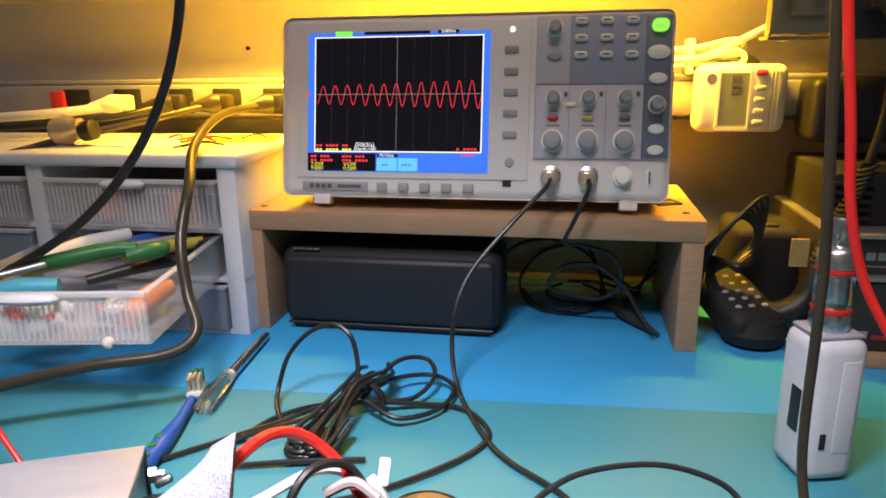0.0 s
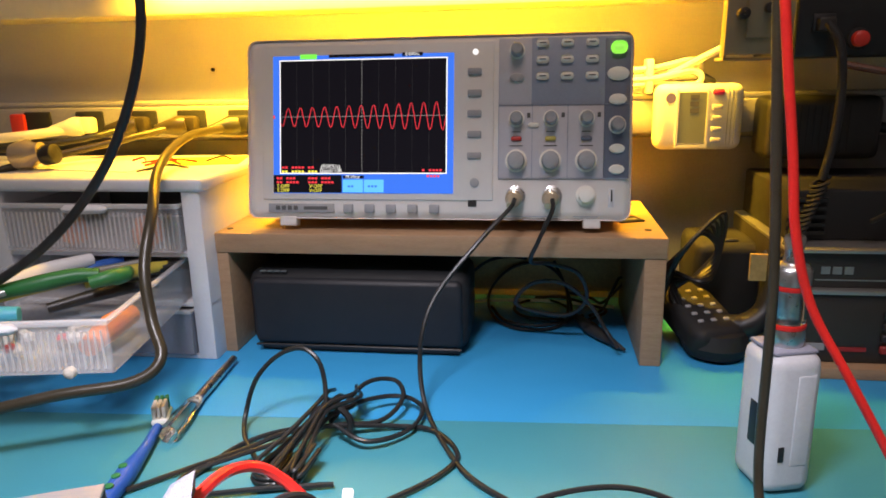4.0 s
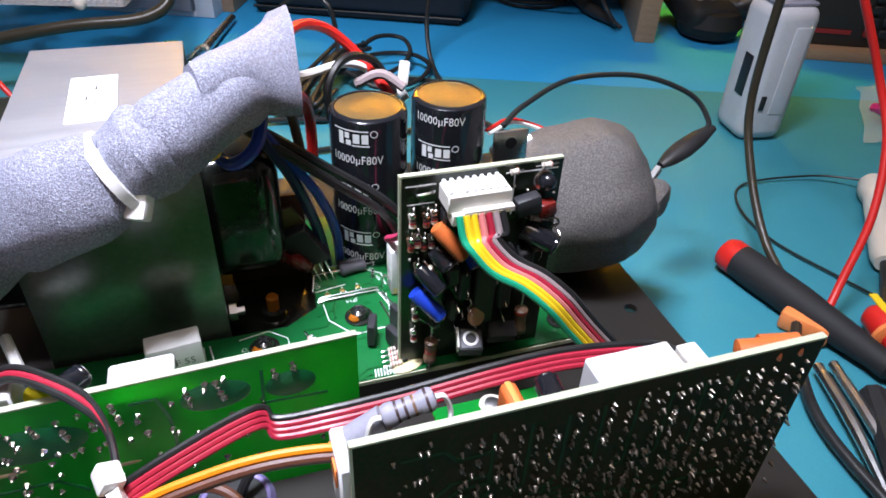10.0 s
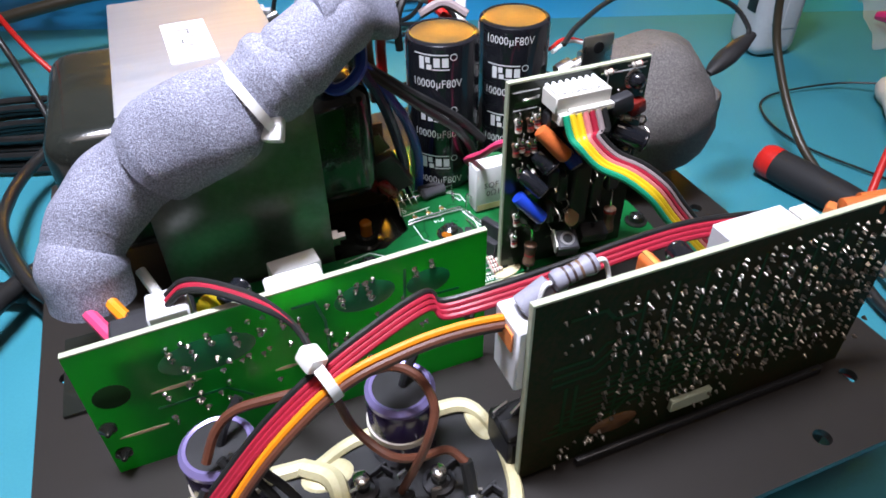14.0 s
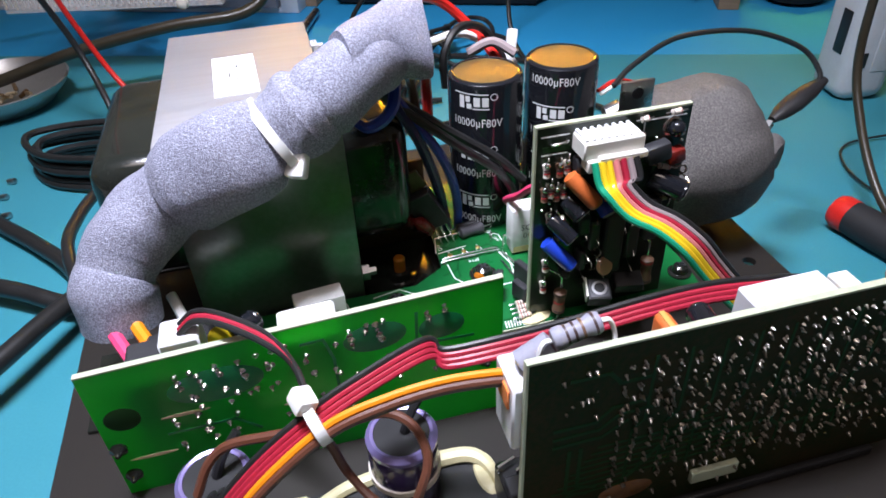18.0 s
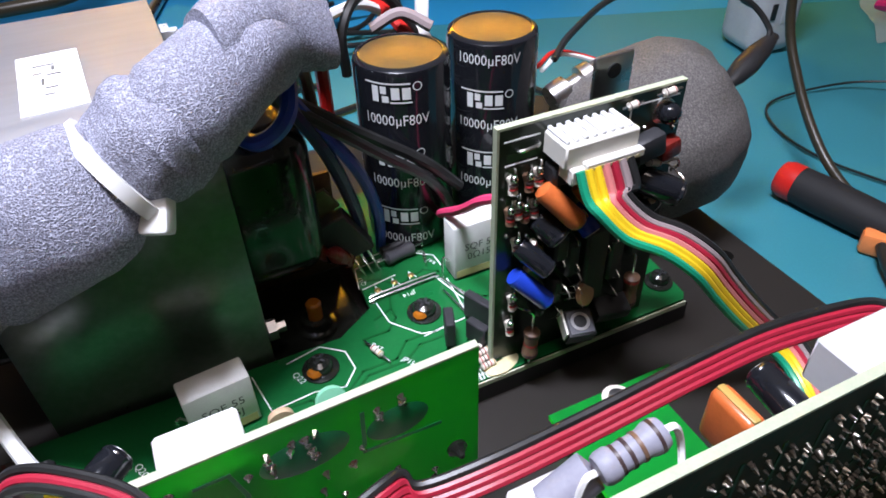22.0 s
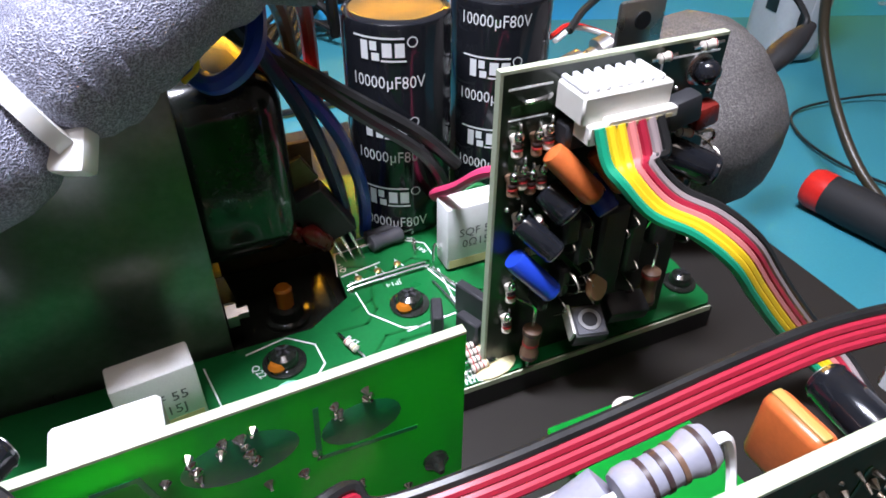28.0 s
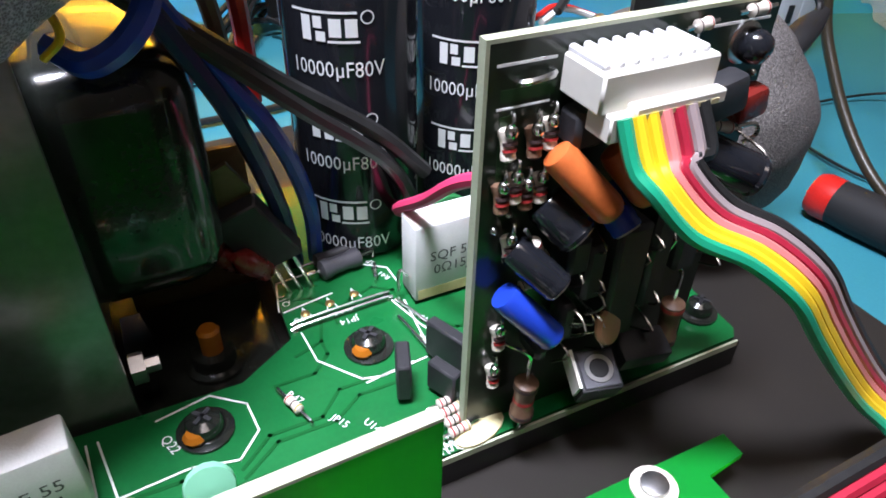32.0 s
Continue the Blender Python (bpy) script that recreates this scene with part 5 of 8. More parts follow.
# main board
mb = ap("main_board", sheet([(-0.118, -0.0072), (0.0625, -0.0062), (0.0645, -0.004), (0.0655, 0.012), (0.060, 0.092), (-0.0195, 0.092), (-0.0235, 0.0334), (-0.0354, 0.0257), (-0.118, 0.0257)], 0.0489, 0.0505), "pcb", "green main circuit board with white print")
ap("board_edge", span(-0.118, 0.0625, -0.0074, -0.0069, 0.0489, 0.0504), "pcb_edge", "", mb)
ap("under_rail", span(-0.12, 0.064, -0.0068, 0.000, PZ, 0.0489), "black", "", mb)
for u, v in ((-0.10, 0.01), (0.055, 0.08), (-0.012, 0.085), (0.06, 0.02)):
    ap("standoff", rod(0.003, 0.0070, 0, 12, T(u, v, PZ)), "steel", "", mb)


def strip(pts, w, z, h=0.00012):
    """A narrow flat band along a line of points on the board."""
    bm = bmesh.new()
    for (x0, y0), (x1, y1) in zip(pts, pts[1:]):
        d = Vector((x1 - x0, y1 - y0))
        if d.length < 1e-6:
            continue
        ang = math.atan2(d.y, d.x)
        bmesh.ops.create_cube(bm, size=1, matrix=T((x0 + x1) / 2, (y0 + y1) / 2, z + h / 2) @ Matrix.Rotation(ang, 4, "Z") @ Matrix.Diagonal((d.length + w, w, h, 1)))
    return bm


BZ = 0.0505
TR = [[(-0.040, 0.006), (-0.034, 0.011), (-0.024, 0.011), (-0.019, 0.016), (-0.012, 0.016)],
      [(-0.040, 0.004), (-0.033, 0.009), (-0.022, 0.009), (-0.016, 0.013), (-0.006, 0.013)],
      [(-0.060, 0.008), (-0.050, 0.008), (-0.044, 0.003), (-0.030, 0.003), (-0.026, -0.002)],
      [(-0.024, 0.028), (-0.018, 0.030), (-0.016, 0.036), (-0.008, 0.040)],
      [(0.006, 0.026), (0.010, 0.022), (0.016, 0.022), (0.019, 0.018), (0.030, 0.018)],
      [(0.004, 0.024), (0.009, 0.019), (0.015, 0.019), (0.018, 0.015), (0.030, 0.015)],
      [(0.004, 0.021), (0.008, 0.016), (0.014, 0.016), (0.017, 0.012), (0.030, 0.012)],
      [(-0.008, 0.040), (-0.002, 0.042), (0.002, 0.039), (0.002, 0.032), (0.004, 0.029)],
      [(-0.022, 0.046), (-0.016, 0.044), (-0.013, 0.040), (-0.013, 0.034)],
      [(-0.030, 0.022), (-0.022, 0.022), (-0.018, 0.026), (-0.018, 0.030)],
      [(-0.10, 0.004), (-0.09, 0.0), (-0.07, 0.0), (-0.065, 0.004)],
      [(-0.018, -0.006), (-0.012, -0.002), (-0.004, -0.002)], [(-0.020, -0.008), (-0.012, -0.005), (-0.004, -0.005)], [(0.002, 0.002), (0.006, 0.006), (0.006, 0.014)]]
for t_ in TR:
    ap("trace", strip(t_, 0.00075, BZ), "trace", "", mb, flat=True)
SK = [[(-0.021, 0.034), (-0.0205, 0.025), (-0.014, 0.0165), (-0.010, 0.0155), (0.0, 0.0165)], [(-0.0135, 0.0152), (-0.003, 0.0165)], [(0.0005, 0.0355), (0.003, 0.026), (0.0045, 0.022), (0.0035, 0.019)],
      [(-0.052, 0.023), (-0.042, 0.025), (-0.036, 0.020), (-0.0355, 0.013), (-0.040, 0.008), (-0.048, 0.010)], [(-0.062, 0.0225), (-0.060, 0.009), (-0.048, 0.010)], [(-0.064, 0.0225), (-0.063, 0.009)],
      [(-0.0235, 0.0425), (-0.0215, 0.052), (-0.012, 0.053)], [(-0.0225, 0.0418), (-0.011, 0.0436)], [(0.003, 0.0345), (0.0012, 0.014), (0.0022, -0.002)], [(-0.005, 0.0535), (0.004, 0.047), (0.0042, 0.040)], [(0.0015, 0.006), (0.0032, -0.001)]]
for t_ in SK:
    ap("print_line", strip(t_, 0.0004, BZ + 0.0001), "silk", "", mb, flat=True)
for k in range(7):
    ap("print_line", strip([(-0.0105 + 0.001 * k, -0.0062), (-0.0105 + 0.001 * k + 0.0004, -0.0032)], 0.0004, BZ + 0.0001), "silk", "", mb, flat=True)
for tx, u, v, a, s in (("JP14", -0.0105, 0.0335, 180, 0.0024), ("JP16", 0.0048, 0.0265, 115, 0.0022), ("JP18", 0.0022, 0.0215, 115, 0.0020), ("Q18", -0.0192, 0.0382, 180, 0.0024), ("Q17", -0.0215, 0.0455, 100, 0.0024), ("R41", 0.0022, 0.0445, 115, 0.0022), ("R47", -0.0275, 0.0175, -60, 0.0024), ("Q22", -0.0505, 0.0165, -70, 0.0026), ("Q20", -0.093, 0.006, -70, 0.0026), ("SP", 0.0012, 0.0505, 115, 0.0022), ("R32", -0.0065, -0.0050, -65, 0.0022), ("R33", -0.0042, -0.0052, -65, 0.0022), ("U14", -0.0165, 0.005, -65, 0.0022), ("D17", 0.0068, 0.010, 115, 0.0022), ("JP15", -0.0215, 0.0085, -60, 0.0022)):
    ap("print_text", letters(tx, s), "silk", "", mb, m=T(u, v, BZ + 0.00022) @ R(a, "Z"), flat=True)


def screw(u, v, z, r=0.0042, amber=True, parent=None):
    s = ap("screw", lathe([(r * 1.45, 0), (r * 1.45, 0.0006), (r * 1.2, 0.0009), (r, 0.001), (r, 0.0018), (r * 0.85, 0.0032), (r * 0.45, 0.0040), (r * 0.12, 0.0038)], 20, T(u, v, z)), "black_steel", "black pan-head screw sealed with amber varnish", parent or amp)
    ap("slot", box(r * 1.1, r * 0.22, 0.0012, 0, 1, T(u, v, z + 0.0038) @ R(40, "Z")), "chip", "", s)
    ap("slot", box(r * 0.22, r * 1.1, 0.0012, 0, 1, T(u, v, z + 0.0038) @ R(40, "Z")), "chip", "", s)
    if amber:
        ap("sealant", lathe([(r * 0.5, -0.0006), (r * 0.62, 0.0006), (r * 0.42, 0.0016), (0.0001, 0.0019)], 12, T(u - r * 0.55, v - r * 0.5, z + 0.0012)), "amber", "", s)


screw(-0.0096, 0.0242, BZ, 0.0036)
screw(-0.0442, 0.0170, BZ, 0.0036)
screw(0.0605, 0.0030, BZ, 0.0030, False)
ap("jumper_wire", tube([(-0.0216, 0.0350, BZ), (-0.0212, 0.0352, BZ + 0.0010), (-0.0008, 0.0362, BZ + 0.0010), (-0.0004, 0.0362, BZ)], 0.00042, 6, 3), "tin", "", mb)
ap("jumper_wire", tube([(-0.0212, 0.0366, BZ), (-0.0208, 0.0368, BZ + 0.0010), (-0.0010, 0.0378, BZ + 0.0010), (-0.0006, 0.0378, BZ)], 0.00042, 6, 3), "tin", "", mb)
for a, b_ in (((0.0012, 0.0355), (0.0085, 0.0120)), ((-0.0005, 0.030), (0.0020, 0.0105))):
    ap("jumper_wire", tube([(*a, BZ), (a[0] * 0.9 + b_[0] * 0.1, a[1] * 0.9 + b_[1] * 0.1, BZ + 0.0008), (a[0] * 0.1 + b_[0] * 0.9, a[1] * 0.1 + b_[1] * 0.9, BZ + 0.0008), (*b_, BZ)], 0.00038, 6, 3), "tin", "", mb)
for u, v in ((-0.0185, 0.0395), (-0.0125, 0.0405), (-0.0065, 0.0412)):
    ap("pad", lathe([(0.0011, 0), (0.0011, 0.0003), (0.0005, 0.0007)], 10, T(u, v, BZ)), "gold", "", mb)
    ap("print_line", strip([(u - 0.001, v - 0.0015), (u, v + 0.002), (u + 0.0012, v - 0.0014)], 0.0003, BZ + 0.0001), "silk", "", mb, flat=True)


def axial(p, q, r, body, bands=(), frac=0.45, wire=0.00035, parent=None, name="resistor", droop=0.0):
    """An axial part: a body on two bent leads that go down to the board."""
    p, q = Vector(p), Vector(q)
    d = (q - p)
    n = d.normalized()
    L = d.length * frac
    c = (p + q) / 2
    a, b_ = c - n * L / 2, c + n * L / 2
    ob = ap(name, lathe([(r * 0.5, 0), (r, L * 0.06), (r, L * 0.22), (r * 0.86, L * 0.32), (r * 0.86, L * 0.68), (r, L * 0.78), (r, L * 0.94), (r * 0.5, L)], 14, along(a, b_)), body, "", parent or mb)
    ap("lead", join(tube([a, p, p - Vector((0, 0, droop))] if droop else [a, (a + p) / 2, p], wire, 5, 3), tube([b_, q, q - Vector((0, 0, droop))] if droop else [b_, (b_ + q) / 2, q], wire, 5, 3)), "tin", "", ob)
    for k, bn in enumerate(bands):
        f = 0.14 + 0.72 * k / max(1, len(bands) - 1)
        rr = r * (1.02 if f < 0.26 or f > 0.74 else 0.88)
        ap("band", rod(rr, L * 0.07, 0, 14, along(a + n * L * (f - 0.035), b_)), bn, "", ob)
    return ob


# parts on the main board
axial((-0.0150, 0.0490, BZ + 0.0024), (0.0022, 0.0518, BZ + 0.0024), 0.0024, "grey_diode", (), 0.62, parent=mb, name="diode", droop=0.0018)
axial((-0.0150, 0.0530, BZ + 0.0022), (0.0010, 0.0555, BZ + 0.0022), 0.0018, "chip", (), 0.6, parent=mb, name="diode", droop=0.0022)
axial((0.0010, 0.0475, BZ + 0.002), (-0.0005, 0.0430, BZ + 0.002), 0.0008, "tin", (), 0.3, parent=mb, droop=0.002)
axial((-0.0300, 0.0200, BZ + 0.0014), (-0.0265, 0.0100, BZ + 0.0014), 0.0010, "beige", ("band_red", "band_dark", "band_gold"), 0.4, parent=mb, droop=0.0014)
for k in range(4):
    axial((-0.0072 + 0.0003 * k, -0.0040 + 0.0023 * k, BZ + 0.0016), (0.0015 + 0.0003 * k, -0.0030 + 0.0023 * k, BZ + 0.0016), 0.0010, "beige", ("band_red", "band_dark", "band_red", "band_gold"), 0.5, parent=mb, droop=0.0016)


def transistor(u, v, a, h=0.012, w=0.0085, d=0.0028, parent=None, z=BZ, lean=0.0):
    m_ = T(u, v, z) @ R(a, "Z") @ R(lean, "X")
    t_ = ap("transistor", span(-w / 2, w / 2, -d / 2, d / 2, 0.0012, h, 0.0004, 1), "chip", "dark epoxy transistor", parent or mb, m=m_)
    for k in (-1, 0, 1):
        ap("lead", rod(0.0004, 0.0014, 0, 5, m_ @ T(k * w * 0.28, 0, 0)), "tin", "", t_)
    return t_


transistor(-0.0078, 0.0105, 70, 0.0100, 0.0075)
transistor(0.0030, 0.0125, 112, 0.0100, 0.0105)
transistor(-0.0012, 0.0060, 112, 0.0080, 0.0070)


def block(u, v, a, w, d, h, lines):
    b_ = ap("cement_resistor", box(w, d, h, 0.0006, 2, T(u, v, BZ + h / 2 + 0.0008) @ R(a, "Z")), "ceramic", "white cement power resistor", mb)
    ap("filling", box(w * 0.96, d * 1.01, 0.0034, 0.0004, 1, T(u, v, BZ + 0.0025) @ R(a, "Z")), "glue", "yellowed filling", b_)
    for k, s in enumerate(lines):
        ap("print_text", letters(s, 0.0036), "ink", "", b_, m=T(u, v, BZ) @ R(a, "Z") @ T(0.0003, -d / 2 - 0.00012, h * 0.62 - 0.0037 * k) @ R(90, "X"), flat=True)
    ap("lead", tube([(u - w * 0.5, v, BZ + 0.006), (u - w * 0.5 - 0.0022, v, BZ + 0.0075), (u - w * 0.5 - 0.0030, v - 0.001, BZ)], 0.0004, 6), "tin", "", b_)
    return b_


block(0.0132, 0.0358, 0, 0.0172, 0.0075, 0.0198, ("SQF 55", "0Ω15J"))
block(-0.0714, 0.0108, 6, 0.0166, 0.0078, 0.0163, ("SQF 55", "0Ω15J"))
ap("disc_capacitor", lathe([(0.0005, -0.0012), (0.0032, -0.0008), (0.0034, 0), (0.0032, 0.0008), (0.0005, 0.0012)], 16, T(-0.0587, 0.0010, BZ + 0.006) @ R(90, "X")), "tan", "", mb)
ap("disc_capacitor", lathe([(0.0005, -0.0012), (0.0040, -0.0008), (0.0042, 0), (0.0040, 0.0008), (0.0005, 0.0012)], 16, T(-0.0458, 0.0010, BZ + 0.0055) @ R(70, "X")), "pale_green", "", mb)
ap("disc_capacitor", lathe([(0.0005, -0.0018), (0.0055, -0.0012), (0.0060, 0), (0.0055, 0.0012), (0.0005, 0.0018)], 16, T(0.020, 0.0475, BZ + 0.010) @ R(80, "X")), "toolgreen", "", mb)
gl = lathe([(0.0046, 0), (0.0046, 0.0006), (0.0030, 0.0010), (0.0002, 0.0012)], 14, T(0.0010, -0.0042, BZ) @ R(15, "Z") @ Matrix.Diagonal((1.25, 0.62, 1, 1)))
ap("glue_blob", gl, "resin", "cream glue blob", mb)
# transistor on the brown bracket
ap("copper_bracket", join(span(-0.052, -0.0215, 0.066, 0.0675, PZ, 0.080), span(-0.052, -0.0215, 0.066, 0.100, PZ, 0.0435)), "brass", "brown copper heat bracket", amp)
tq = ap("power_transistor", box(0.0112, 0.0046, 0.0180, 0.0004, 1, T(-0.0240, 0.0510, 0.0662) @ R(-12, "Z") @ R(10, "X") @ R(-28, "Y")), "chip", "dark grey power transistor leaning on the bracket", amp)
for k in (-1, 0, 1):
    ap("lead", rod(0.0005, 0.0095, 0, 6, along((-0.0198 + 0.0026 * k, 0.0500, 0.0590), (-0.0168 + 0.0026 * k, 0.0480, BZ))), "tin", "", tq)
ap("tab", box(0.0105, 0.0012, 0.0085, 0.0002, 1, T(-0.0300, 0.0520, 0.0790) @ R(-12, "Z") @ R(10, "X") @ R(-28, "Y")), "brass", "", tq)
for u, v in ((-0.0300, 0.0530), (-0.0262, 0.0490)):
    ap("film_capacitor", lathe([(0.0006, -0.0048), (0.0018, -0.0034), (0.0021, 0.0026), (0.0007, 0.0046)], 14, T(u, v, 0.0600) @ R(20, "X") @ R(-38, "Y") @ Matrix.Scale(1.35, 4)), "dark_red", "dark red dipped capacitor", amp)

# ---- big filter capacitors ----
def on_barrel(bm, r, ang, z):
    """Wraps a flat drawing (x, y) round an upright barrel, centred at an angle and height."""
    for v in bm.verts:
        a = radians(ang) + v.co.x / r
        v.co = Vector((math.cos(a) * (r + 0.00012), math.sin(a) * (r + 0.00012), z + v.co.y))
    return bm


def logo():
    """The maker's mark as plain slabs: no letters."""
    bm = bmesh.new()
    def slab(x0, x1, y0, y1):
        n = 5
        for k in range(n):
            xa, xb = x0 + (x1 - x0) * k / n, x0 + (x1 - x0) * (k + 1) / n
            bm.faces.new([bm.verts.new((xa, y0, 0)), bm.verts.new((xb, y0, 0)), bm.verts.new((xb, y1, 0)), bm.verts.new((xa, y1, 0))])
    for x0, x1, y0, y1 in ((-0.0088, 0.0048, 0.0025, 0.0030), (-0.0066, -0.0046, -0.0030, 0.0019), (-0.0040, -0.0022, -0.0004, 0.0019), (-0.0036, -0.0016, -0.0030, -0.0010), (-0.0008, 0.0016, -0.0020, 0.0016), (0.0024, 0.0048, -0.0020, 0.0016), (-0.0012, 0.0052, -0.0032, -0.0027)):
        slab(x0, x1, y0, y1)
    for k in range(12):
        a0, a1 = 2 * math.pi * k / 12, 2 * math.pi * (k + 1) / 12
        cx, cy = 0.0068, 0.0018
        bm.faces.new([bm.verts.new((cx + r_ * math.cos(a_), cy + r_ * math.sin(a_), 0)) for r_, a_ in ((0.0011, a0), (0.0014, a0), (0.0014, a1), (0.0011, a1))])
    return bm


CR, CT = 0.0143, 0.1138


def filter_cap(u, v, turn, first):
    c = ap("filter_capacitor", lathe([(CR - 0.001, BZ), (CR, BZ + 0.0012), (CR, CT - 0.0022), (CR - 0.0003, CT - 0.0008), (CR - 0.0014, CT), (CR - 0.0020, CT), (CR - 0.0024, CT - 0.0008)], 44), "sleeve", "tall black electrolytic capacitor with white print and a gold top", amp, m=None)
    c.matrix_basis = T(u, v, 0)
    ap("top_disc", rod(CR - 0.0022, 0.0006, 0.0001, 36, T(0, 0, CT - 0.0010)), "gold", "gold coloured top disc", c)
    for k in range(-1, 4):
        z = CT - first - 0.0215 * k
        for dt in (0, 118, -118):
            if BZ + 0.004 < z < CT - 0.004:
                ap("maker_mark", on_barrel(logo(), CR, -90 + turn + dt, z), "silk", "white maker's mark drawn as plain shapes", c, flat=True)
            if BZ + 0.002 < z - 0.0088 < CT - 0.003:
                tx = letters("10000µF80V", 0.0047)
                for vv in tx.verts:
                    vv.co.x *= 0.84
                ap("rating_print", on_barrel(tx, CR, -90 + turn + dt, z - 0.0088), "silk", "", c, flat=True)
    for k in range(5):
        z = CT - 0.006 - 0.012 * k
        n = bmesh.new()
        for s in range(4):
            n.faces.new([n.verts.new(p) for p in ((-0.0018 + 0.0009 * s, -0.0042, 0), (-0.0018 + 0.0009 * (s + 1), -0.0042, 0), (-0.0018 + 0.0009 * (s + 1), 0.0042, 0), (-0.0018 + 0.0009 * s, 0.0042, 0))])
        ap("polarity_stripe", on_barrel(n, CR, -90 + turn - 72, z), "scope_lilac", "", c, flat=True)
    return c


filter_cap(0.0048, 0.0660, -32, 0.0066)
filter_cap(0.0370, 0.0690, -34, 0.0180)

# ---- transformer ----
tf = ap("transformer", join(span(-0.1085, -0.0575, 0.031, 0.120, 0.0435, 0.1195)), "varnish", "large transformer in a steel band with black end bells", amp)
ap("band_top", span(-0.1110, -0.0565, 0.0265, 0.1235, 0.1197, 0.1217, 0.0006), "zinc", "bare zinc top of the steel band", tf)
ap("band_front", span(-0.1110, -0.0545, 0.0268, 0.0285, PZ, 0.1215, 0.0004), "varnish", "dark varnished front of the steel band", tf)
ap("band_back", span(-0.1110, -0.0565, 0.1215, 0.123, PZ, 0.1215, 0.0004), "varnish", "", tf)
ap("foot_flange", span(-0.056, -0.0245, 0.0262, 0.064, PZ, 0.0436, 0.0004), "black_steel", "black flange with a bolt", tf)
ap("foot_flange", span(-0.150, -0.108, -0.005, 0.030, PZ, 0.0436, 0.0004), "black_steel", "black flange with a bolt", tf)


def bell(u0, u1, v0, v1):
    return span(u0, u1, v0, v1, 0.0640, 0.1120, 0.0085, 4)


ap("end_bell", bell(-0.062, -0.0310, 0.038, 0.112), "black_steel", "glossy black end bell", tf)
ap("end_bell", bell(-0.1360, -0.104, 0.038, 0.112), "black_steel", "glossy black end bell", tf)
ap("label", box(0.0150, 0.0360, 0.0003, 0, 1, T(-0.0855, 0.0740, 0.1219) @ R(2, "Z")), "paper", "white paper label on the steel band", tf)
for x, y, w, d in ((-0.0812, 0.0945, 0.0052, 0.0007), (-0.0790, 0.0920, 0.0008, 0.0028), (-0.0828, 0.0895, 0.0022, 0.0007), (-0.0788, 0.0880, 0.0034, 0.0007), (-0.0815, 0.0840, 0.0007, 0.0040), (-0.0795, 0.0800, 0.0030, 0.0007), (-0.0800, 0.0760, 0.0024, 0.0006)):
    ap("ink_bar", box(w, d, 0.0002, 0, 1, T(x - 0.0058, y - 0.0105, 0.1221)), "ink", "", tf)
for u, v, z in ((-0.0540, 0.0330, 0.0555), (-0.0555, 0.118, 0.112)):
    ap("nut", lathe([(0.0032, 0), (0.0032, 0.0026), (0.0016, 0.0026), (0.0016, 0.0052)], 6, T(u, v, z) @ R(90, "Y")), "steel", "", tf)
ap("stud", rod(0.0018, 0.0060, 0.0004, 10, T(-0.0535, 0.1165, 0.1090) @ R(70, "Y")), "steel", "", tf)
for u, v in ((-0.0388, 0.0400), (-0.128, 0.012)):
    b_ = ap("bolt", lathe([(0.0062, 0.0436), (0.0062, 0.0446), (0.0046, 0.0450), (0.0044, 0.0480), (0.0030, 0.0482)], 18, T(u, v, 0)), "black_steel", "black nut sealed with amber varnish", tf)
    ap("bolt_end", lathe([(0.0024, 0.048), (0.0024, 0.0535), (0.0018, 0.0542)], 12, T(u, v, 0)), "amber" if u > -0.1 else "black_steel", "", b_)

# ---- driver board, upright ----
VA = -0.0020
da = ap("driver_board", span(-0.0012, 0.0485, VA - 0.0008, VA + 0.0008, BZ - 0.002, 0.1232), "pcb_dark", "upright dark green driver board crowded with parts", amp)
ap("board_edge", span(-0.0012, 0.0485, VA - 0.0009, VA + 0.0009, 0.1232, 0.1238), "pcb_edge", "pale cut edge", da)
ap("board_edge", span(-0.0018, -0.0012, VA - 0.0009, VA + 0.0009, BZ, 0.1238), "pcb_edge", "pale cut edge", da)
FA = VA - 0.0008
cn = ap("connector", span(0.0098, 0.0288, VA - 0.0098, FA, 0.1152, 0.1208, 0.0004, 1), "ivory", "white plug connector with ribbed top", da)
for k in range(8):
    ap("rib", span(0.0104 + 0.0023 * k, 0.0116 + 0.0023 * k, VA - 0.0086, FA, 0.1206, 0.1217, 0.0003, 1), "white", "", cn)
ap("shroud", span(0.0140, 0.0292, VA - 0.0118, VA - 0.0096, 0.1146, 0.1166, 0.0003, 1), "ivory", "", cn)
ap("shroud", span(0.0108, 0.0142, VA - 0.0112, VA - 0.0060, 0.1118, 0.1156, 0.0003, 1), "ivory", "", cn)
for k in range(6):
    ap("contact_slot", span(0.0150 + 0.0023 * k, 0.0163 + 0.0023 * k, VA - 0.0119, VA - 0.0110, 0.1149, 0.1156), "resin", "", cn)
for u0, u1, z0, z1 in ((0.0000, 0.0090, 0.1200, 0.1204), (0.0004, 0.0086, 0.1140, 0.1143), (0.0330, 0.0470, 0.1202, 0.1206), (0.0330, 0.0334, 0.1060, 0.1200)):
    ap("print_line", span(u0, u1, FA - 0.0001, FA, z0, z1), "silk", "", da, flat=True)
for u0, u1, z0, z1 in ((0.0008, 0.0092, 0.1150, 0.1168), (0.0010, 0.0030, 0.0990, 0.1130), (0.0320, 0.0450, 0.1040, 0.1052), (0.0380, 0.0400, 0.0960, 0.1060), (0.0020, 0.0100, 0.0800, 0.0814)):
    ap("copper_area", span(u0, u1, FA - 0.00008, FA, z0, z1), "trace_board", "", da, flat=True)
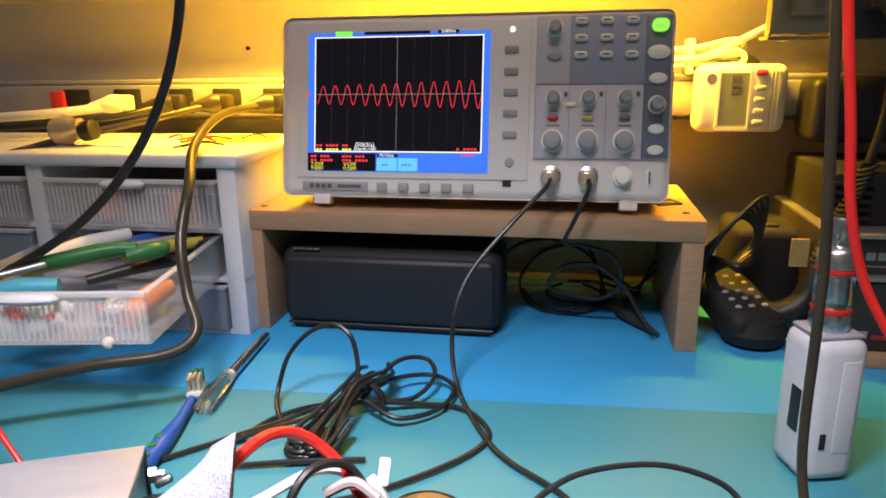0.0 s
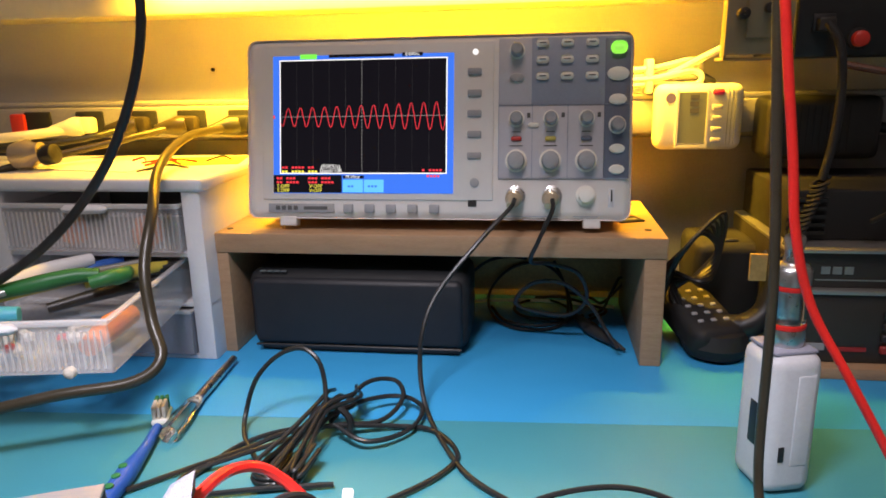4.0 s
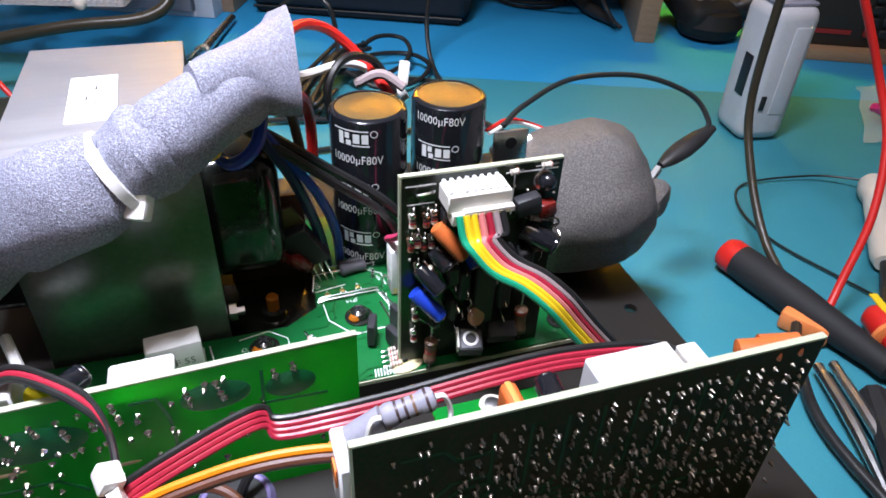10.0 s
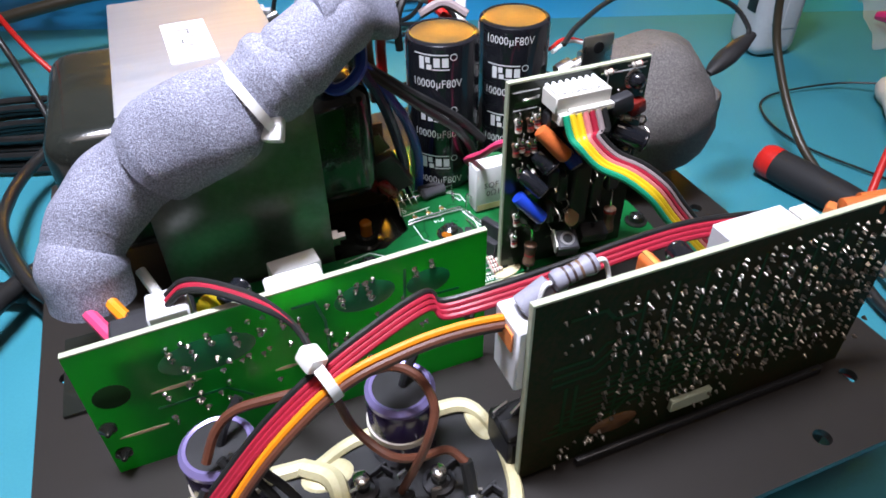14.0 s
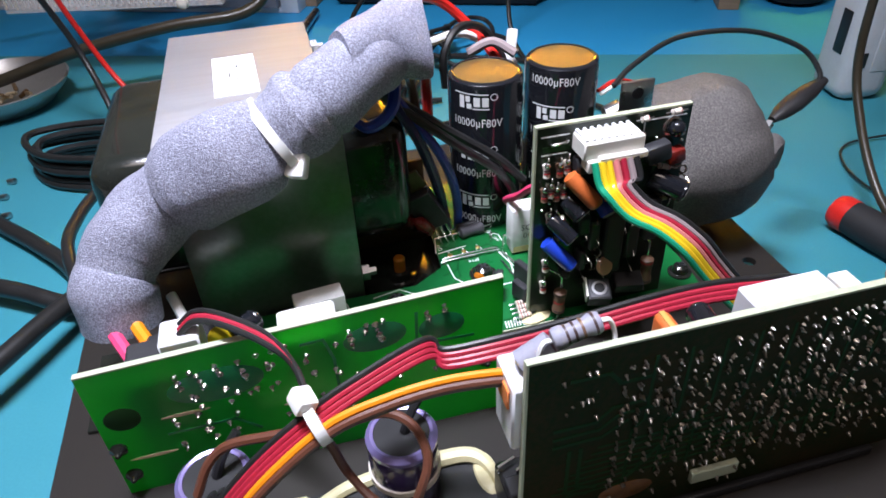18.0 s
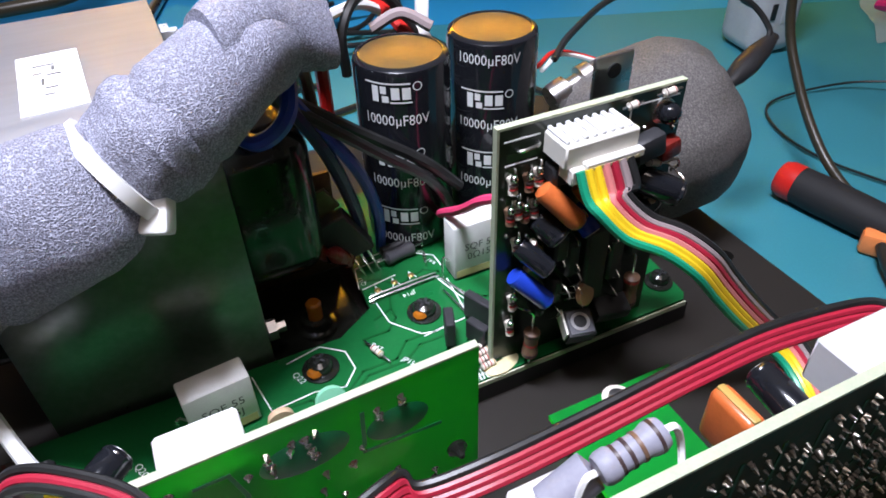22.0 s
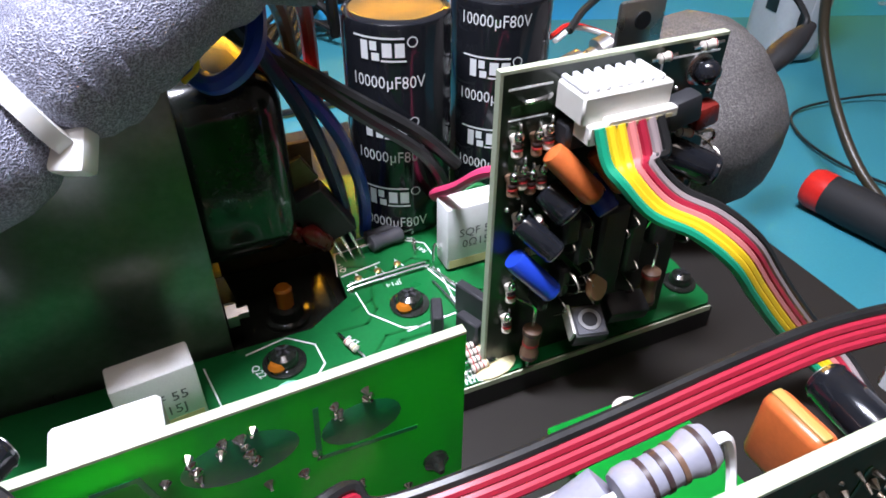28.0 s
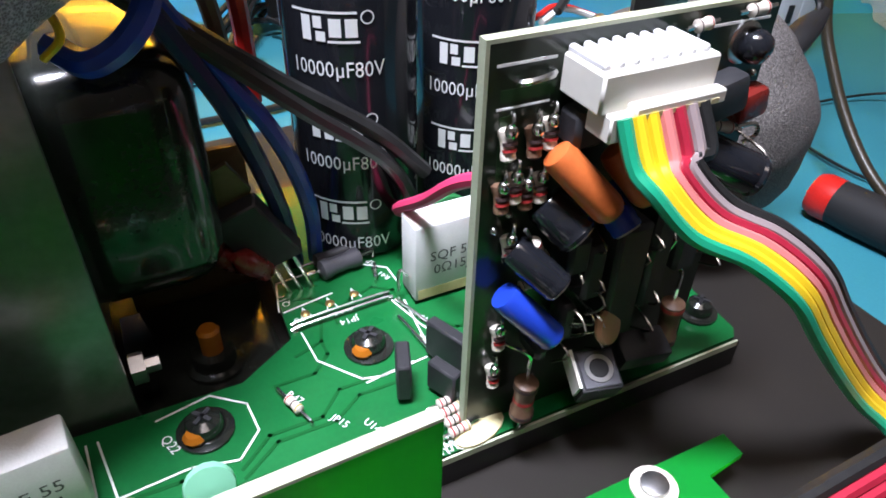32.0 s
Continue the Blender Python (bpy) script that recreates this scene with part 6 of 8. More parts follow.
ap("jumper_wire", tube([(0.0030, FA, 0.1178), (0.0034, FA - 0.0016, 0.1181), (0.0076, FA - 0.0016, 0.1186), (0.0080, FA, 0.1186)], 0.0005, 6, 4), "tin", "", da)


def bead(u, z, r=0.0011, h=0.0046, body="beige", bands=("band_red", "band_dark")):
    """A small resistor standing upright off the board on a looped lead."""
    o = ap("resistor", lathe([(r * 0.5, 0), (r, 0.0004), (r, 0.0012), (r * 0.85, 0.0016), (r * 0.85, h - 0.0016), (r, h - 0.0012), (r, h - 0.0004), (r * 0.5, h)], 12, T(u, FA - 0.0018, z - h / 2) @ R(-20, "X")), body, "", da)
    ap("lead", tube([(u, FA - 0.0018, z + h / 2), (u, FA - 0.0022, z + h / 2 + 0.0014), (u + 0.0003, FA - 0.0014, z + h / 2 + 0.0022), (u + 0.0006, FA, z + h / 2 + 0.0012)], 0.00030, 6, 4), "tin", "", o)
    ap("solder_blob", lathe([(0.0008, -0.0006), (0.0010, 0), (0.0007, 0.0008), (0.0002, 0.0011)], 10, T(u, FA - 0.0019, z + h / 2 - 0.0002)), "solder", "", o)
    for k, bn in enumerate(bands):
        ap("band", rod(r * 0.92, 0.0004, 0, 12, T(u, FA - 0.0018, z - 0.0008 + 0.0010 * k) @ R(-20, "X")), bn, "", o)


for u, z, b_ in ((0.0018, 0.1095, "beige"), (0.0060, 0.1090, "brown_res"), (0.0084, 0.1098, "beige"), (0.0014, 0.1010, "brown_res"), (0.0034, 0.1022, "beige"), (0.0054, 0.1006, "brown_res"), (0.0078, 0.1012, "beige"), (0.0036, 0.0914, "beige"), (0.0032, 0.0730, "beige"), (0.0028, 0.0640, "beige")):
    bead(u, z, 0.0011, 0.0048, b_)
axial((0.0050, FA - 0.0030, 0.0958), (0.0110, FA - 0.0022, 0.0858), 0.0012, "beige", ("band_red", "band_dark", "band_red"), 0.42, parent=da)
axial((0.0038, FA - 0.0030, 0.0846), (0.0086, FA - 0.0030, 0.0852), 0.0010, "beige", ("band_dark",), 0.4, parent=da)


def can(p, q, r, body, rim="steel", name="capacitor", label="", parent=None):
    p, q = Vector(p), Vector(q)
    L = (q - p).length
    o = ap(name, lathe([(r * 0.9, 0), (r, 0.0006), (r, L - 0.0018), (r * 0.94, L - 0.0012), (r, L - 0.0006), (r * 0.92, L)], 24, along(p, q)), body, label, parent or da)
    ap("can_end", rod(r * 0.80, 0.0003, 0, 18, along(q, q + (q - p))), rim, "", o)
    return o


def film_cap(p, q, r=0.0026):
    p, q = Vector(p), Vector(q)
    L = (q - p).length
    o = ap("film_capacitor", lathe([(0.0008, 0), (r * 0.86, 0.0006), (r, 0.0018), (r, L - 0.0014), (r * 0.93, L - 0.0004), (r * 0.82, L)], 22, along(p, q)), "orange", "orange film capacitor with a grey end", da)
    ap("end_seal", rod(r * 0.76, 0.0003, 0, 18, along(q, q + (q - p))), "olive_end", "", o)
    for k in range(4):
        ap("print_bar", box(0.0010, 0.0002, 0.0007, 0, 1, along(p, q) @ R(100, "Z") @ T(0, -r - 0.00004, L * (0.22 + 0.16 * k)) @ R(20, "Y")), "band_dark", "", o, flat=True)


film_cap((0.0080, FA - 0.0032, 0.1082), (0.0160, FA - 0.0080, 0.0988))
film_cap((0.0182, FA - 0.0028, 0.1062), (0.0236, FA - 0.0072, 0.0986), 0.0024)
c1 = can((0.0022, FA - 0.0030, 0.0842), (0.0098, FA - 0.0070, 0.0756), 0.0026, "blue_cap", "pale_btn", label="blue electrolytic capacitor with pale print")
for k in range(5):
    ap("print_bar", box(0.0013, 0.0002, 0.0009, 0, 1, along((0.0022, FA - 0.0030, 0.0842), (0.0098, FA - 0.0070, 0.0756)) @ R(95, "Z") @ T(0, -0.00265, 0.0030 + 0.0017 * k) @ R(15, "Y")), "lilac", "", c1, flat=True)
can((0.0040, FA - 0.0015, 0.0918), (0.0092, FA - 0.0075, 0.0866), 0.0027, "sleeve", label="dark blue electrolytic capacitor")
can((0.0090, FA - 0.0012, 0.0985), (0.0125, FA - 0.0060, 0.0940), 0.0034, "sleeve", label="black electrolytic capacitor")
can((0.0188, FA - 0.0015, 0.0985), (0.0208, FA - 0.0072, 0.0936), 0.0026, "blue_cap", "tape_pale", label="small blue electrolytic capacitor")
c2 = can((0.0372, FA - 0.0012, 0.1010), (0.0462, FA - 0.0075, 0.0968), 0.0036, "sleeve", label="black electrolytic capacitor with pale print")
for k in range(5):
    ap("print_bar", box(0.0016, 0.0002, 0.0006, 0, 1, along((0.0372, FA - 0.0012, 0.1010), (0.0462, FA - 0.0075, 0.0968)) @ R(80, "Z") @ T(0, -0.00365, 0.0022 + 0.0014 * k)), "scope_lilac", "", c2, flat=True)
dm = ap("lamp_seat", lathe([(0.0033, 0), (0.0033, 0.0006), (0.0026, 0.0008)], 20, T(0.0425, FA, 0.1172) @ R(90, "X")), "tin", "bright crescent rim", da)
ap("dome", lathe([(0.0026, 0.0006), (0.0027, 0.0022), (0.0022, 0.0036), (0.0010, 0.0044), (0.0001, 0.0046)], 20, T(0.0432, FA, 0.1170) @ R(90, "X")), "sleeve", "small round black part", dm)
ap("transistor", box(0.0080, 0.0044, 0.0062, 0.0010, 2, T(0.0368, FA - 0.0035, 0.1110) @ R(-12, "Y")), "chip", "", da)
ap("transistor", box(0.0060, 0.0040, 0.0050, 0.0010, 2, T(0.0430, FA - 0.0035, 0.1088) @ R(-12, "Y")), "dark_red", "dark red block", da)
for p, q in (((0.0296, FA - 0.0012, 0.1212), (0.0352, FA - 0.0012, 0.1218)), ((0.0390, FA - 0.0012, 0.1222), (0.0462, FA - 0.0012, 0.1226)), ((0.0365, FA - 0.0022, 0.1058), (0.0450, FA - 0.0026, 0.1034)), ((0.0400, FA - 0.0030, 0.1080), (0.0468, FA - 0.0030, 0.1072))):
    axial(p, q, 0.0010, "beige", ("band_dark", "band_red"), 0.45, parent=da)
ap("lead", tube([(0.0440, FA - 0.0026, 0.1040), (0.0475, FA - 0.0030, 0.1040), (0.0484, FA - 0.0030, 0.1020), (0.0468, FA - 0.0022, 0.1004)], 0.0004, 6), "tin", "", da)
for u0, u1, z0, z1, d in ((0.0118, 0.0160, 0.0860, 0.0930, 0.0060), (0.0215, 0.0285, 0.0680, 0.0920, 0.0058), (0.0298, 0.0345, 0.0720, 0.0960, 0.0050), (0.0360, 0.0410, 0.0780, 0.0940, 0.0050), (0.0160, 0.0200, 0.0790, 0.0900, 0.0055), (0.0102, 0.0150, 0.1080, 0.1135, 0.0050), (0.0080, 0.0105, 0.0690, 0.0722, 0.0060), (0.0135, 0.0165, 0.0700, 0.0780, 0.0045)):
    ap("transistor", span(u0, u1, FA - d, FA, z0, z1, 0.0008, 1), "chip", "", da)
dk = ap("disc", lathe([(0.0002, -0.0009), (0.0030, -0.0007), (0.0033, 0), (0.0030, 0.0007), (0.0002, 0.0009)], 22, T(0.0222, FA - 0.0062, 0.0722) @ R(68, "X") @ R(20, "Y")), "copper", "copper coloured disc", da)
for du in (-0.0012, 0.0012):
    ap("lead", tube([(0.0222 + du, FA - 0.0050, 0.0722), (0.0220 + du, FA - 0.0026, 0.0716), (0.0220 + du, FA, 0.0712)], 0.0003, 5, 4), "tin", "", dk)
tpm = T(0.0205, FA - 0.0070, 0.0618) @ R(-14, "Z") @ R(24, "X")
tp = ap("trimmer", box(0.0078, 0.0078, 0.0058, 0.0005, 2, tpm), "chip", "dark square trimmer with a round screw", da)
ap("trimmer_top", box(0.0068, 0.0068, 0.0006, 0.0002, 1, tpm @ T(0, 0, 0.0030)), "grey_diode", "", tp)
ap("trimmer_ring", lathe([(0.0026, 0.0032), (0.0026, 0.0036), (0.0018, 0.0036), (0.0018, 0.0030)], 18, tpm), "steel", "", tp)
ap("trimmer_hole", rod(0.0018, 0.0002, 0, 16, tpm @ T(0, 0, 0.0033)), "black", "", tp)
ap("slider", span(-0.0045, -0.0039, -0.0030, 0.0040, -0.0010, 0.0035), "pale_btn", "", tp, m=tpm)
ap("transistor", box(0.0098, 0.0060, 0.0046, 0.0006, 2, T(0.0318, FA - 0.0058, 0.0626) @ R(-10, "Z") @ R(20, "X")), "chip", "black plastic block", da)
axial((0.0080, FA - 0.0045, 0.0668), (0.0074, FA - 0.0046, BZ + 0.0010), 0.0022, "brown_res", ("band_dark", "band_red", "band_dark"), 0.62, parent=da)
ap("lead", tube([(0.0080, FA - 0.0045, 0.0668), (0.0076, FA - 0.0046, 0.0700), (0.0052, FA - 0.0030, 0.0716), (0.0040, FA, 0.0712)], 0.0004, 6), "tin", "", da)
axial((0.0390, FA - 0.0045, 0.0742), (0.0394, FA - 0.0044, 0.0560), 0.0022, "brown_res", ("band_red", "band_dark"), 0.6, parent=da)
ap("lead", tube([(0.0390, FA - 0.0045, 0.0735), (0.0386, FA - 0.0045, 0.0775), (0.0366, FA - 0.0030, 0.0790), (0.0352, FA, 0.0785)], 0.0004, 6), "tin", "", da)
random.seed(11)
for k in range(26):
    u, z = random.uniform(0.012, 0.047), random.uniform(0.066, 0.102)
    ap("lead", tube([(u, FA, z), (u + random.uniform(-0.001, 0.001), FA - random.uniform(0.004, 0.008), z - 0.002), (u + random.uniform(-0.0015, 0.0015), FA - 0.001, z - random.uniform(0.005, 0.009))], 0.00026, 5, 4), "tin", "", da)
for k in range(8):
    u, z = random.uniform(0.036, 0.042), 0.0785 + 0.0026 * k
    axial((u, FA - 0.0015, z), (u + 0.0055, FA - 0.0015, z + random.uniform(-0.001, 0.001)), 0.0009, random.choice(("brown_res", "tan", "beige")), ("band_dark", "band_red"), 0.45, parent=da)
for k in range(30):
    joint_at = (random.uniform(0.0, 0.047), random.uniform(0.058, 0.119))
    ap("solder_joint", lathe([(0.0007, 0), (0.0006, 0.0004), (0.0002, 0.0008)], 7, T(joint_at[0], FA, joint_at[1]) @ R(90, "X")), "solder", "", da)
ht = ap("heat_tab", span(0.0305, 0.0418, 0.0085, 0.0098, 0.1100, 0.1280, 0.0008), "steel", "bare metal transistor tab", da)
ap("tab_hole", rod(0.0019, 0.0003, 0, 16, T(0.0360, 0.0084, 0.1240) @ R(90, "X")), "black", "", ht)
ap("tab_body", span(0.0300, 0.0415, 0.0080, 0.0125, 0.094, 0.1110, 0.0006), "chip", "", da)
ap("tab_strut", span(0.031, 0.039, -0.0012, 0.0085, 0.096, 0.100), "chip", "", da)

# rainbow ribbon from the connector
RIB = [("green_wire", 0.0126), ("yellow_wire", 0.0147), ("yellow_wire", 0.0168), ("salmon_wire", 0.0190), ("crimson", 0.0212), ("grey_wire", 0.0233), ("rubber", 0.0254)]
SIDE = Vector((0.00140, 0.00040, 0.00030))
rb = None
for k, (m_, u) in enumerate(RIB):
    o = SIDE * k
    line_ = [(u, VA - 0.0112, 0.1152), (u + 0.0006, VA - 0.0142, 0.1095)]
    line_ += [tuple(Vector(p) + o) for p in ((0.0148, -0.0192, 0.1068), (0.0200, -0.0225, 0.1008), (0.0280, -0.0262, 0.0965), (0.0355, -0.0300, 0.0900), (0.0425, -0.0315, 0.0810), (0.0505, -0.0328, 0.0712), (0.0605, -0.0345, 0.0600), (0.0670, -0.0400, 0.0530), (0.0640, -0.0520, 0.0500), (0.0520, -0.0640, 0.0560))]
    w_ = ap("conductor" if rb else "ribbon_cable", tube(line_, 0.00108, 8), m_, "" if rb else "flat rainbow ribbon cable", rb or amp)
    rb = rb or w_

# ---- relay board, upright, seen from its soldered side ----
VB = -0.0302
bb = ap("relay_board", span(-0.1345, -0.0208, VB - 0.0008, VB + 0.0008, PZ, 0.0925), "pcb_bright", "upright bright green relay board seen from its soldered side", amp)
ap("board_edge", span(-0.1345, -0.0208, VB - 0.0009, VB + 0.0009, 0.0925, 0.0930), "pcb_edge", "pale cut edge", bb)
FB = VB - 0.0008


def joint(u, z, v, par, r=0.0012, spike=0.0010):
    ap("solder_joint", lathe([(r, 0), (r * 0.8, spike * 0.3), (r * 0.35, spike * 0.7), (r * 0.3, spike), (r * 0.05, spike * 1.05)], 7, T(u, v, z) @ R(90, "X") @ R(random.uniform(-15, 15), "X") @ R(random.uniform(-15, 15), "Y")), "solder", "", par)


random.seed(7)
JB = [(-0.1115, 0.0850), (-0.1112, 0.0828), (-0.1108, 0.0805), (-0.1075, 0.0855), (-0.1060, 0.0838), (-0.1055, 0.0815), (-0.1052, 0.0795), (-0.1010, 0.0860), (-0.1008, 0.0842), (-0.1002, 0.0825), (-0.0950, 0.0855), (-0.0945, 0.0818), (-0.0940, 0.0795), (-0.0900, 0.0862), (-0.0880, 0.0822), (-0.0878, 0.0802), (-0.0860, 0.0862), (-0.0825, 0.0868), (-0.0822, 0.0848), (-0.0818, 0.0826), (-0.0815, 0.0806), (-0.0650, 0.0868), (-0.0648, 0.0850), (-0.0646, 0.0832), (-0.0644, 0.0815), (-0.0600, 0.0875), (-0.0575, 0.0870), (-0.0555, 0.0878), (-0.0570, 0.0848), (-0.0566, 0.0830), (-0.0562, 0.0812), (-0.0430, 0.0868), (-0.0426, 0.0848), (-0.0380, 0.0880), (-0.0376, 0.0862), (-0.1080, 0.0760), (-0.1000, 0.0765), (-0.0940, 0.0728), (-0.0880, 0.0730), (-0.0805, 0.0735), (-0.0760, 0.0745), (-0.0700, 0.0740), (-0.0690, 0.0722), (-0.1155, 0.0688), (-0.1150, 0.0668), (-0.1070, 0.0650), (-0.1155, 0.0585), (-0.1150, 0.0565), (-0.1080, 0.0620), (-0.0990, 0.0660)]
JB += [(random.uniform(-0.112, -0.030), random.uniform(0.056, 0.087)) for k in range(34)]
for u, z in JB:
    joint(u, z, FB, bb, random.uniform(0.0009, 0.0013), random.uniform(0.0009, 0.0015))
for u, z in ((-0.1320, 0.0625), (-0.1312, 0.0505), (-0.0262, 0.0640)):
    ap("clinch", lathe([(0.0024, 0), (0.0024, 0.0008), (0.0012, 0.0018), (0.0006, 0.0030)], 12, T(u, FB, z) @ R(90, "X")), "black_steel", "black clinched post", bb)
# dark ovals paint in the shadows of chips behind; the resin ones are glue
for u0, u1, z0, z1, m_ in ((-0.1135, -0.0905, 0.0735, 0.0845, "trace_and_shade"), (-0.0660, -0.0500, 0.0780, 0.0870, "trace_and_shade"), (-0.1320, -0.1235, 0.0700, 0.0780, "trace_dark"), (-0.0450, -0.0330, 0.0770, 0.0850, "trace_and_shade"), (-0.1300, -0.1180, 0.0560, 0.0572, "resin"), (-0.1180, -0.1060, 0.0700, 0.0712, "resin"), (-0.0860, -0.0800, 0.0640, 0.0652, "resin")):
    ap("glue_line" if m_ == "resin" else "copper_area", lathe([(1.0, 0.0), (0.97, 0.00006), (0.01, 0.00010)], 22, T((u0 + u1) / 2, FB, (z0 + z1) / 2) @ R(90, "X") @ Matrix.Diagonal(((u1 - u0) * 0.56, (z1 - z0) * 0.56, 1, 1))), m_, "", bb)
for pts in ([(-0.0780, 0.0860), (-0.0720, 0.0860), (-0.0700, 0.0780), (-0.0700, 0.0660)], [(-0.0460, 0.0875), (-0.0465, 0.0760), (-0.0300, 0.0750)], [(-0.1180, 0.0640), (-0.1000, 0.0640), (-0.0940, 0.0580)]):
    ap("trace", strip(pts, 0.0009, 0.0), "trace_and_shade", "", bb, m=T(0, FB - 0.00002, 0) @ R(90, "X"), flat=True)
ap("relay", span(-0.0835, -0.0672, VB + 0.0008, VB + 0.0130, 0.0740, 0.0880, 0.0008, 1), "ceramic", "white relay block on the hidden side", bb)
ap("relay", span(-0.1250, -0.1080, VB + 0.0008, VB + 0.0160, 0.0680, 0.0860, 0.0008, 1), "chip", "", bb)
ap("connector", span(-0.1135, -0.1030, VB + 0.0020, VB + 0.0120, 0.0840, 0.0945, 0.0006, 1), "white", "white plug with a red and black lead", bb)
ap("disc_capacitor", lathe([(0.0004, -0.0014), (0.0030, -0.001), (0.0032, 0.001), (0.0004, 0.0014)], 14, T(-0.0985, VB + 0.006, 0.0895) @ R(60, "X")), "yellow_wire", "small yellow dipped capacitor", bb)
can((-0.0955, VB + 0.005, 0.0885), (-0.0890, VB + 0.011, 0.0885), 0.0034, "sleeve").parent = bb
ap("terminal", span(-0.122, -0.103, VB + 0.0100, VB + 0.0250, 0.060, 0.0800, 0.001, 1), "black", "", bb)


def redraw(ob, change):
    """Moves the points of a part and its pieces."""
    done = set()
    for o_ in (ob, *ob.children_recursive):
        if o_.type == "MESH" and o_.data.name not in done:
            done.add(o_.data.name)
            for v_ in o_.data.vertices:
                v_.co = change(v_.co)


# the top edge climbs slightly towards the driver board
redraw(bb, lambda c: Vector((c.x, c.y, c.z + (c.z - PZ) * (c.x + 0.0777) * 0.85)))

# ---- preamplifier board, upright, soldered side out ----
VC = -0.0765
bc = ap("preamp_board", span(-0.0373, 0.0775, VC - 0.0008, VC + 0.0008, 0.0440, 0.1100), "pcb_olive", "upright olive green preamplifier board covered in solder joints", amp)
ap("board_edge", span(-0.0373, 0.0775, VC - 0.0009, VC + 0.0009, 0.1100, 0.1106), "pcb_edge", "pale cut edge", bc)
ap("board_edge", span(-0.0379, -0.0373, VC - 0.0009, VC + 0.0009, 0.0440, 0.1106), "pcb_edge", "pale cut edge", bc)
FC = VC - 0.0008
random.seed(21)
MJ = bpy.data.meshes.new("solder_joint")
bj = lathe([(0.0006, 0), (0.0005, 0.0004), (0.00032, 0.0008), (0.00024, 0.0013), (0.0001, 0.0014)], 7)
bj.to_mesh(MJ)
bj.free()
MJ.materials.append(M["old_solder"])
MJ.shade_smooth()


def pin(u, z, par, v, s=1.0):
    o = new("solder_joint", MJ)
    o.parent = par
    o.matrix_basis = T(u + 0.0062, v, z) @ R(90, "X") @ R(random.uniform(-22, 22), "X") @ R(random.uniform(-22, 22), "Y") @ Matrix.Scale(s, 4)


for k in range(14):
    u = random.choice((-0.034, -0.030, -0.0275)) + random.uniform(-0.0006, 0.0006)
    pin(u, random.uniform(0.088, 0.106), bc, FC, random.uniform(0.8, 1.2))
for col in range(20):
    u0 = -0.018 + 0.0046 * col + random.uniform(-0.0008, 0.0008)
    z = 0.104 - random.uniform(0, 0.02)
    lo = 0.060 if col > 2 else 0.082
    while z > lo:
        if random.random() < 0.82:
            pin(u0 + random.uniform(-0.0012, 0.0012), z, bc, FC, random.uniform(0.7, 1.2))
        z -= random.uniform(0.0016, 0.0036)
for k in range(12):
    pin(0.022 + 0.0026 * k, 0.1062, bc, FC, 0.8)
for k in range(26):
    pin(random.uniform(-0.034, -0.018), random.uniform(0.046, 0.055), bc, FC, 1.0)
for k in range(12):
    pin(-0.008 + 0.0075 * k + random.uniform(-0.001, 0.001), random.uniform(0.050, 0.057), bc, FC, 1.1)
extra = bmesh.new()
for k in range(620):
    u, z = -0.014 + 0.0044 * random.randrange(21) + random.gauss(0, 0.0004), random.uniform(0.057, 0.105)
    bmesh.ops.create_cone(extra, cap_ends=True, segments=6, radius1=random.uniform(0.0003, 0.00055), radius2=0.00016, depth=random.uniform(0.0008, 0.0014), matrix=T(u, FC - 0.0007, z) @ R(90 + random.uniform(-20, 20), "X") @ R(random.uniform(-20, 20), "Y"))
tagged(ap("solder_field", extra, "old_solder", "", bc), "dense small solder joints", kind="stuff")
ap("stain", lathe([(0.0062, 0), (0.0058, 0.0002), (0.0001, 0.0003)], 16, T(-0.0085, FC, 0.0545) @ R(90, "X") @ Matrix.Diagonal((1.25, 0.60, 1, 1))), "flux", "brown flux stain", bc)
ap("chip", span(0.0100, 0.0240, FC - 0.0018, FC, 0.0515, 0.0560, 0.0003, 1), "pcb_edge", "", bc)
for k in range(5):
    pin(0.0112 + 0.0028 * k, 0.0548, bc, FC - 0.0016, 0.9)
# thin black strip paints the shadow where the board meets the plate
ap("slot_shadow", span(-0.020, 0.070, FC - 0.0022, FC - 0.0002, PZ, 0.0452, 0.0006), "black", "black strip standing in for shadow at the foot of the board", bc)
for k in range(9):
    u, z = -0.031 + 0.0016 * k, 0.0585 + 0.0022 * k
    ap("trace", strip([(u, z), (u + 0.020, z), (u + 0.024, z + 0.004), (u + 0.060 - 0.004 * k, z + 0.004)], 0.0007, 0.0), "trace_dark", "", bc, m=T(0, FC - 0.00002, 0) @ R(90, "X"), flat=True)
for k in range(8):
    u = -0.010 + 0.0088 * k
    ap("trace", strip([(u, 0.0600), (u, 0.0800), (u + 0.003, 0.0830), (u + 0.003, 0.1040)], 0.0008, 0.0), "trace_dark", "", bc, m=T(0, FC - 0.00002, 0) @ R(90, "X"), flat=True)
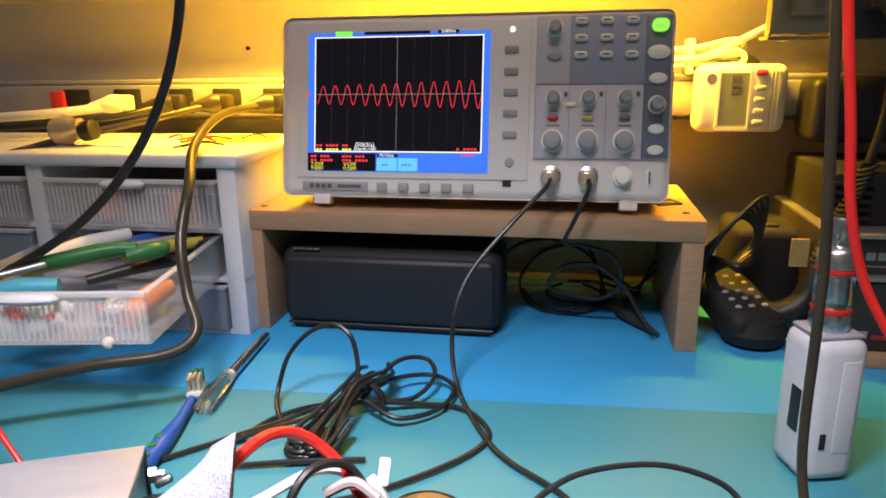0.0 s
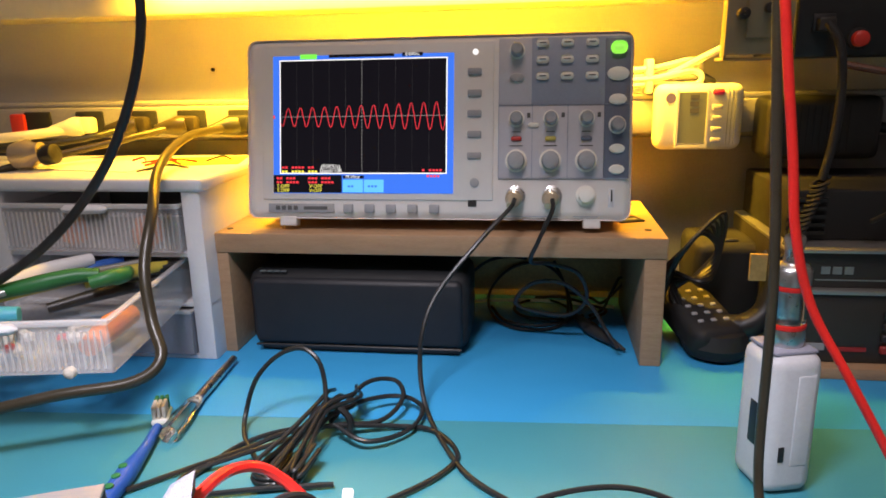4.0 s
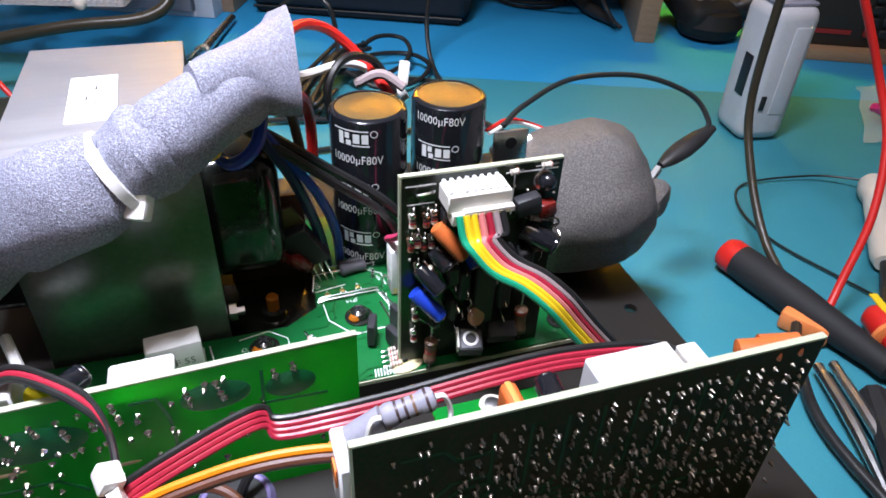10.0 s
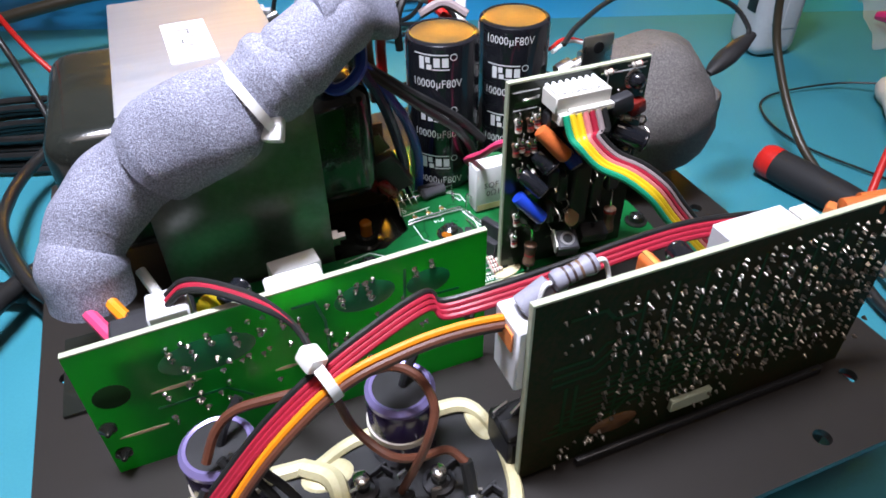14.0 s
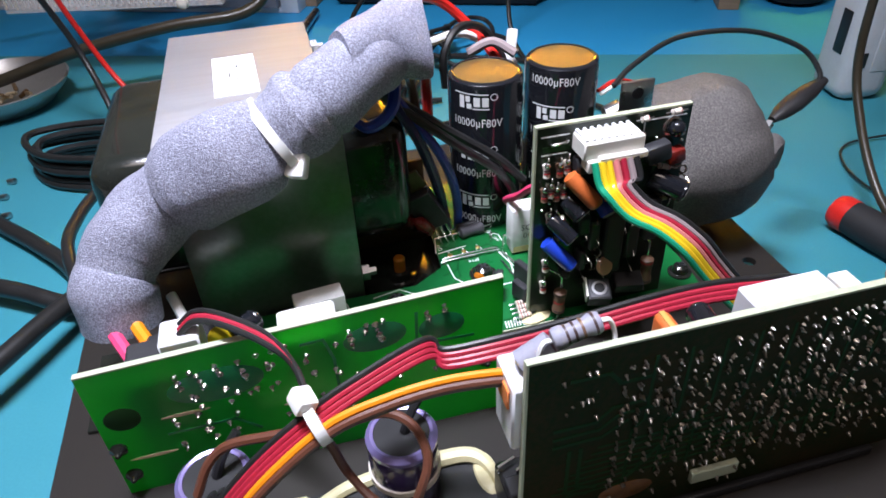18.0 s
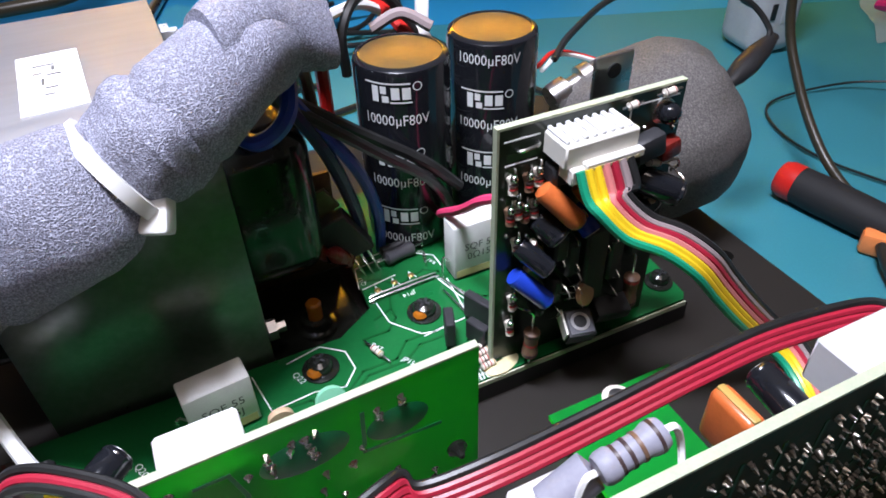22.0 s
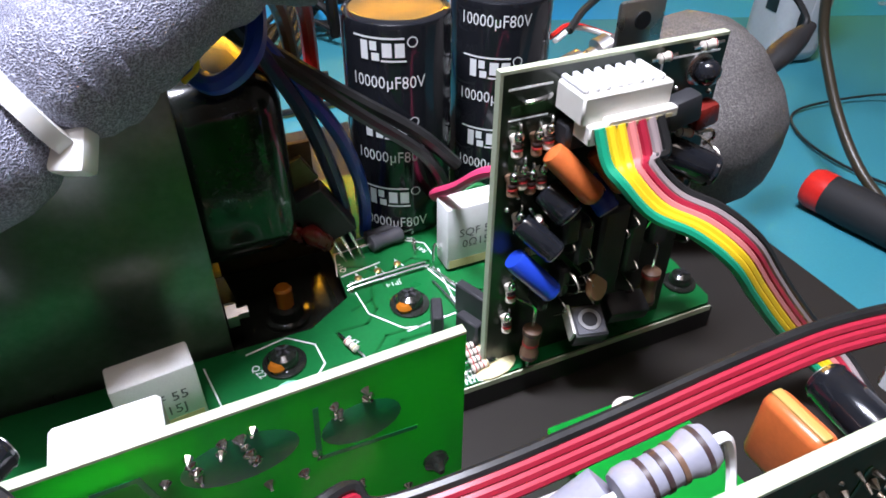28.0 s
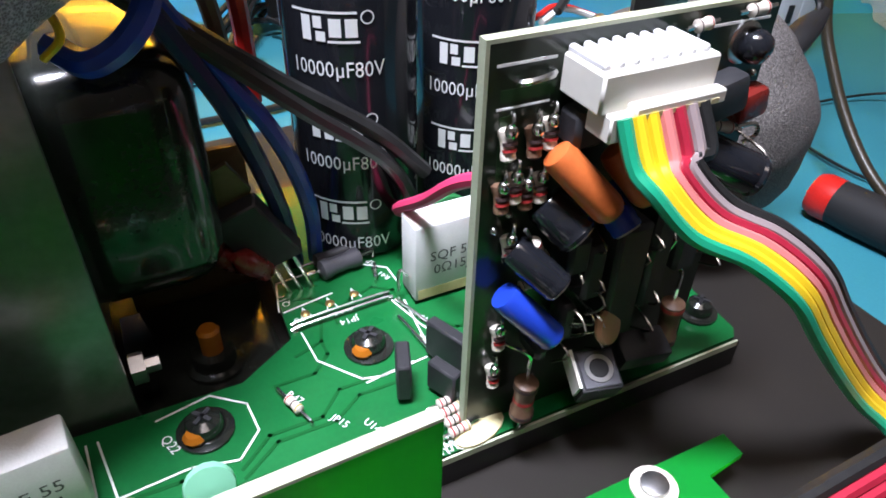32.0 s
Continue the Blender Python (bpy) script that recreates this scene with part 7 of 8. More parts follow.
for pts in ([(-0.0300, 0.0860), (-0.0200, 0.0860), (-0.0160, 0.0900), (-0.0080, 0.0900)], [(-0.0300, 0.0830), (-0.0190, 0.0830), (-0.0140, 0.0870), (-0.0060, 0.0870)], [(-0.0300, 0.0800), (-0.0180, 0.0800), (-0.0120, 0.0840)], [(-0.0270, 0.1020), (-0.0180, 0.1020), (-0.0150, 0.0980), (-0.0080, 0.0980)], [(-0.0260, 0.0770), (-0.0260, 0.0600), (-0.0200, 0.0580)], [(-0.0230, 0.0770), (-0.0230, 0.0620), (-0.0180, 0.0600)], [(0.010, 0.0700), (0.030, 0.0700), (0.034, 0.0660), (0.060, 0.0660)]):
    ap("trace", strip(pts, 0.0010, 0.0), "trace_dark", "", bc, m=T(0, FC - 0.00002, 0) @ R(90, "X"), flat=True)
# parts on its inner side
grm = T(-0.0300, VC + 0.0052, 0.1098) @ R(-14, "Y") @ R(90, "Y") @ Matrix.Scale(0.62, 4)
gr = ap("power_resistor", lathe([(0.0012, 0), (0.0036, 0.0005), (0.0042, 0.0018), (0.0042, 0.0042), (0.0036, 0.0056), (0.0036, 0.0130), (0.0042, 0.0148), (0.0042, 0.0170), (0.0036, 0.0184), (0.0012, 0.0190)], 22, grm), "grey_res", "grey power resistor with dark bands", bc)
for f in (0.0050, 0.0080, 0.0110, 0.0155):
    ap("band", rod(0.00385 if f < 0.014 else 0.0043, 0.0010, 0, 20, grm @ T(0, 0, f)), "band_dark" if f != 0.0110 else "brown_res", "", gr)
for f, s_ in ((0.0, -1), (0.0190, 1)):
    e_ = (grm @ T(0, 0, f)).translation
    ap("lead", tube([tuple(e_), (e_.x + 0.0020 * s_, e_.y - 0.0002, e_.z - 0.0004), (e_.x + 0.0032 * s_, e_.y - 0.0012, e_.z - 0.0050), (e_.x + 0.0014 * s_, VC + 0.0008, e_.z - 0.0090)], 0.0006, 6), "white_wire", "", gr)
ap("power_resistor", lathe([(0.0012, 0), (0.0040, 0.0006), (0.0040, 0.0110), (0.0012, 0.0118)], 20, T(-0.0365, VC + 0.0075, 0.1020) @ R(60, "Y") @ Matrix.Scale(0.8, 4)), "grey_res", "grey power resistor", bc)
wb = ap("connector", span(-0.0400, -0.0280, VC + 0.0010, VC + 0.0130, 0.0805, 0.1010, 0.0006, 1), "white", "white power connector", bc)
ap("latch", span(-0.0406, -0.0400, VC + 0.0030, VC + 0.0110, 0.0930, 0.0990, 0.0002, 1), "orange_tool", "orange latch", wb)
ap("film_capacitor", span(-0.0008, 0.0034, VC + 0.0034, VC + 0.0130, 0.0915, 0.1035, 0.0014, 3), "orange", "orange film capacitor", bc)
ap("film_capacitor_seam", span(0.0004, 0.0020, VC + 0.0040, VC + 0.0126, 0.1030, 0.1038, 0.0003), "band_gold", "", bc)
can((0.0105, VC + 0.0030, 0.1005), (0.0116, VC + 0.0130, 0.1005), 0.0032, "sleeve", label="black electrolytic capacitor").parent = bc
ap("connector", span(0.0190, 0.0410, VC + 0.0012, VC + 0.0105, 0.0985, 0.1085, 0.0006, 1), "white", "white plug connector", bc)
ap("connector", span(0.0425, 0.0480, VC + 0.0012, VC + 0.0090, 0.1010, 0.1080, 0.0006, 1), "ivory", "white plug connector", bc)
for k in range(2):
    ap("film_capacitor", lathe([(0.001, 0), (0.0030, 0.0008), (0.0030, 0.0100), (0.001, 0.0108)], 16, T(0.0570 + 0.0062 * k, VC + 0.0050, 0.1055) @ R(80, "Y") @ R(20, "X")), "orange", "orange dipped capacitor", bc)
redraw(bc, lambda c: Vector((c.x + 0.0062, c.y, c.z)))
sb = ap("input_board", sheet([(0.0035, -0.0240), (0.0419, -0.0242), (0.0419, -0.0290), (0.0330, -0.0300), (0.0330, -0.0720), (0.0035, -0.0720)], 0.0485, 0.0500), "pcb_bright", "small green board lying on the plate", amp)
for u, v in ((0.007, -0.027), (0.028, -0.070), (0.007, -0.070)):
    ap("standoff", rod(0.0024, 0.0065, 0, 12, T(u, v, PZ)), "steel", "", sb)
ap("mounting_ring", lathe([(0.0042, 0.05), (0.0042, 0.0504), (0.0028, 0.0505)], 18, T(0.0225, -0.0275, 0)), "beige", "", sb)
ap("mounting_screw", rod(0.0026, 0.0012, 0.0004, 14, T(0.0225, -0.0275, 0.0502)), "steel", "", sb)
for k in range(9):
    ap("solder_joint", lathe([(0.0013, 0), (0.0009, 0.0006), (0.0002, 0.0012)], 8, T(random.uniform(0.004, 0.026), random.uniform(-0.070, -0.044), 0.0500)), "solder", "", sb)
ap("glue_blob", lathe([(0.0040, 0), (0.003, 0.0010), (0.0002, 0.0014)], 12, T(0.0185, -0.058, 0.05) @ Matrix.Diagonal((0.6, 1.5, 1, 1))), "silk", "", sb)

# ---- speaker terminals, purple capacitors and glue at the front ----
tp_ = ap("terminal_plate", sheet([(-0.1270, -0.0560), (-0.1210, -0.0500), (-0.0390, -0.0470), (-0.0330, -0.0530), (-0.0320, -0.0850), (-0.0380, -0.0910), (-0.1210, -0.1010), (-0.1290, -0.0950)], PZ, 0.0442), "black", "black moulded terminal plate bedded in glue", amp)
for pts in ([(-0.1275, -0.0950, 0.0445), (-0.1270, -0.0700, 0.0448), (-0.1240, -0.0567, 0.0448), (-0.1150, -0.0520, 0.0448), (-0.1000, -0.0510, 0.0452), (-0.0847, -0.0518, 0.0452)], [(-0.0860, -0.0520, 0.0455), (-0.0790, -0.0590, 0.0460), (-0.0785, -0.0700, 0.0458), (-0.0783, -0.0819, 0.0452), (-0.0770, -0.0950, 0.0450)], [(-0.0820, -0.0530, 0.0450), (-0.0703, -0.0488, 0.0450), (-0.0500, -0.0478, 0.0452), (-0.0356, -0.0495, 0.0455), (-0.0312, -0.0610, 0.0452), (-0.0335, -0.0800, 0.0448), (-0.0400, -0.0872, 0.0445), (-0.0560, -0.0895, 0.0445), (-0.0740, -0.0930, 0.0445)]):
    ap("glue_bead", tube(pts, 0.0018, 8, radii=[random.uniform(0.6, 1.7) for _ in range(len(pts))]), "resin", "cream glue bead", tp_)
for u, v, a, b in ((-0.0800, -0.0560, 0.0075, 0.0052), (-0.0335, -0.0550, 0.0035, 0.0075), (-0.1150, -0.0535, 0.0060, 0.0030), (-0.0790, -0.0760, 0.0034, 0.0080)):
    ap("glue_puddle", lathe([(1.0, 0), (0.9, 0.0007), (0.5, 0.0011), (0.01, 0.0012)], 18, T(u, v, 0.0442) @ Matrix.Diagonal((a, b, 1, 1))), "resin", "", tp_)
for u, v in ((-0.1158, -0.0671), (-0.0722, -0.0645), (-0.0720, -0.0838), (-0.0464, -0.0815), (-0.0895, -0.0833), (-0.0521, -0.0702), (-0.1074, -0.0920)):
    ap("collar", lathe([(0.0046, 0.0442), (0.0046, 0.0458), (0.0034, 0.0462), (0.0034, 0.0445)], 16, T(u, v, 0)), "chip", "", tp_)
    ap("post", lathe([(0.0022, 0.0442), (0.0022, 0.0505), (0.0014, 0.0511)], 14, T(u, v, 0)), "tin", "bare metal post", tp_)
    ap("spring_tab", join(box(0.0060, 0.0008, 0.0024, 0.0002, 1, T(u + 0.0052, v + 0.0030, 0.0465) @ R(random.uniform(15, 40), "Z")), box(0.0008, 0.0040, 0.0024, 0.0002, 1, T(u + 0.0076, v + 0.0022, 0.0465) @ R(random.uniform(15, 40), "Z"))), "chip", "", tp_)
for u, v in ((-0.0969, -0.0717), (-0.0631, -0.0714), (-0.1074, -0.0733), (-0.0585, -0.0600), (-0.1000, -0.0900)):
    ap("boss", lathe([(0.0034, 0.0442), (0.0034, 0.0490), (0.0018, 0.0490), (0.0018, 0.0470)], 14, T(u, v, 0)), "black", "", tp_)
for k in range(14):
    a = random.uniform(-0.122, -0.042)
    ap("tab", box(0.0030, 0.0012, 0.0040, 0.0002, 1, T(a, random.uniform(-0.086, -0.060), 0.0460) @ R(random.uniform(-40, 40), "Z")), "tin", "", tp_)


def purple(u, v, lean):
    p = ap("purple_capacitor", lathe([(0.0112, 0.0), (0.0118, 0.001), (0.0118, 0.029), (0.0112, 0.0305), (0.0118, 0.0315), (0.0114, 0.0335), (0.0100, 0.0342), (0.0092, 0.0336)], 30), "purple", "purple electrolytic capacitor tied down, dark top", amp)
    p.matrix_basis = T(u, v, 0.0430) @ R(lean, "X") @ Matrix.Diagonal((0.80, 0.80, 0.79, 1))
    ap("rim", lathe([(0.0119, 0.0312), (0.0120, 0.0330), (0.0105, 0.0345), (0.0094, 0.0342), (0.0094, 0.0330)], 30), "lilac", "lilac shrunk rim", p)
    ap("top", rod(0.0093, 0.0004, 0, 24, T(0, 0, 0.0336)), "black", "", p)
    ap("tie", lathe([(0.0120, 0.0150), (0.0124, 0.0152), (0.0124, 0.0178), (0.0120, 0.0180)], 30), "beige", "pale tie", p)
    ap("stub", tube([(0.001, 0, 0.034), (0.004, 0.002, 0.040), (0.010, 0.006, 0.046)], 0.0016, 8), "black", "", p)


purple(-0.1046, -0.0538, 1)
purple(-0.0566, -0.0538, 1)
xl = ap("jack_socket", span(-0.0330, -0.0160, -0.0740, -0.0600, PZ, 0.0560, 0.001, 1), "black", "black jack socket with bare contacts", amp)
for k in range(4):
    ap("contact", box(0.0060, 0.0010, 0.0030, 0.0002, 1, T(-0.0305 + 0.0042 * k, -0.0630 - 0.0020 * (k % 2), 0.0572) @ R(20 + 8 * k, "Z")), "tin", "", xl)
for k in range(2):
    ap("housing", span(-0.0330 + 0.0080 * k, -0.0270 + 0.0080 * k, -0.0735, -0.0675, 0.0560, 0.0590 - 0.001 * k, 0.0005, 1), "chip", "", xl)

# ---- wire bundles ----
LOOM = ((-0.1135, -0.0690, 0.0600), (-0.1050, -0.0680, 0.0700), (-0.0907, -0.0660, 0.0840), (-0.0750, -0.0630, 0.0933), (-0.0600, -0.0585, 0.0970), (-0.0500, -0.0558, 0.0986), (-0.0462, -0.0545, 0.0970), (-0.0440, -0.0565, 0.0950), (-0.0320, -0.0580, 0.0962), (-0.0140, -0.0580, 0.0970), (0.0090, -0.0580, 0.0990), (0.0280, -0.0580, 0.0990), (0.0500, -0.0600, 0.0970), (0.0560, -0.0640, 0.0965))
wb_ = None
for dv, dz, m_ in ((0.0, 0.0, "crimson"), (0.0009, 0.0011, "crimson"), (-0.0009, -0.0010, "crimson"), (0.0018, 0.0021, "rubber"), (0.0012, -0.0012, "red_wire"), (0.0024, 0.0004, "rubber")):
    w_ = ap("wire" if wb_ else "wire_loom", tube([(u, v + dv, z + dz) for u, v, z in LOOM], 0.00088, 8), m_, "" if wb_ else "bundle of red, black and orange wires held by a white tie", wb_ or amp)
    wb_ = wb_ or w_
for dv, dz, m_ in ((0.0, 0.0, "orange_wire"), (-0.0014, -0.0012, "brown_wire"), (-0.0004, -0.0030, "rubber")):
    ap("wire", tube([(-0.1130, -0.0740 + dv, 0.0570 + dz), (-0.1050, -0.0720 + dv, 0.0680 + dz), (-0.0915, -0.0695 + dv, 0.0825 + dz), (-0.0745, -0.0665 + dv, 0.0935 + dz), (-0.0595, -0.0655 + dv, 0.0972 + dz), (-0.0460, -0.0660 + dv, 0.0990 + dz), (-0.0330, -0.0680 + dv, 0.0995 + dz), (-0.0290, -0.0695 + dv, 0.0985 + dz)], 0.0010, 8), m_, "", wb_)
ap("cable_tie", lathe([(0.0046, -0.0013), (0.0052, -0.0013), (0.0052, 0.0013), (0.0046, 0.0013)], 20, along((-0.0765, -0.0642, 0.0922), (-0.0600, -0.0600, 0.0965))), "nylon", "white cable tie", wb_)
ap("tie_head", box(0.0050, 0.0058, 0.0044, 0.0008, 2, T(-0.0785, -0.0612, 0.0975) @ R(30, "Y") @ R(20, "Z")), "nylon", "white cable tie head", wb_)
for pts, r in (([(-0.0760, -0.0655, 0.0910), (-0.0680, -0.0620, 0.0880), (-0.0600, -0.0610, 0.0865), (-0.0545, -0.0650, 0.0840), (-0.0530, -0.0712, 0.0790), (-0.0565, -0.0745, 0.0710), (-0.0600, -0.0735, 0.0600), (-0.0631, -0.0714, 0.0490)], 0.0012), ([(-0.0760, -0.0640, 0.0900), (-0.0742, -0.0620, 0.0800), (-0.0716, -0.0640, 0.0710), (-0.0655, -0.0713, 0.0665), (-0.0580, -0.0725, 0.0630), (-0.0500, -0.0715, 0.0605), (-0.0462, -0.0750, 0.0575)], 0.0012), ([(-0.1072, -0.0617, 0.0740), (-0.1030, -0.0590, 0.0810), (-0.0974, -0.0587, 0.0855), (-0.0875, -0.0614, 0.0885), (-0.0791, -0.0639, 0.0905)], 0.0012)):
    ap("wire", tube(pts, r, 8), "brown_wire", "", wb_)
ap("sleeve", tube([(-0.0462, -0.0750, 0.0580), (-0.0462, -0.0775, 0.0540), (-0.0464, -0.0800, 0.0490)], 0.0019, 8), "rubber", "", wb_)
for k in range(6):
    a = random.uniform(-0.004, 0.004)
    ap("wire", tube([(-0.108 + a, -0.066, 0.070 - 0.002 * k), (-0.116 + a, -0.073, 0.060), (-0.112 + a, -0.082, 0.052), (-0.106 + 2 * a, -0.090, 0.046)], 0.0011, 8), ("rubber", "red_wire", "rubber", "brown_wire")[k % 4], "", wb_)
for k in range(3):
    ap("wire", tube([(-0.104 + 0.002 * k, -0.062, 0.074), (-0.098 + 0.004 * k, -0.070, 0.062), (-0.096 + 0.006 * k, -0.080, 0.050)], 0.0012, 8), "rubber", "", wb_)
for m_, o in (("crimson", 0.0), ("rubber", 0.0022), ("rubber", -0.0018)):
    ap("wire", tube([(-0.1080, VB + 0.007 + o, 0.0930), (-0.1030, VB + 0.006 + o, 0.0970), (-0.0960, VB + 0.002 + o, 0.0975), (-0.0860, VB - 0.006 + o, 0.0955), (-0.0795, VB - 0.018, 0.0958), (-0.0770, VB - 0.032, 0.0945)], 0.0009, 8), m_, "", wb_)

# ---- foam lagging over the transformer ----
FP = [(-0.132, 0.010, 0.072), (-0.131, 0.013, 0.083), (-0.125, 0.020, 0.0935), (-0.111, 0.0235, 0.1045), (-0.097, 0.0220, 0.1125), (-0.085, 0.0195, 0.1185), (-0.0735, 0.0175, 0.1255), (-0.0595, 0.0185, 0.1325)]


def lumpy(bm, amount, freq, seed):
    for v in bm.verts:
        n = noise.noise_vector(v.co * freq + Vector((seed, seed, seed)))
        v.co += n * amount
    return bm


def flare(rings, seg=40, wall=0.78):
    """A soft open-ended sleeve through oval rings (centre, half axis, half axis), with a wall that turns in at its mouth."""
    bm = bmesh.new()
    full = rings + [(Vector(c) + Vector((-0.0015, -0.0008, 0)), Vector(a) * wall, Vector(b) * wall) for c, a, b in rings[::-1][:3]]
    loops = []
    for c, a, b in full:
        loops.append([bm.verts.new(Vector(c) + Vector(a) * math.cos(2 * math.pi * k / seg) + Vector(b) * math.sin(2 * math.pi * k / seg)) for k in range(seg)])
    for p, q in zip(loops, loops[1:]):
        for k in range(seg):
            bm.faces.new((p[k], p[(k + 1) % seg], q[(k + 1) % seg], q[k]))
    bm.faces.new(loops[0][::-1])
    bm.faces.new(loops[-1])
    bmesh.ops.recalc_face_normals(bm, faces=bm.faces[:])
    return bm


ft = ap("foam_tube", lumpy(tube([FP[0], FP[1], (-0.1292, 0.0162, 0.0878), FP[2], (-0.119, 0.0222, 0.0990), FP[3], FP[4], FP[5]], 0.0126, 32, 14, radii=(0.96, 1.04, 0.92, 1.02, 1.03, 0.96, 1.0, 1.0)), 0.0012, 70, 3), "foam", "grey foam tube lagging the wires over the transformer", amp)
ap("foam_sleeve", lumpy(tube([(-0.1030, 0.0212, 0.1090), (-0.0985, 0.0200, 0.1128), (-0.0920, 0.0172, 0.1170), (-0.0850, 0.0152, 0.1208), (-0.0785, 0.0160, 0.1232), (-0.0742, 0.0163, 0.1246)], 0.0128, 36, 12, radii=(1.12, 1.22, 1.21, 1.20, 1.06, 0.84)), 0.0012, 75, 9), "foam", "foam sleeve bulging up to the tie, its lip lapped over the tube", ft)
ap("foam_sleeve", lumpy(tube([(-0.0745, 0.0164, 0.1242), (-0.0705, 0.0170, 0.1264), (-0.0660, 0.0178, 0.1288), (-0.0622, 0.0182, 0.1308), FP[7]], 0.0116, 36, 12, radii=(0.82, 1.02, 1.10, 1.00, 0.84)), 0.0019, 110, 41), "foam", "crumpled foam sleeve past the tie", ft)
ap("foam_sleeve", lumpy(tube([(-0.0635, 0.0180, 0.1302), (-0.0595, 0.0192, 0.1324), (-0.0530, 0.0225, 0.1352), (-0.0460, 0.0285, 0.1364), (-0.0400, 0.0360, 0.1350)], 0.0111, 36, 14, radii=(0.90, 1.05, 1.03, 1.0, 0.95)), 0.0011, 70, 27), "foam", "overlapping foam sleeve", ft)
fl_ = flare([(Vector((-0.0530, 0.0255, 0.1374)), Vector((-0.003, 0.0110, -0.004)), Vector((0.001, 0.002, 0.0116))), (Vector((-0.0470, 0.0325, 0.1378)), Vector((-0.003, 0.0122, -0.003)), Vector((0.001, 0.001, 0.0118))), (Vector((-0.0390, 0.0412, 0.1374)), Vector((-0.002, 0.0148, -0.002)), Vector((0.001, 0.0, 0.0115))), (Vector((-0.0300, 0.0500, 0.1368)), Vector((-0.0012, 0.0187, 0.003)), Vector((0.001, -0.001, 0.0105))), (Vector((-0.0212, 0.0590, 0.1362)), Vector((0.0010, 0.0230, 0.0078)), Vector((0.0012, -0.003, 0.0092)))])
bmesh.ops.subdivide_edges(fl_, edges=fl_.edges[:], cuts=1, use_grid_fill=True, smooth=0.3)
ap("foam_sleeve", lumpy(fl_, 0.0012, 60, 15), "foam", "flared last foam sleeve with an open mouth", ft)
tie_at = along((-0.0745, 0.0163, 0.1245), (-0.0660, 0.0178, 0.1288))
ap("cable_tie", lathe([(0.0100, -0.0014), (0.0126, -0.0014), (0.0126, 0.0014), (0.0100, 0.0014)], 40, tie_at), "nylon", "white cable tie pulled tight round the foam", ft)
ap("tie_head", box(0.0060, 0.0076, 0.0052, 0.0010, 2, T(-0.0700, 0.0072, 0.1189) @ R(-25, "Z") @ R(50, "X")), "nylon", "white cable tie head", ft)
for m_, o in (("pink_wire", 0.0), ("orange_wire", 0.007)):
    ap("wire", tube([(-0.1360 + o, 0.0090, 0.0860), (-0.1335 + o, 0.0030, 0.0780), (-0.1280 + o, -0.0080, 0.0755), (-0.1225 + o, -0.0180, 0.0720), (-0.1190 + o, -0.0250, 0.0600)], 0.0020, 8), m_, "", ft)
ap("wire", tube([(-0.118, 0.020, 0.072), (-0.112, 0.006, 0.066), (-0.104, -0.008, 0.062)], 0.0017, 8), "white_wire", "", ft)

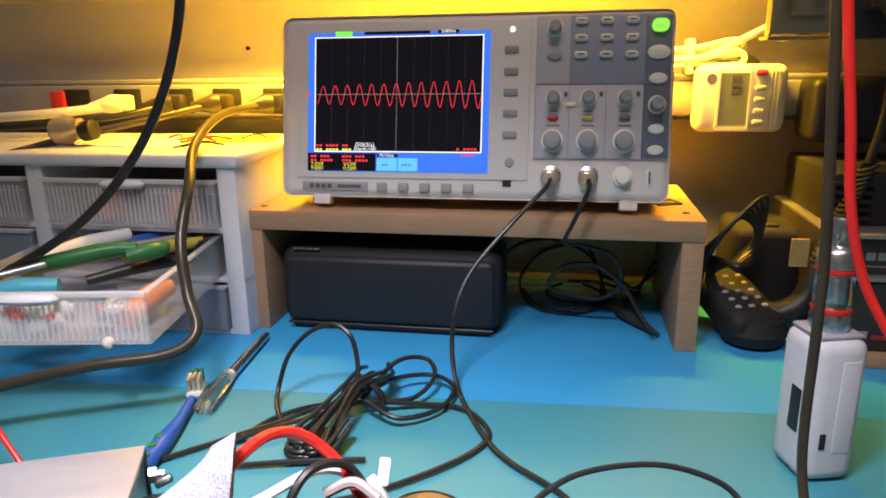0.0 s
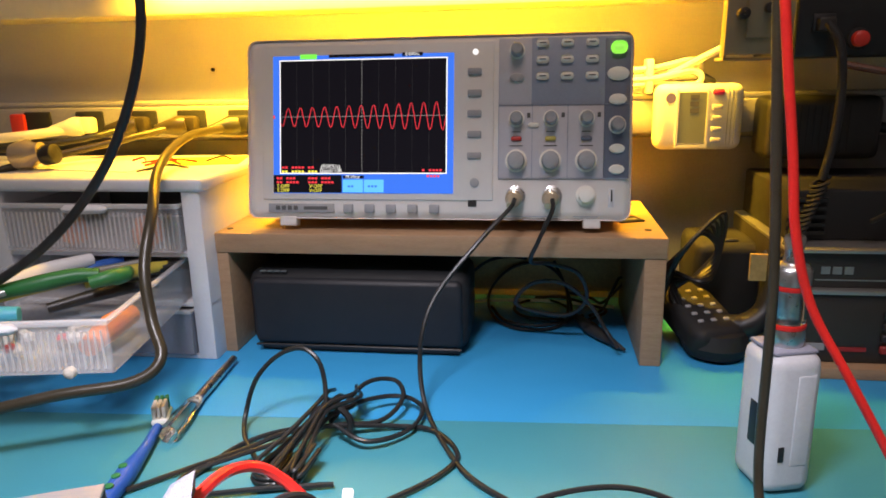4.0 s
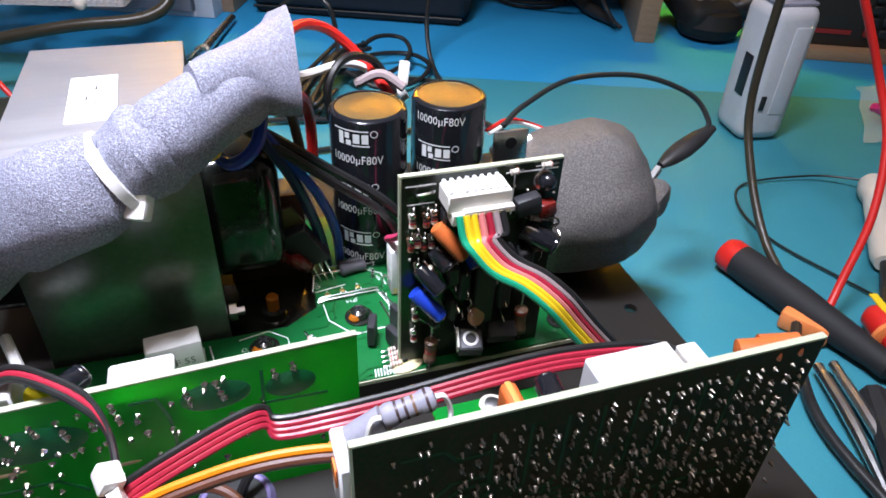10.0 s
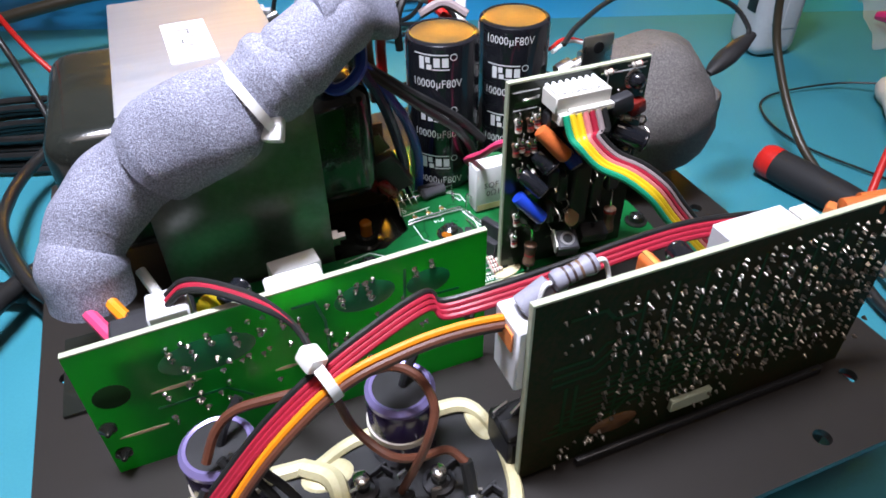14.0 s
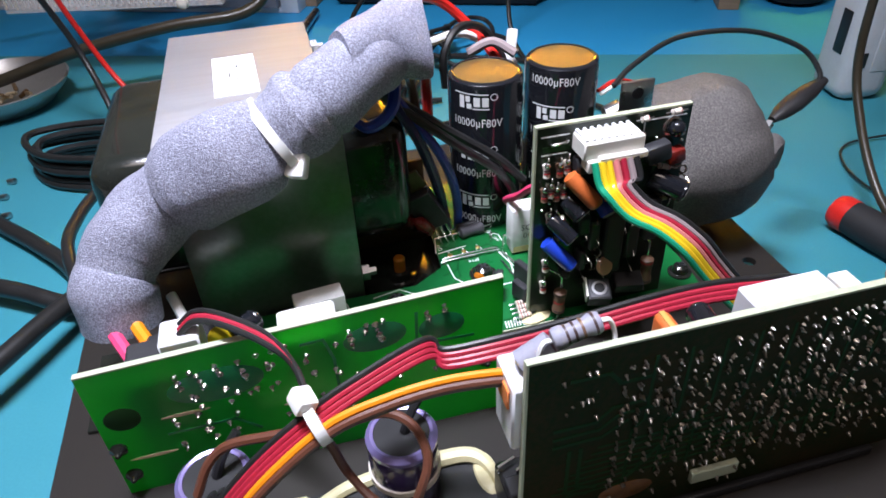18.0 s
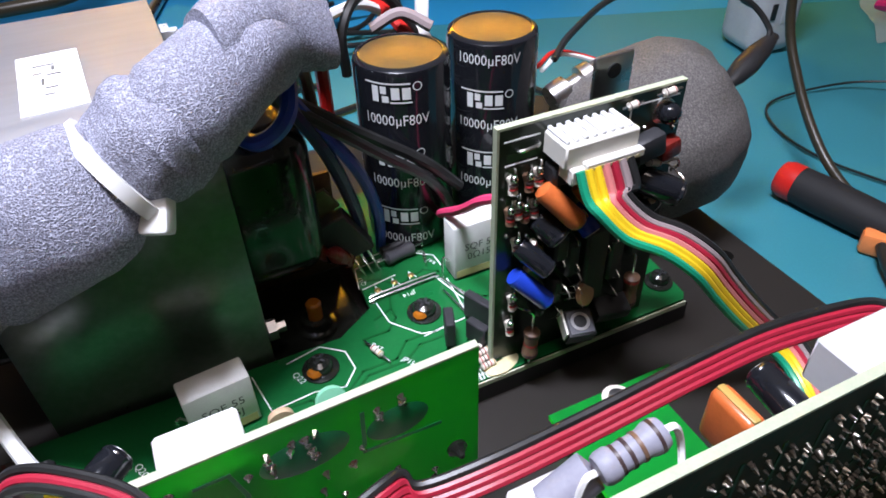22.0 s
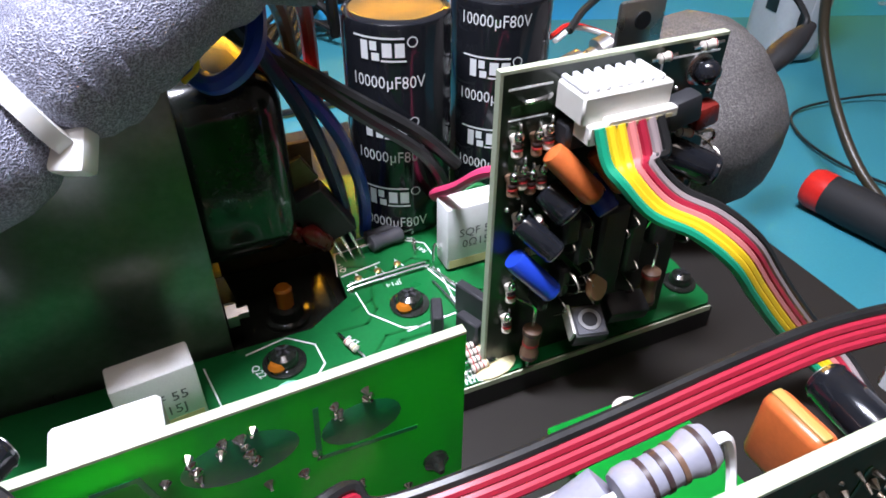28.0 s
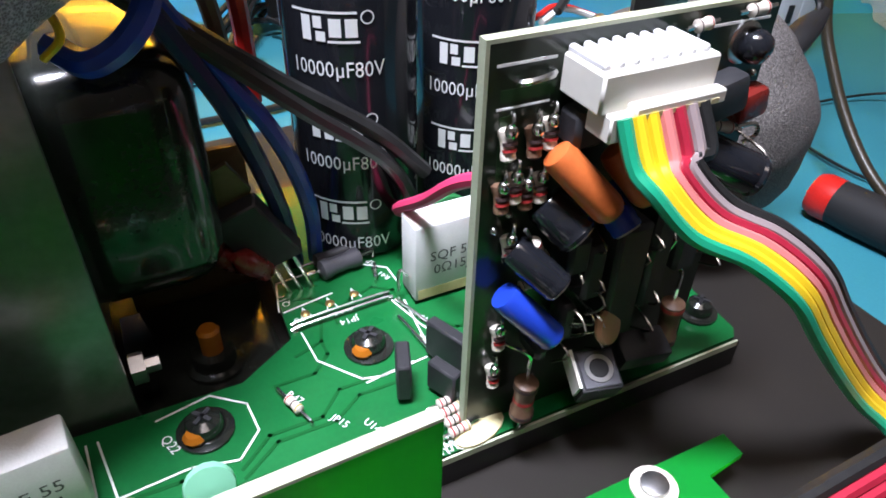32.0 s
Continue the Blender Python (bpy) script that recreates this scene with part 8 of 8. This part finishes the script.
# ---- wires from the foam to the capacitors ----
wn_ = ap("wire_harness", tube([(-0.032, 0.060, 0.134), (-0.021, 0.080, 0.1365), (-0.011, 0.098, 0.1335), (0.000, 0.106, 0.1270), (0.012, 0.104, 0.1150), (0.020, 0.092, 0.104)], 0.0021, 8), "red_wire", "bunch of red, white and black supply wires", amp)
for pts, r, m_ in (([(-0.028, 0.060, 0.128), (-0.014, 0.080, 0.1215), (0.004, 0.098, 0.1170), (0.017, 0.103, 0.109), (0.024, 0.096, 0.102)], 0.0017, "white_wire"),
                   ([(-0.028, 0.044, 0.130), (-0.018, 0.072, 0.116), (-0.014, 0.086, 0.10), (-0.014, 0.086, 0.08)], 0.0022, "red_wire"),
                   ([(-0.030, 0.046, 0.128), (-0.022, 0.076, 0.108), (-0.018, 0.086, 0.08)], 0.0020, "brown_wire"),
                   ([(-0.006, 0.086, 0.100), (-0.006, 0.086, 0.114), (0.002, 0.092, 0.1215), (0.014, 0.098, 0.1175), (0.023, 0.096, 0.104)], 0.0017, "rubber"),
                   ([(0.006, 0.094, 0.110), (0.016, 0.092, 0.114), (0.024, 0.086, 0.110)], 0.0020, "grey_wire"),
                   ([(-0.040, 0.040, 0.126), (-0.0340, 0.0415, 0.1155), (-0.0260, 0.0450, 0.0980), (-0.0190, 0.0510, 0.0740), (-0.0150, 0.0580, BZ)], 0.0020, "navy_wire"),
                   ([(-0.038, 0.041, 0.126), (-0.0310, 0.0430, 0.1130), (-0.0186, 0.0465, 0.0918), (-0.0121, 0.0510, 0.0711), (-0.0100, 0.0580, BZ)], 0.0018, "blue_wire"),
                   ([(-0.042, 0.038, 0.126), (-0.0335, 0.0500, 0.1150), (-0.0141, 0.0520, 0.0985), (0.0033, 0.0490, 0.0858), (0.0145, 0.0480, 0.0740)], 0.0018, "rubber"),
                   ([(-0.042, 0.040, 0.124), (-0.0330, 0.0420, 0.1150), (-0.0130, 0.0450, 0.0960), (0.0050, 0.0480, 0.0790), (0.0130, 0.0500, 0.0640)], 0.0017, "rubber"),
                   ([(0.010, 0.052, 0.062), (0.0062, 0.044, 0.0690), (0.0060, 0.030, 0.0795), (0.0075, 0.018, 0.0900), (0.0130, 0.006, 0.0960), (0.026, 0.003, 0.094)], 0.0014, "pink_wire"),
                   ([(-0.034, 0.050, 0.130), (-0.0340, 0.0430, 0.1270), (-0.0352, 0.0365, 0.1235), (-0.0375, 0.0310, 0.1205), (-0.0415, 0.0300, 0.1170), (-0.0460, 0.0320, 0.1150), (-0.0500, 0.037, 0.1165)], 0.0021, "blue_wire"),
                   ([(-0.050, 0.038, 0.124), (-0.0480, 0.0320, 0.1195), (-0.0510, 0.0330, 0.1160)], 0.0006, "yellow_wire")):
    ap("wire", tube(pts, r, 8), m_, "", wn_)
ap("cable_tie", lathe([(0.0052, 0), (0.0058, 0.0002), (0.0058, 0.0032), (0.0052, 0.0034)], 18, T(0.0240, 0.100, 0.103) @ R(60, "Y")), "nylon", "white cable tie", wn_)
ap("tie_head", box(0.0040, 0.0045, 0.0100, 0.0008, 2, T(0.0285, 0.1040, 0.1085) @ R(-20, "X") @ R(12, "Y")), "nylon", "white cable tie head", wn_)

# ---- foam-wrapped choke ----
bl = lumpy(lathe([(0.006, -0.034), (0.020, -0.030), (0.0285, -0.018), (0.0305, -0.004), (0.0300, 0.010), (0.0255, 0.022), (0.0165, 0.030), (0.005, 0.0325)], 32), 0.0022, 45, 5)
bmesh.ops.subdivide_edges(bl, edges=bl.edges[:], cuts=1, use_grid_fill=True, smooth=0.6)
fb = ap("foam_wrap", lumpy(bl, 0.0016, 95, 8), "foam_dark", "dark grey foam wrapped round a choke", amp, m=T(0.0850, 0.0455, 0.0745) @ R(75, "Y") @ R(20, "X") @ Matrix.Diagonal((0.98, 1.02, 0.92, 1)))
ap("foam_tail", lumpy(tube([(0.104, 0.042, 0.070), (0.117, 0.046, 0.066), (0.1280, 0.050, 0.068)], 0.0085, 14, radii=(1.5, 1.0, 0.75)), 0.0028, 110, 2), "foam_dark", "torn end of the foam", fb)
ap("choke_end", lathe([(0.0058, 0), (0.0062, 0.002), (0.0062, 0.008), (0.0040, 0.009), (0.0040, 0.014), (0.0062, 0.015), (0.0062, 0.020)], 20, T(0.0530, 0.0580, 0.0895) @ R(70, "Y") @ Matrix.Scale(0.8, 4)), "steel", "bare metal terminal", amp)
ag = ap("crocodile_clip", lathe([(0.0020, 0), (0.0040, 0.006), (0.0050, 0.014), (0.0044, 0.024), (0.0022, 0.034)], 16, along((0.1330, 0.0590, 0.0750), (0.1590, 0.0675, 0.0832)) @ Matrix.Diagonal((1, 0.75, 1, 1))), "black", "black crocodile clip with bare jaws", amp)
for s in (-1, 1):
    ap("jaw", box(0.0030, 0.0011, 0.0100, 0.0003, 1, along((0.1250, 0.0545, 0.0690), (0.1345, 0.0600, 0.0755)) @ T(0, 0.0012 * s, 0.005)), "tin", "", ag)
ap("clip_lead", tube([(0.1590, 0.0675, 0.0832), (0.1620, 0.0710, 0.0880), (0.1560, 0.0800, 0.0970), (0.132, 0.0870, 0.1050), (0.098, 0.0860, 0.1070), (0.072, 0.0760, 0.1020), (0.060, 0.0680, 0.0980)], 0.0012, 8), "rubber", "", ag)
for m_, o in (("red_wire", 0.0), ("white_wire", -0.003)):
    ap("thin_wire", tube([(0.052, 0.066 + o, 0.098), (0.070, 0.078 + o, 0.095), (0.094, 0.072 + o, 0.084), (0.106, 0.058 + o, 0.070), (0.112, 0.046 + o, 0.063)], 0.0008, 6), m_, "", ag)

# ---------------- around the amplifier ----------------
def lead(name, pts, r, material, label, cat="cable", seg=10):
    return solo(name, tube([nearer(p) for p in pts], r, seg), material, label, cat)


red_lead = thing("test_lead", T(0, -0.006, 0), "thick red test lead hanging from above to the mat", "test lead")
part("sheath", tube([(0.175, -0.30, 0.42), (0.180, -0.30, 0.35), (0.186, -0.30, 0.285), (0.195, -0.30, 0.2236), (0.199, -0.30, 0.194), (0.208, -0.30, 0.164), (0.224, -0.305, 0.135), (0.243, -0.31, 0.100), (0.250, -0.325, 0.076), (0.247, -0.345, 0.048), (0.237, -0.362, 0.022), (0.229, -0.375, 0.009)], 0.0019, 10), "red_wire", red_lead)
part("clip_body", box(0.022, 0.008, 0.010, 0.002, 2, T(0.222, -0.376, 0.0055) @ R(-35, "Z")), "orange_tool", red_lead, "orange plastic clip body")
lead("test_lead", [(0.180, -0.28, 0.42), (0.185, -0.28, 0.35), (0.190, -0.28, 0.287), (0.199, -0.28, 0.18), (0.2005, -0.28, 0.14), (0.2015, -0.282, 0.075), (0.205, -0.30, 0.045), (0.212, -0.33, 0.02), (0.222, -0.365, 0.008)], 0.0022, "olive", "thick black test lead hanging from above to the mat")
lead("mains_cable", [(-0.30, -0.42, 0.005), (-0.245, -0.440, 0.005), (-0.205, -0.462, 0.006), (-0.178, -0.492, 0.006), (-0.155, -0.520, 0.006), (-0.119, -0.546, 0.006), (-0.090, -0.555, 0.006), (-0.06, -0.553, 0.005)], 0.0046, "rubber", "thick black mains cable curving in under the plate")
lead("mains_cable", [(-0.30, -0.415, 0.007), (-0.255, -0.422, 0.008), (-0.2185, -0.428, 0.009), (-0.185, -0.4335, 0.010), (-0.158, -0.4375, 0.008), (-0.125, -0.435, 0.006)], 0.0042, "rubber", "thick black mains cable crossing the mat")
lead("mains_cable", [(-0.30, -0.345, 0.005), (-0.247, -0.3736, 0.005), (-0.205, -0.394, 0.006), (-0.1738, -0.4124, 0.007), (-0.1468, -0.4394, 0.006), (-0.120, -0.455, 0.005)], 0.0042, "rubber", "black mains cable crossing the mat to the plate")
lead("mains_cable", [(-0.19, -0.58, 0.004), (-0.178, -0.545, 0.005), (-0.1665, -0.5218, 0.016), (-0.1574, -0.4835, 0.018), (-0.152, -0.4488, 0.017), (-0.148, -0.425, 0.012), (-0.13, -0.41, 0.006)], 0.0044, "rubber", "thick black mains cable lying over the others")
lead("mains_cable", [(-0.115, -0.452, 0.010), (-0.138, -0.447, 0.018), (-0.166, -0.418, 0.024), (-0.180, -0.388, 0.022), (-0.186, -0.358, 0.020), (-0.178, -0.335, 0.024), (-0.155, -0.325, 0.03), (-0.130, -0.328, 0.035)], 0.0030, "rubber", "black cable looping beside the plate")
hk = thing("coiled_lead", T(-0.206, -0.318, 0.0), "flat bundle of coiled black lead lying on the mat", "cable")
for k in range(7):
    s = 1 - 0.07 * (k % 3)
    h = 0.003 + 0.0032 * k
    part("turn", tube([(0.062 * s, 0.004, h), (0.03, 0.024 * s, h + 0.001), (-0.025, 0.024 * s, h), (-0.058 * s, 0.004, h), (-0.03, -0.020 * s, h), (0.025, -0.018 * s, h + 0.001), (0.062 * s, 0.002, h)], 0.0022, 8), "rubber", hk)
lead("thin_lead", [(-0.140, -0.315, 0.010), (-0.1688, -0.2909, 0.008), (-0.200, -0.278, 0.028), (-0.228, -0.270, 0.062), (-0.240, -0.285, 0.14), (-0.25, -0.30, 0.30)], 0.0017, "red_wire", "thin red lead running from behind the transformer")
lead("thin_lead", [(-0.175, -0.345, 0.010), (-0.192, -0.317, 0.012), (-0.214, -0.292, 0.036), (-0.237, -0.273, 0.066), (-0.250, -0.287, 0.14), (-0.26, -0.30, 0.30)], 0.0019, "rubber", "thin black lead running over the mat")
ds = thing("metal_dish", T(-0.351, -0.230, 0.0), "shallow metal dish with small parts on the mat", "dish")
part("bowl", lathe([(0.030, 0.0), (0.034, 0.001), (0.046, 0.012), (0.050, 0.018), (0.0485, 0.0185), (0.044, 0.012), (0.032, 0.003), (0.001, 0.0025)], 36), "silverfront", ds)
random.seed(3)
for k in range(24):
    a, r_ = random.uniform(0, 6.28), random.uniform(0.0, 0.028)
    solo("loose_screw", rod(0.0016, 0.009, 0.0003, 7, T(-0.352 + r_ * math.cos(a), -0.230 + r_ * math.sin(a), 0.0055) @ R(random.uniform(0, 360), "Z") @ R(82, "Y")), random.choice(("steel", "nickel", "brass")), "small screw lying in the metal dish", "screw", "screws in the dish")
for x, y in ((-0.272, -0.335), (-0.265, -0.352), (-0.292, -0.385), (-0.25, -0.37)):
    solo("loose_screw", rod(0.0018, 0.005, 0.0003, 8, T(x, y, 0.0015) @ R(80, "Y")), "steel", "small screw lying on the mat", "screw")

sd = thing("screwdriver", T(0.196, -0.332, 0.008), "black-handled screwdriver with a red end cap lying on the mat", "screwdriver")
part("end_cap", lathe([(0.0035, 0), (0.0075, 0.001), (0.0088, 0.004), (0.0088, 0.010)], 20, along((0, 0, 0.001), (0.052, -0.074, 0.0))), "red_wire", sd, "red end cap")
part("handle", lathe([(0.0086, 0.010), (0.0090, 0.020), (0.0086, 0.045), (0.0070, 0.070), (0.0058, 0.084), (0.0062, 0.092), (0.0030, 0.095)], 20, along((0, 0, 0.001), (0.052, -0.074, 0.0))), "black_matt", sd)
part("blade", lathe([(0.0018, 0.095), (0.0018, 0.150)], 10, along((0, 0, 0.001), (0.052, -0.074, 0.0))), "steel", sd)
wp = thing("white_probe", T(0.304, -0.246, 0.008), "cream-handled soldering probe lying on the mat", "probe")
part("grip", lathe([(0.0045, 0), (0.0080, 0.001), (0.0086, 0.008), (0.0078, 0.014), (0.0064, 0.017), (0.0066, 0.080), (0.0050, 0.086)], 18, along((0, 0, 0), (-0.0259, -0.084, -0.001))), "beige", wp)
part("shaft", rod(0.0024, 0.046, 0.0003, 10, along((-0.0253, -0.082, -0.001), (-0.043, -0.128, -0.003))), "black", wp)
part("cord", tube([(0.0, 0.004, 0.0), (-0.03, 0.012, -0.004), (-0.075, -0.002, -0.006), (-0.085, -0.03, -0.006), (-0.075, -0.062, -0.006), (-0.05, -0.09, -0.006), (-0.03, -0.11, -0.006)], 0.0007, 6), "rubber", wp)
mc_ = thing("multimeter_probe", T(0.254, -0.372, 0.010), "red and orange multimeter probe lying on the mat", "probe")
part("handle", lathe([(0.0040, 0), (0.0068, 0.003), (0.0074, 0.012), (0.0060, 0.018), (0.0062, 0.060), (0.0045, 0.070)], 18, along((0.0, 0.0, 0), (0.016, -0.102, -0.002))), "red_wire", mc_)
part("stripe", box(0.004, 0.050, 0.0012, 0.0004, 1, along((0.0032, -0.0204, 0.006), (0.016, -0.102, 0.004)) @ R(90, "X") @ T(0, 0, 0)), "yellow_wire", mc_)
part("guard", lathe([(0.0075, 0), (0.0095, 0.001), (0.0095, 0.003), (0.0075, 0.004)], 18, along((0.0023, -0.0145, 0), (0.016, -0.102, -0.002))), "orange_tool", mc_)
for k, (x, y, ex, ey, m_) in enumerate(((0.226, -0.400, 0.232, -0.462, "steel"), (0.219, -0.402, 0.224, -0.466, "steel"), (0.2368, -0.415, 0.222, -0.510, "black_matt"), (0.297, -0.352, 0.330, -0.440, "black_matt"))):
    t_ = thing("slim_tool", T(x, y - 0.006, 0.006), ("slim steel tweezers lying on the mat", "slim steel tweezers lying on the mat", "black-gripped tool lying on the mat", "black-gripped probe lying on the mat")[k], "tool")
    part("shaft", tube([(0, 0, 0), ((ex - x) * 0.5, (ey - y) * 0.5, 0.001), (ex - x, ey - y, -0.002)], 0.0022 if k < 2 else 0.0052, 8, radii=(1, 1.1, 0.7)), m_, t_)
lead("test_lead", [(0.170, -0.470, 0.010), (0.2042, -0.4949, 0.008), (0.2186, -0.5117, 0.006), (0.250, -0.545, 0.004)], 0.0026, "red_wire", "red lead leaving under the plate")
lead("test_lead", [(0.222, -0.366, 0.008), (0.214, -0.39, 0.006), (0.210, -0.43, 0.005), (0.222, -0.468, 0.005), (0.236, -0.50, 0.005)], 0.0024, "rubber", "black lead lying among the tools")
bg = thing("parts_bag", T(0.417, -0.145, 0.0), "clear plastic bag with a magenta seal lying on the mat", "bag")
film = bmesh.new()
bmesh.ops.create_grid(film, x_segments=22, y_segments=16, size=0.5, matrix=Matrix.Diagonal((0.15, 0.11, 1, 1)))
for v in film.verts:
    e = max(abs(v.co.x) / 0.075, abs(v.co.y) / 0.055)
    v.co.z = 0.004 + 0.022 * max(0, 1 - e) + 0.009 * noise.noise(v.co * 60)
    v.co.z = max(v.co.z, 0.0012)
bmesh.ops.solidify(film, geom=film.faces[:], thickness=0.0003)
part("film", film, "bag", bg, m=R(-18, "Z"))
part("seal", tube([(-0.066, 0.018, 0.008), (-0.060, 0.0, 0.012), (-0.048, -0.026, 0.010), (-0.034, -0.058, 0.008), (-0.018, -0.088, 0.006)], 0.0055, 8, radii=(0.6, 1, 0.8, 0.7, 0.5)), "bagpink", bg, "crumpled magenta seal")
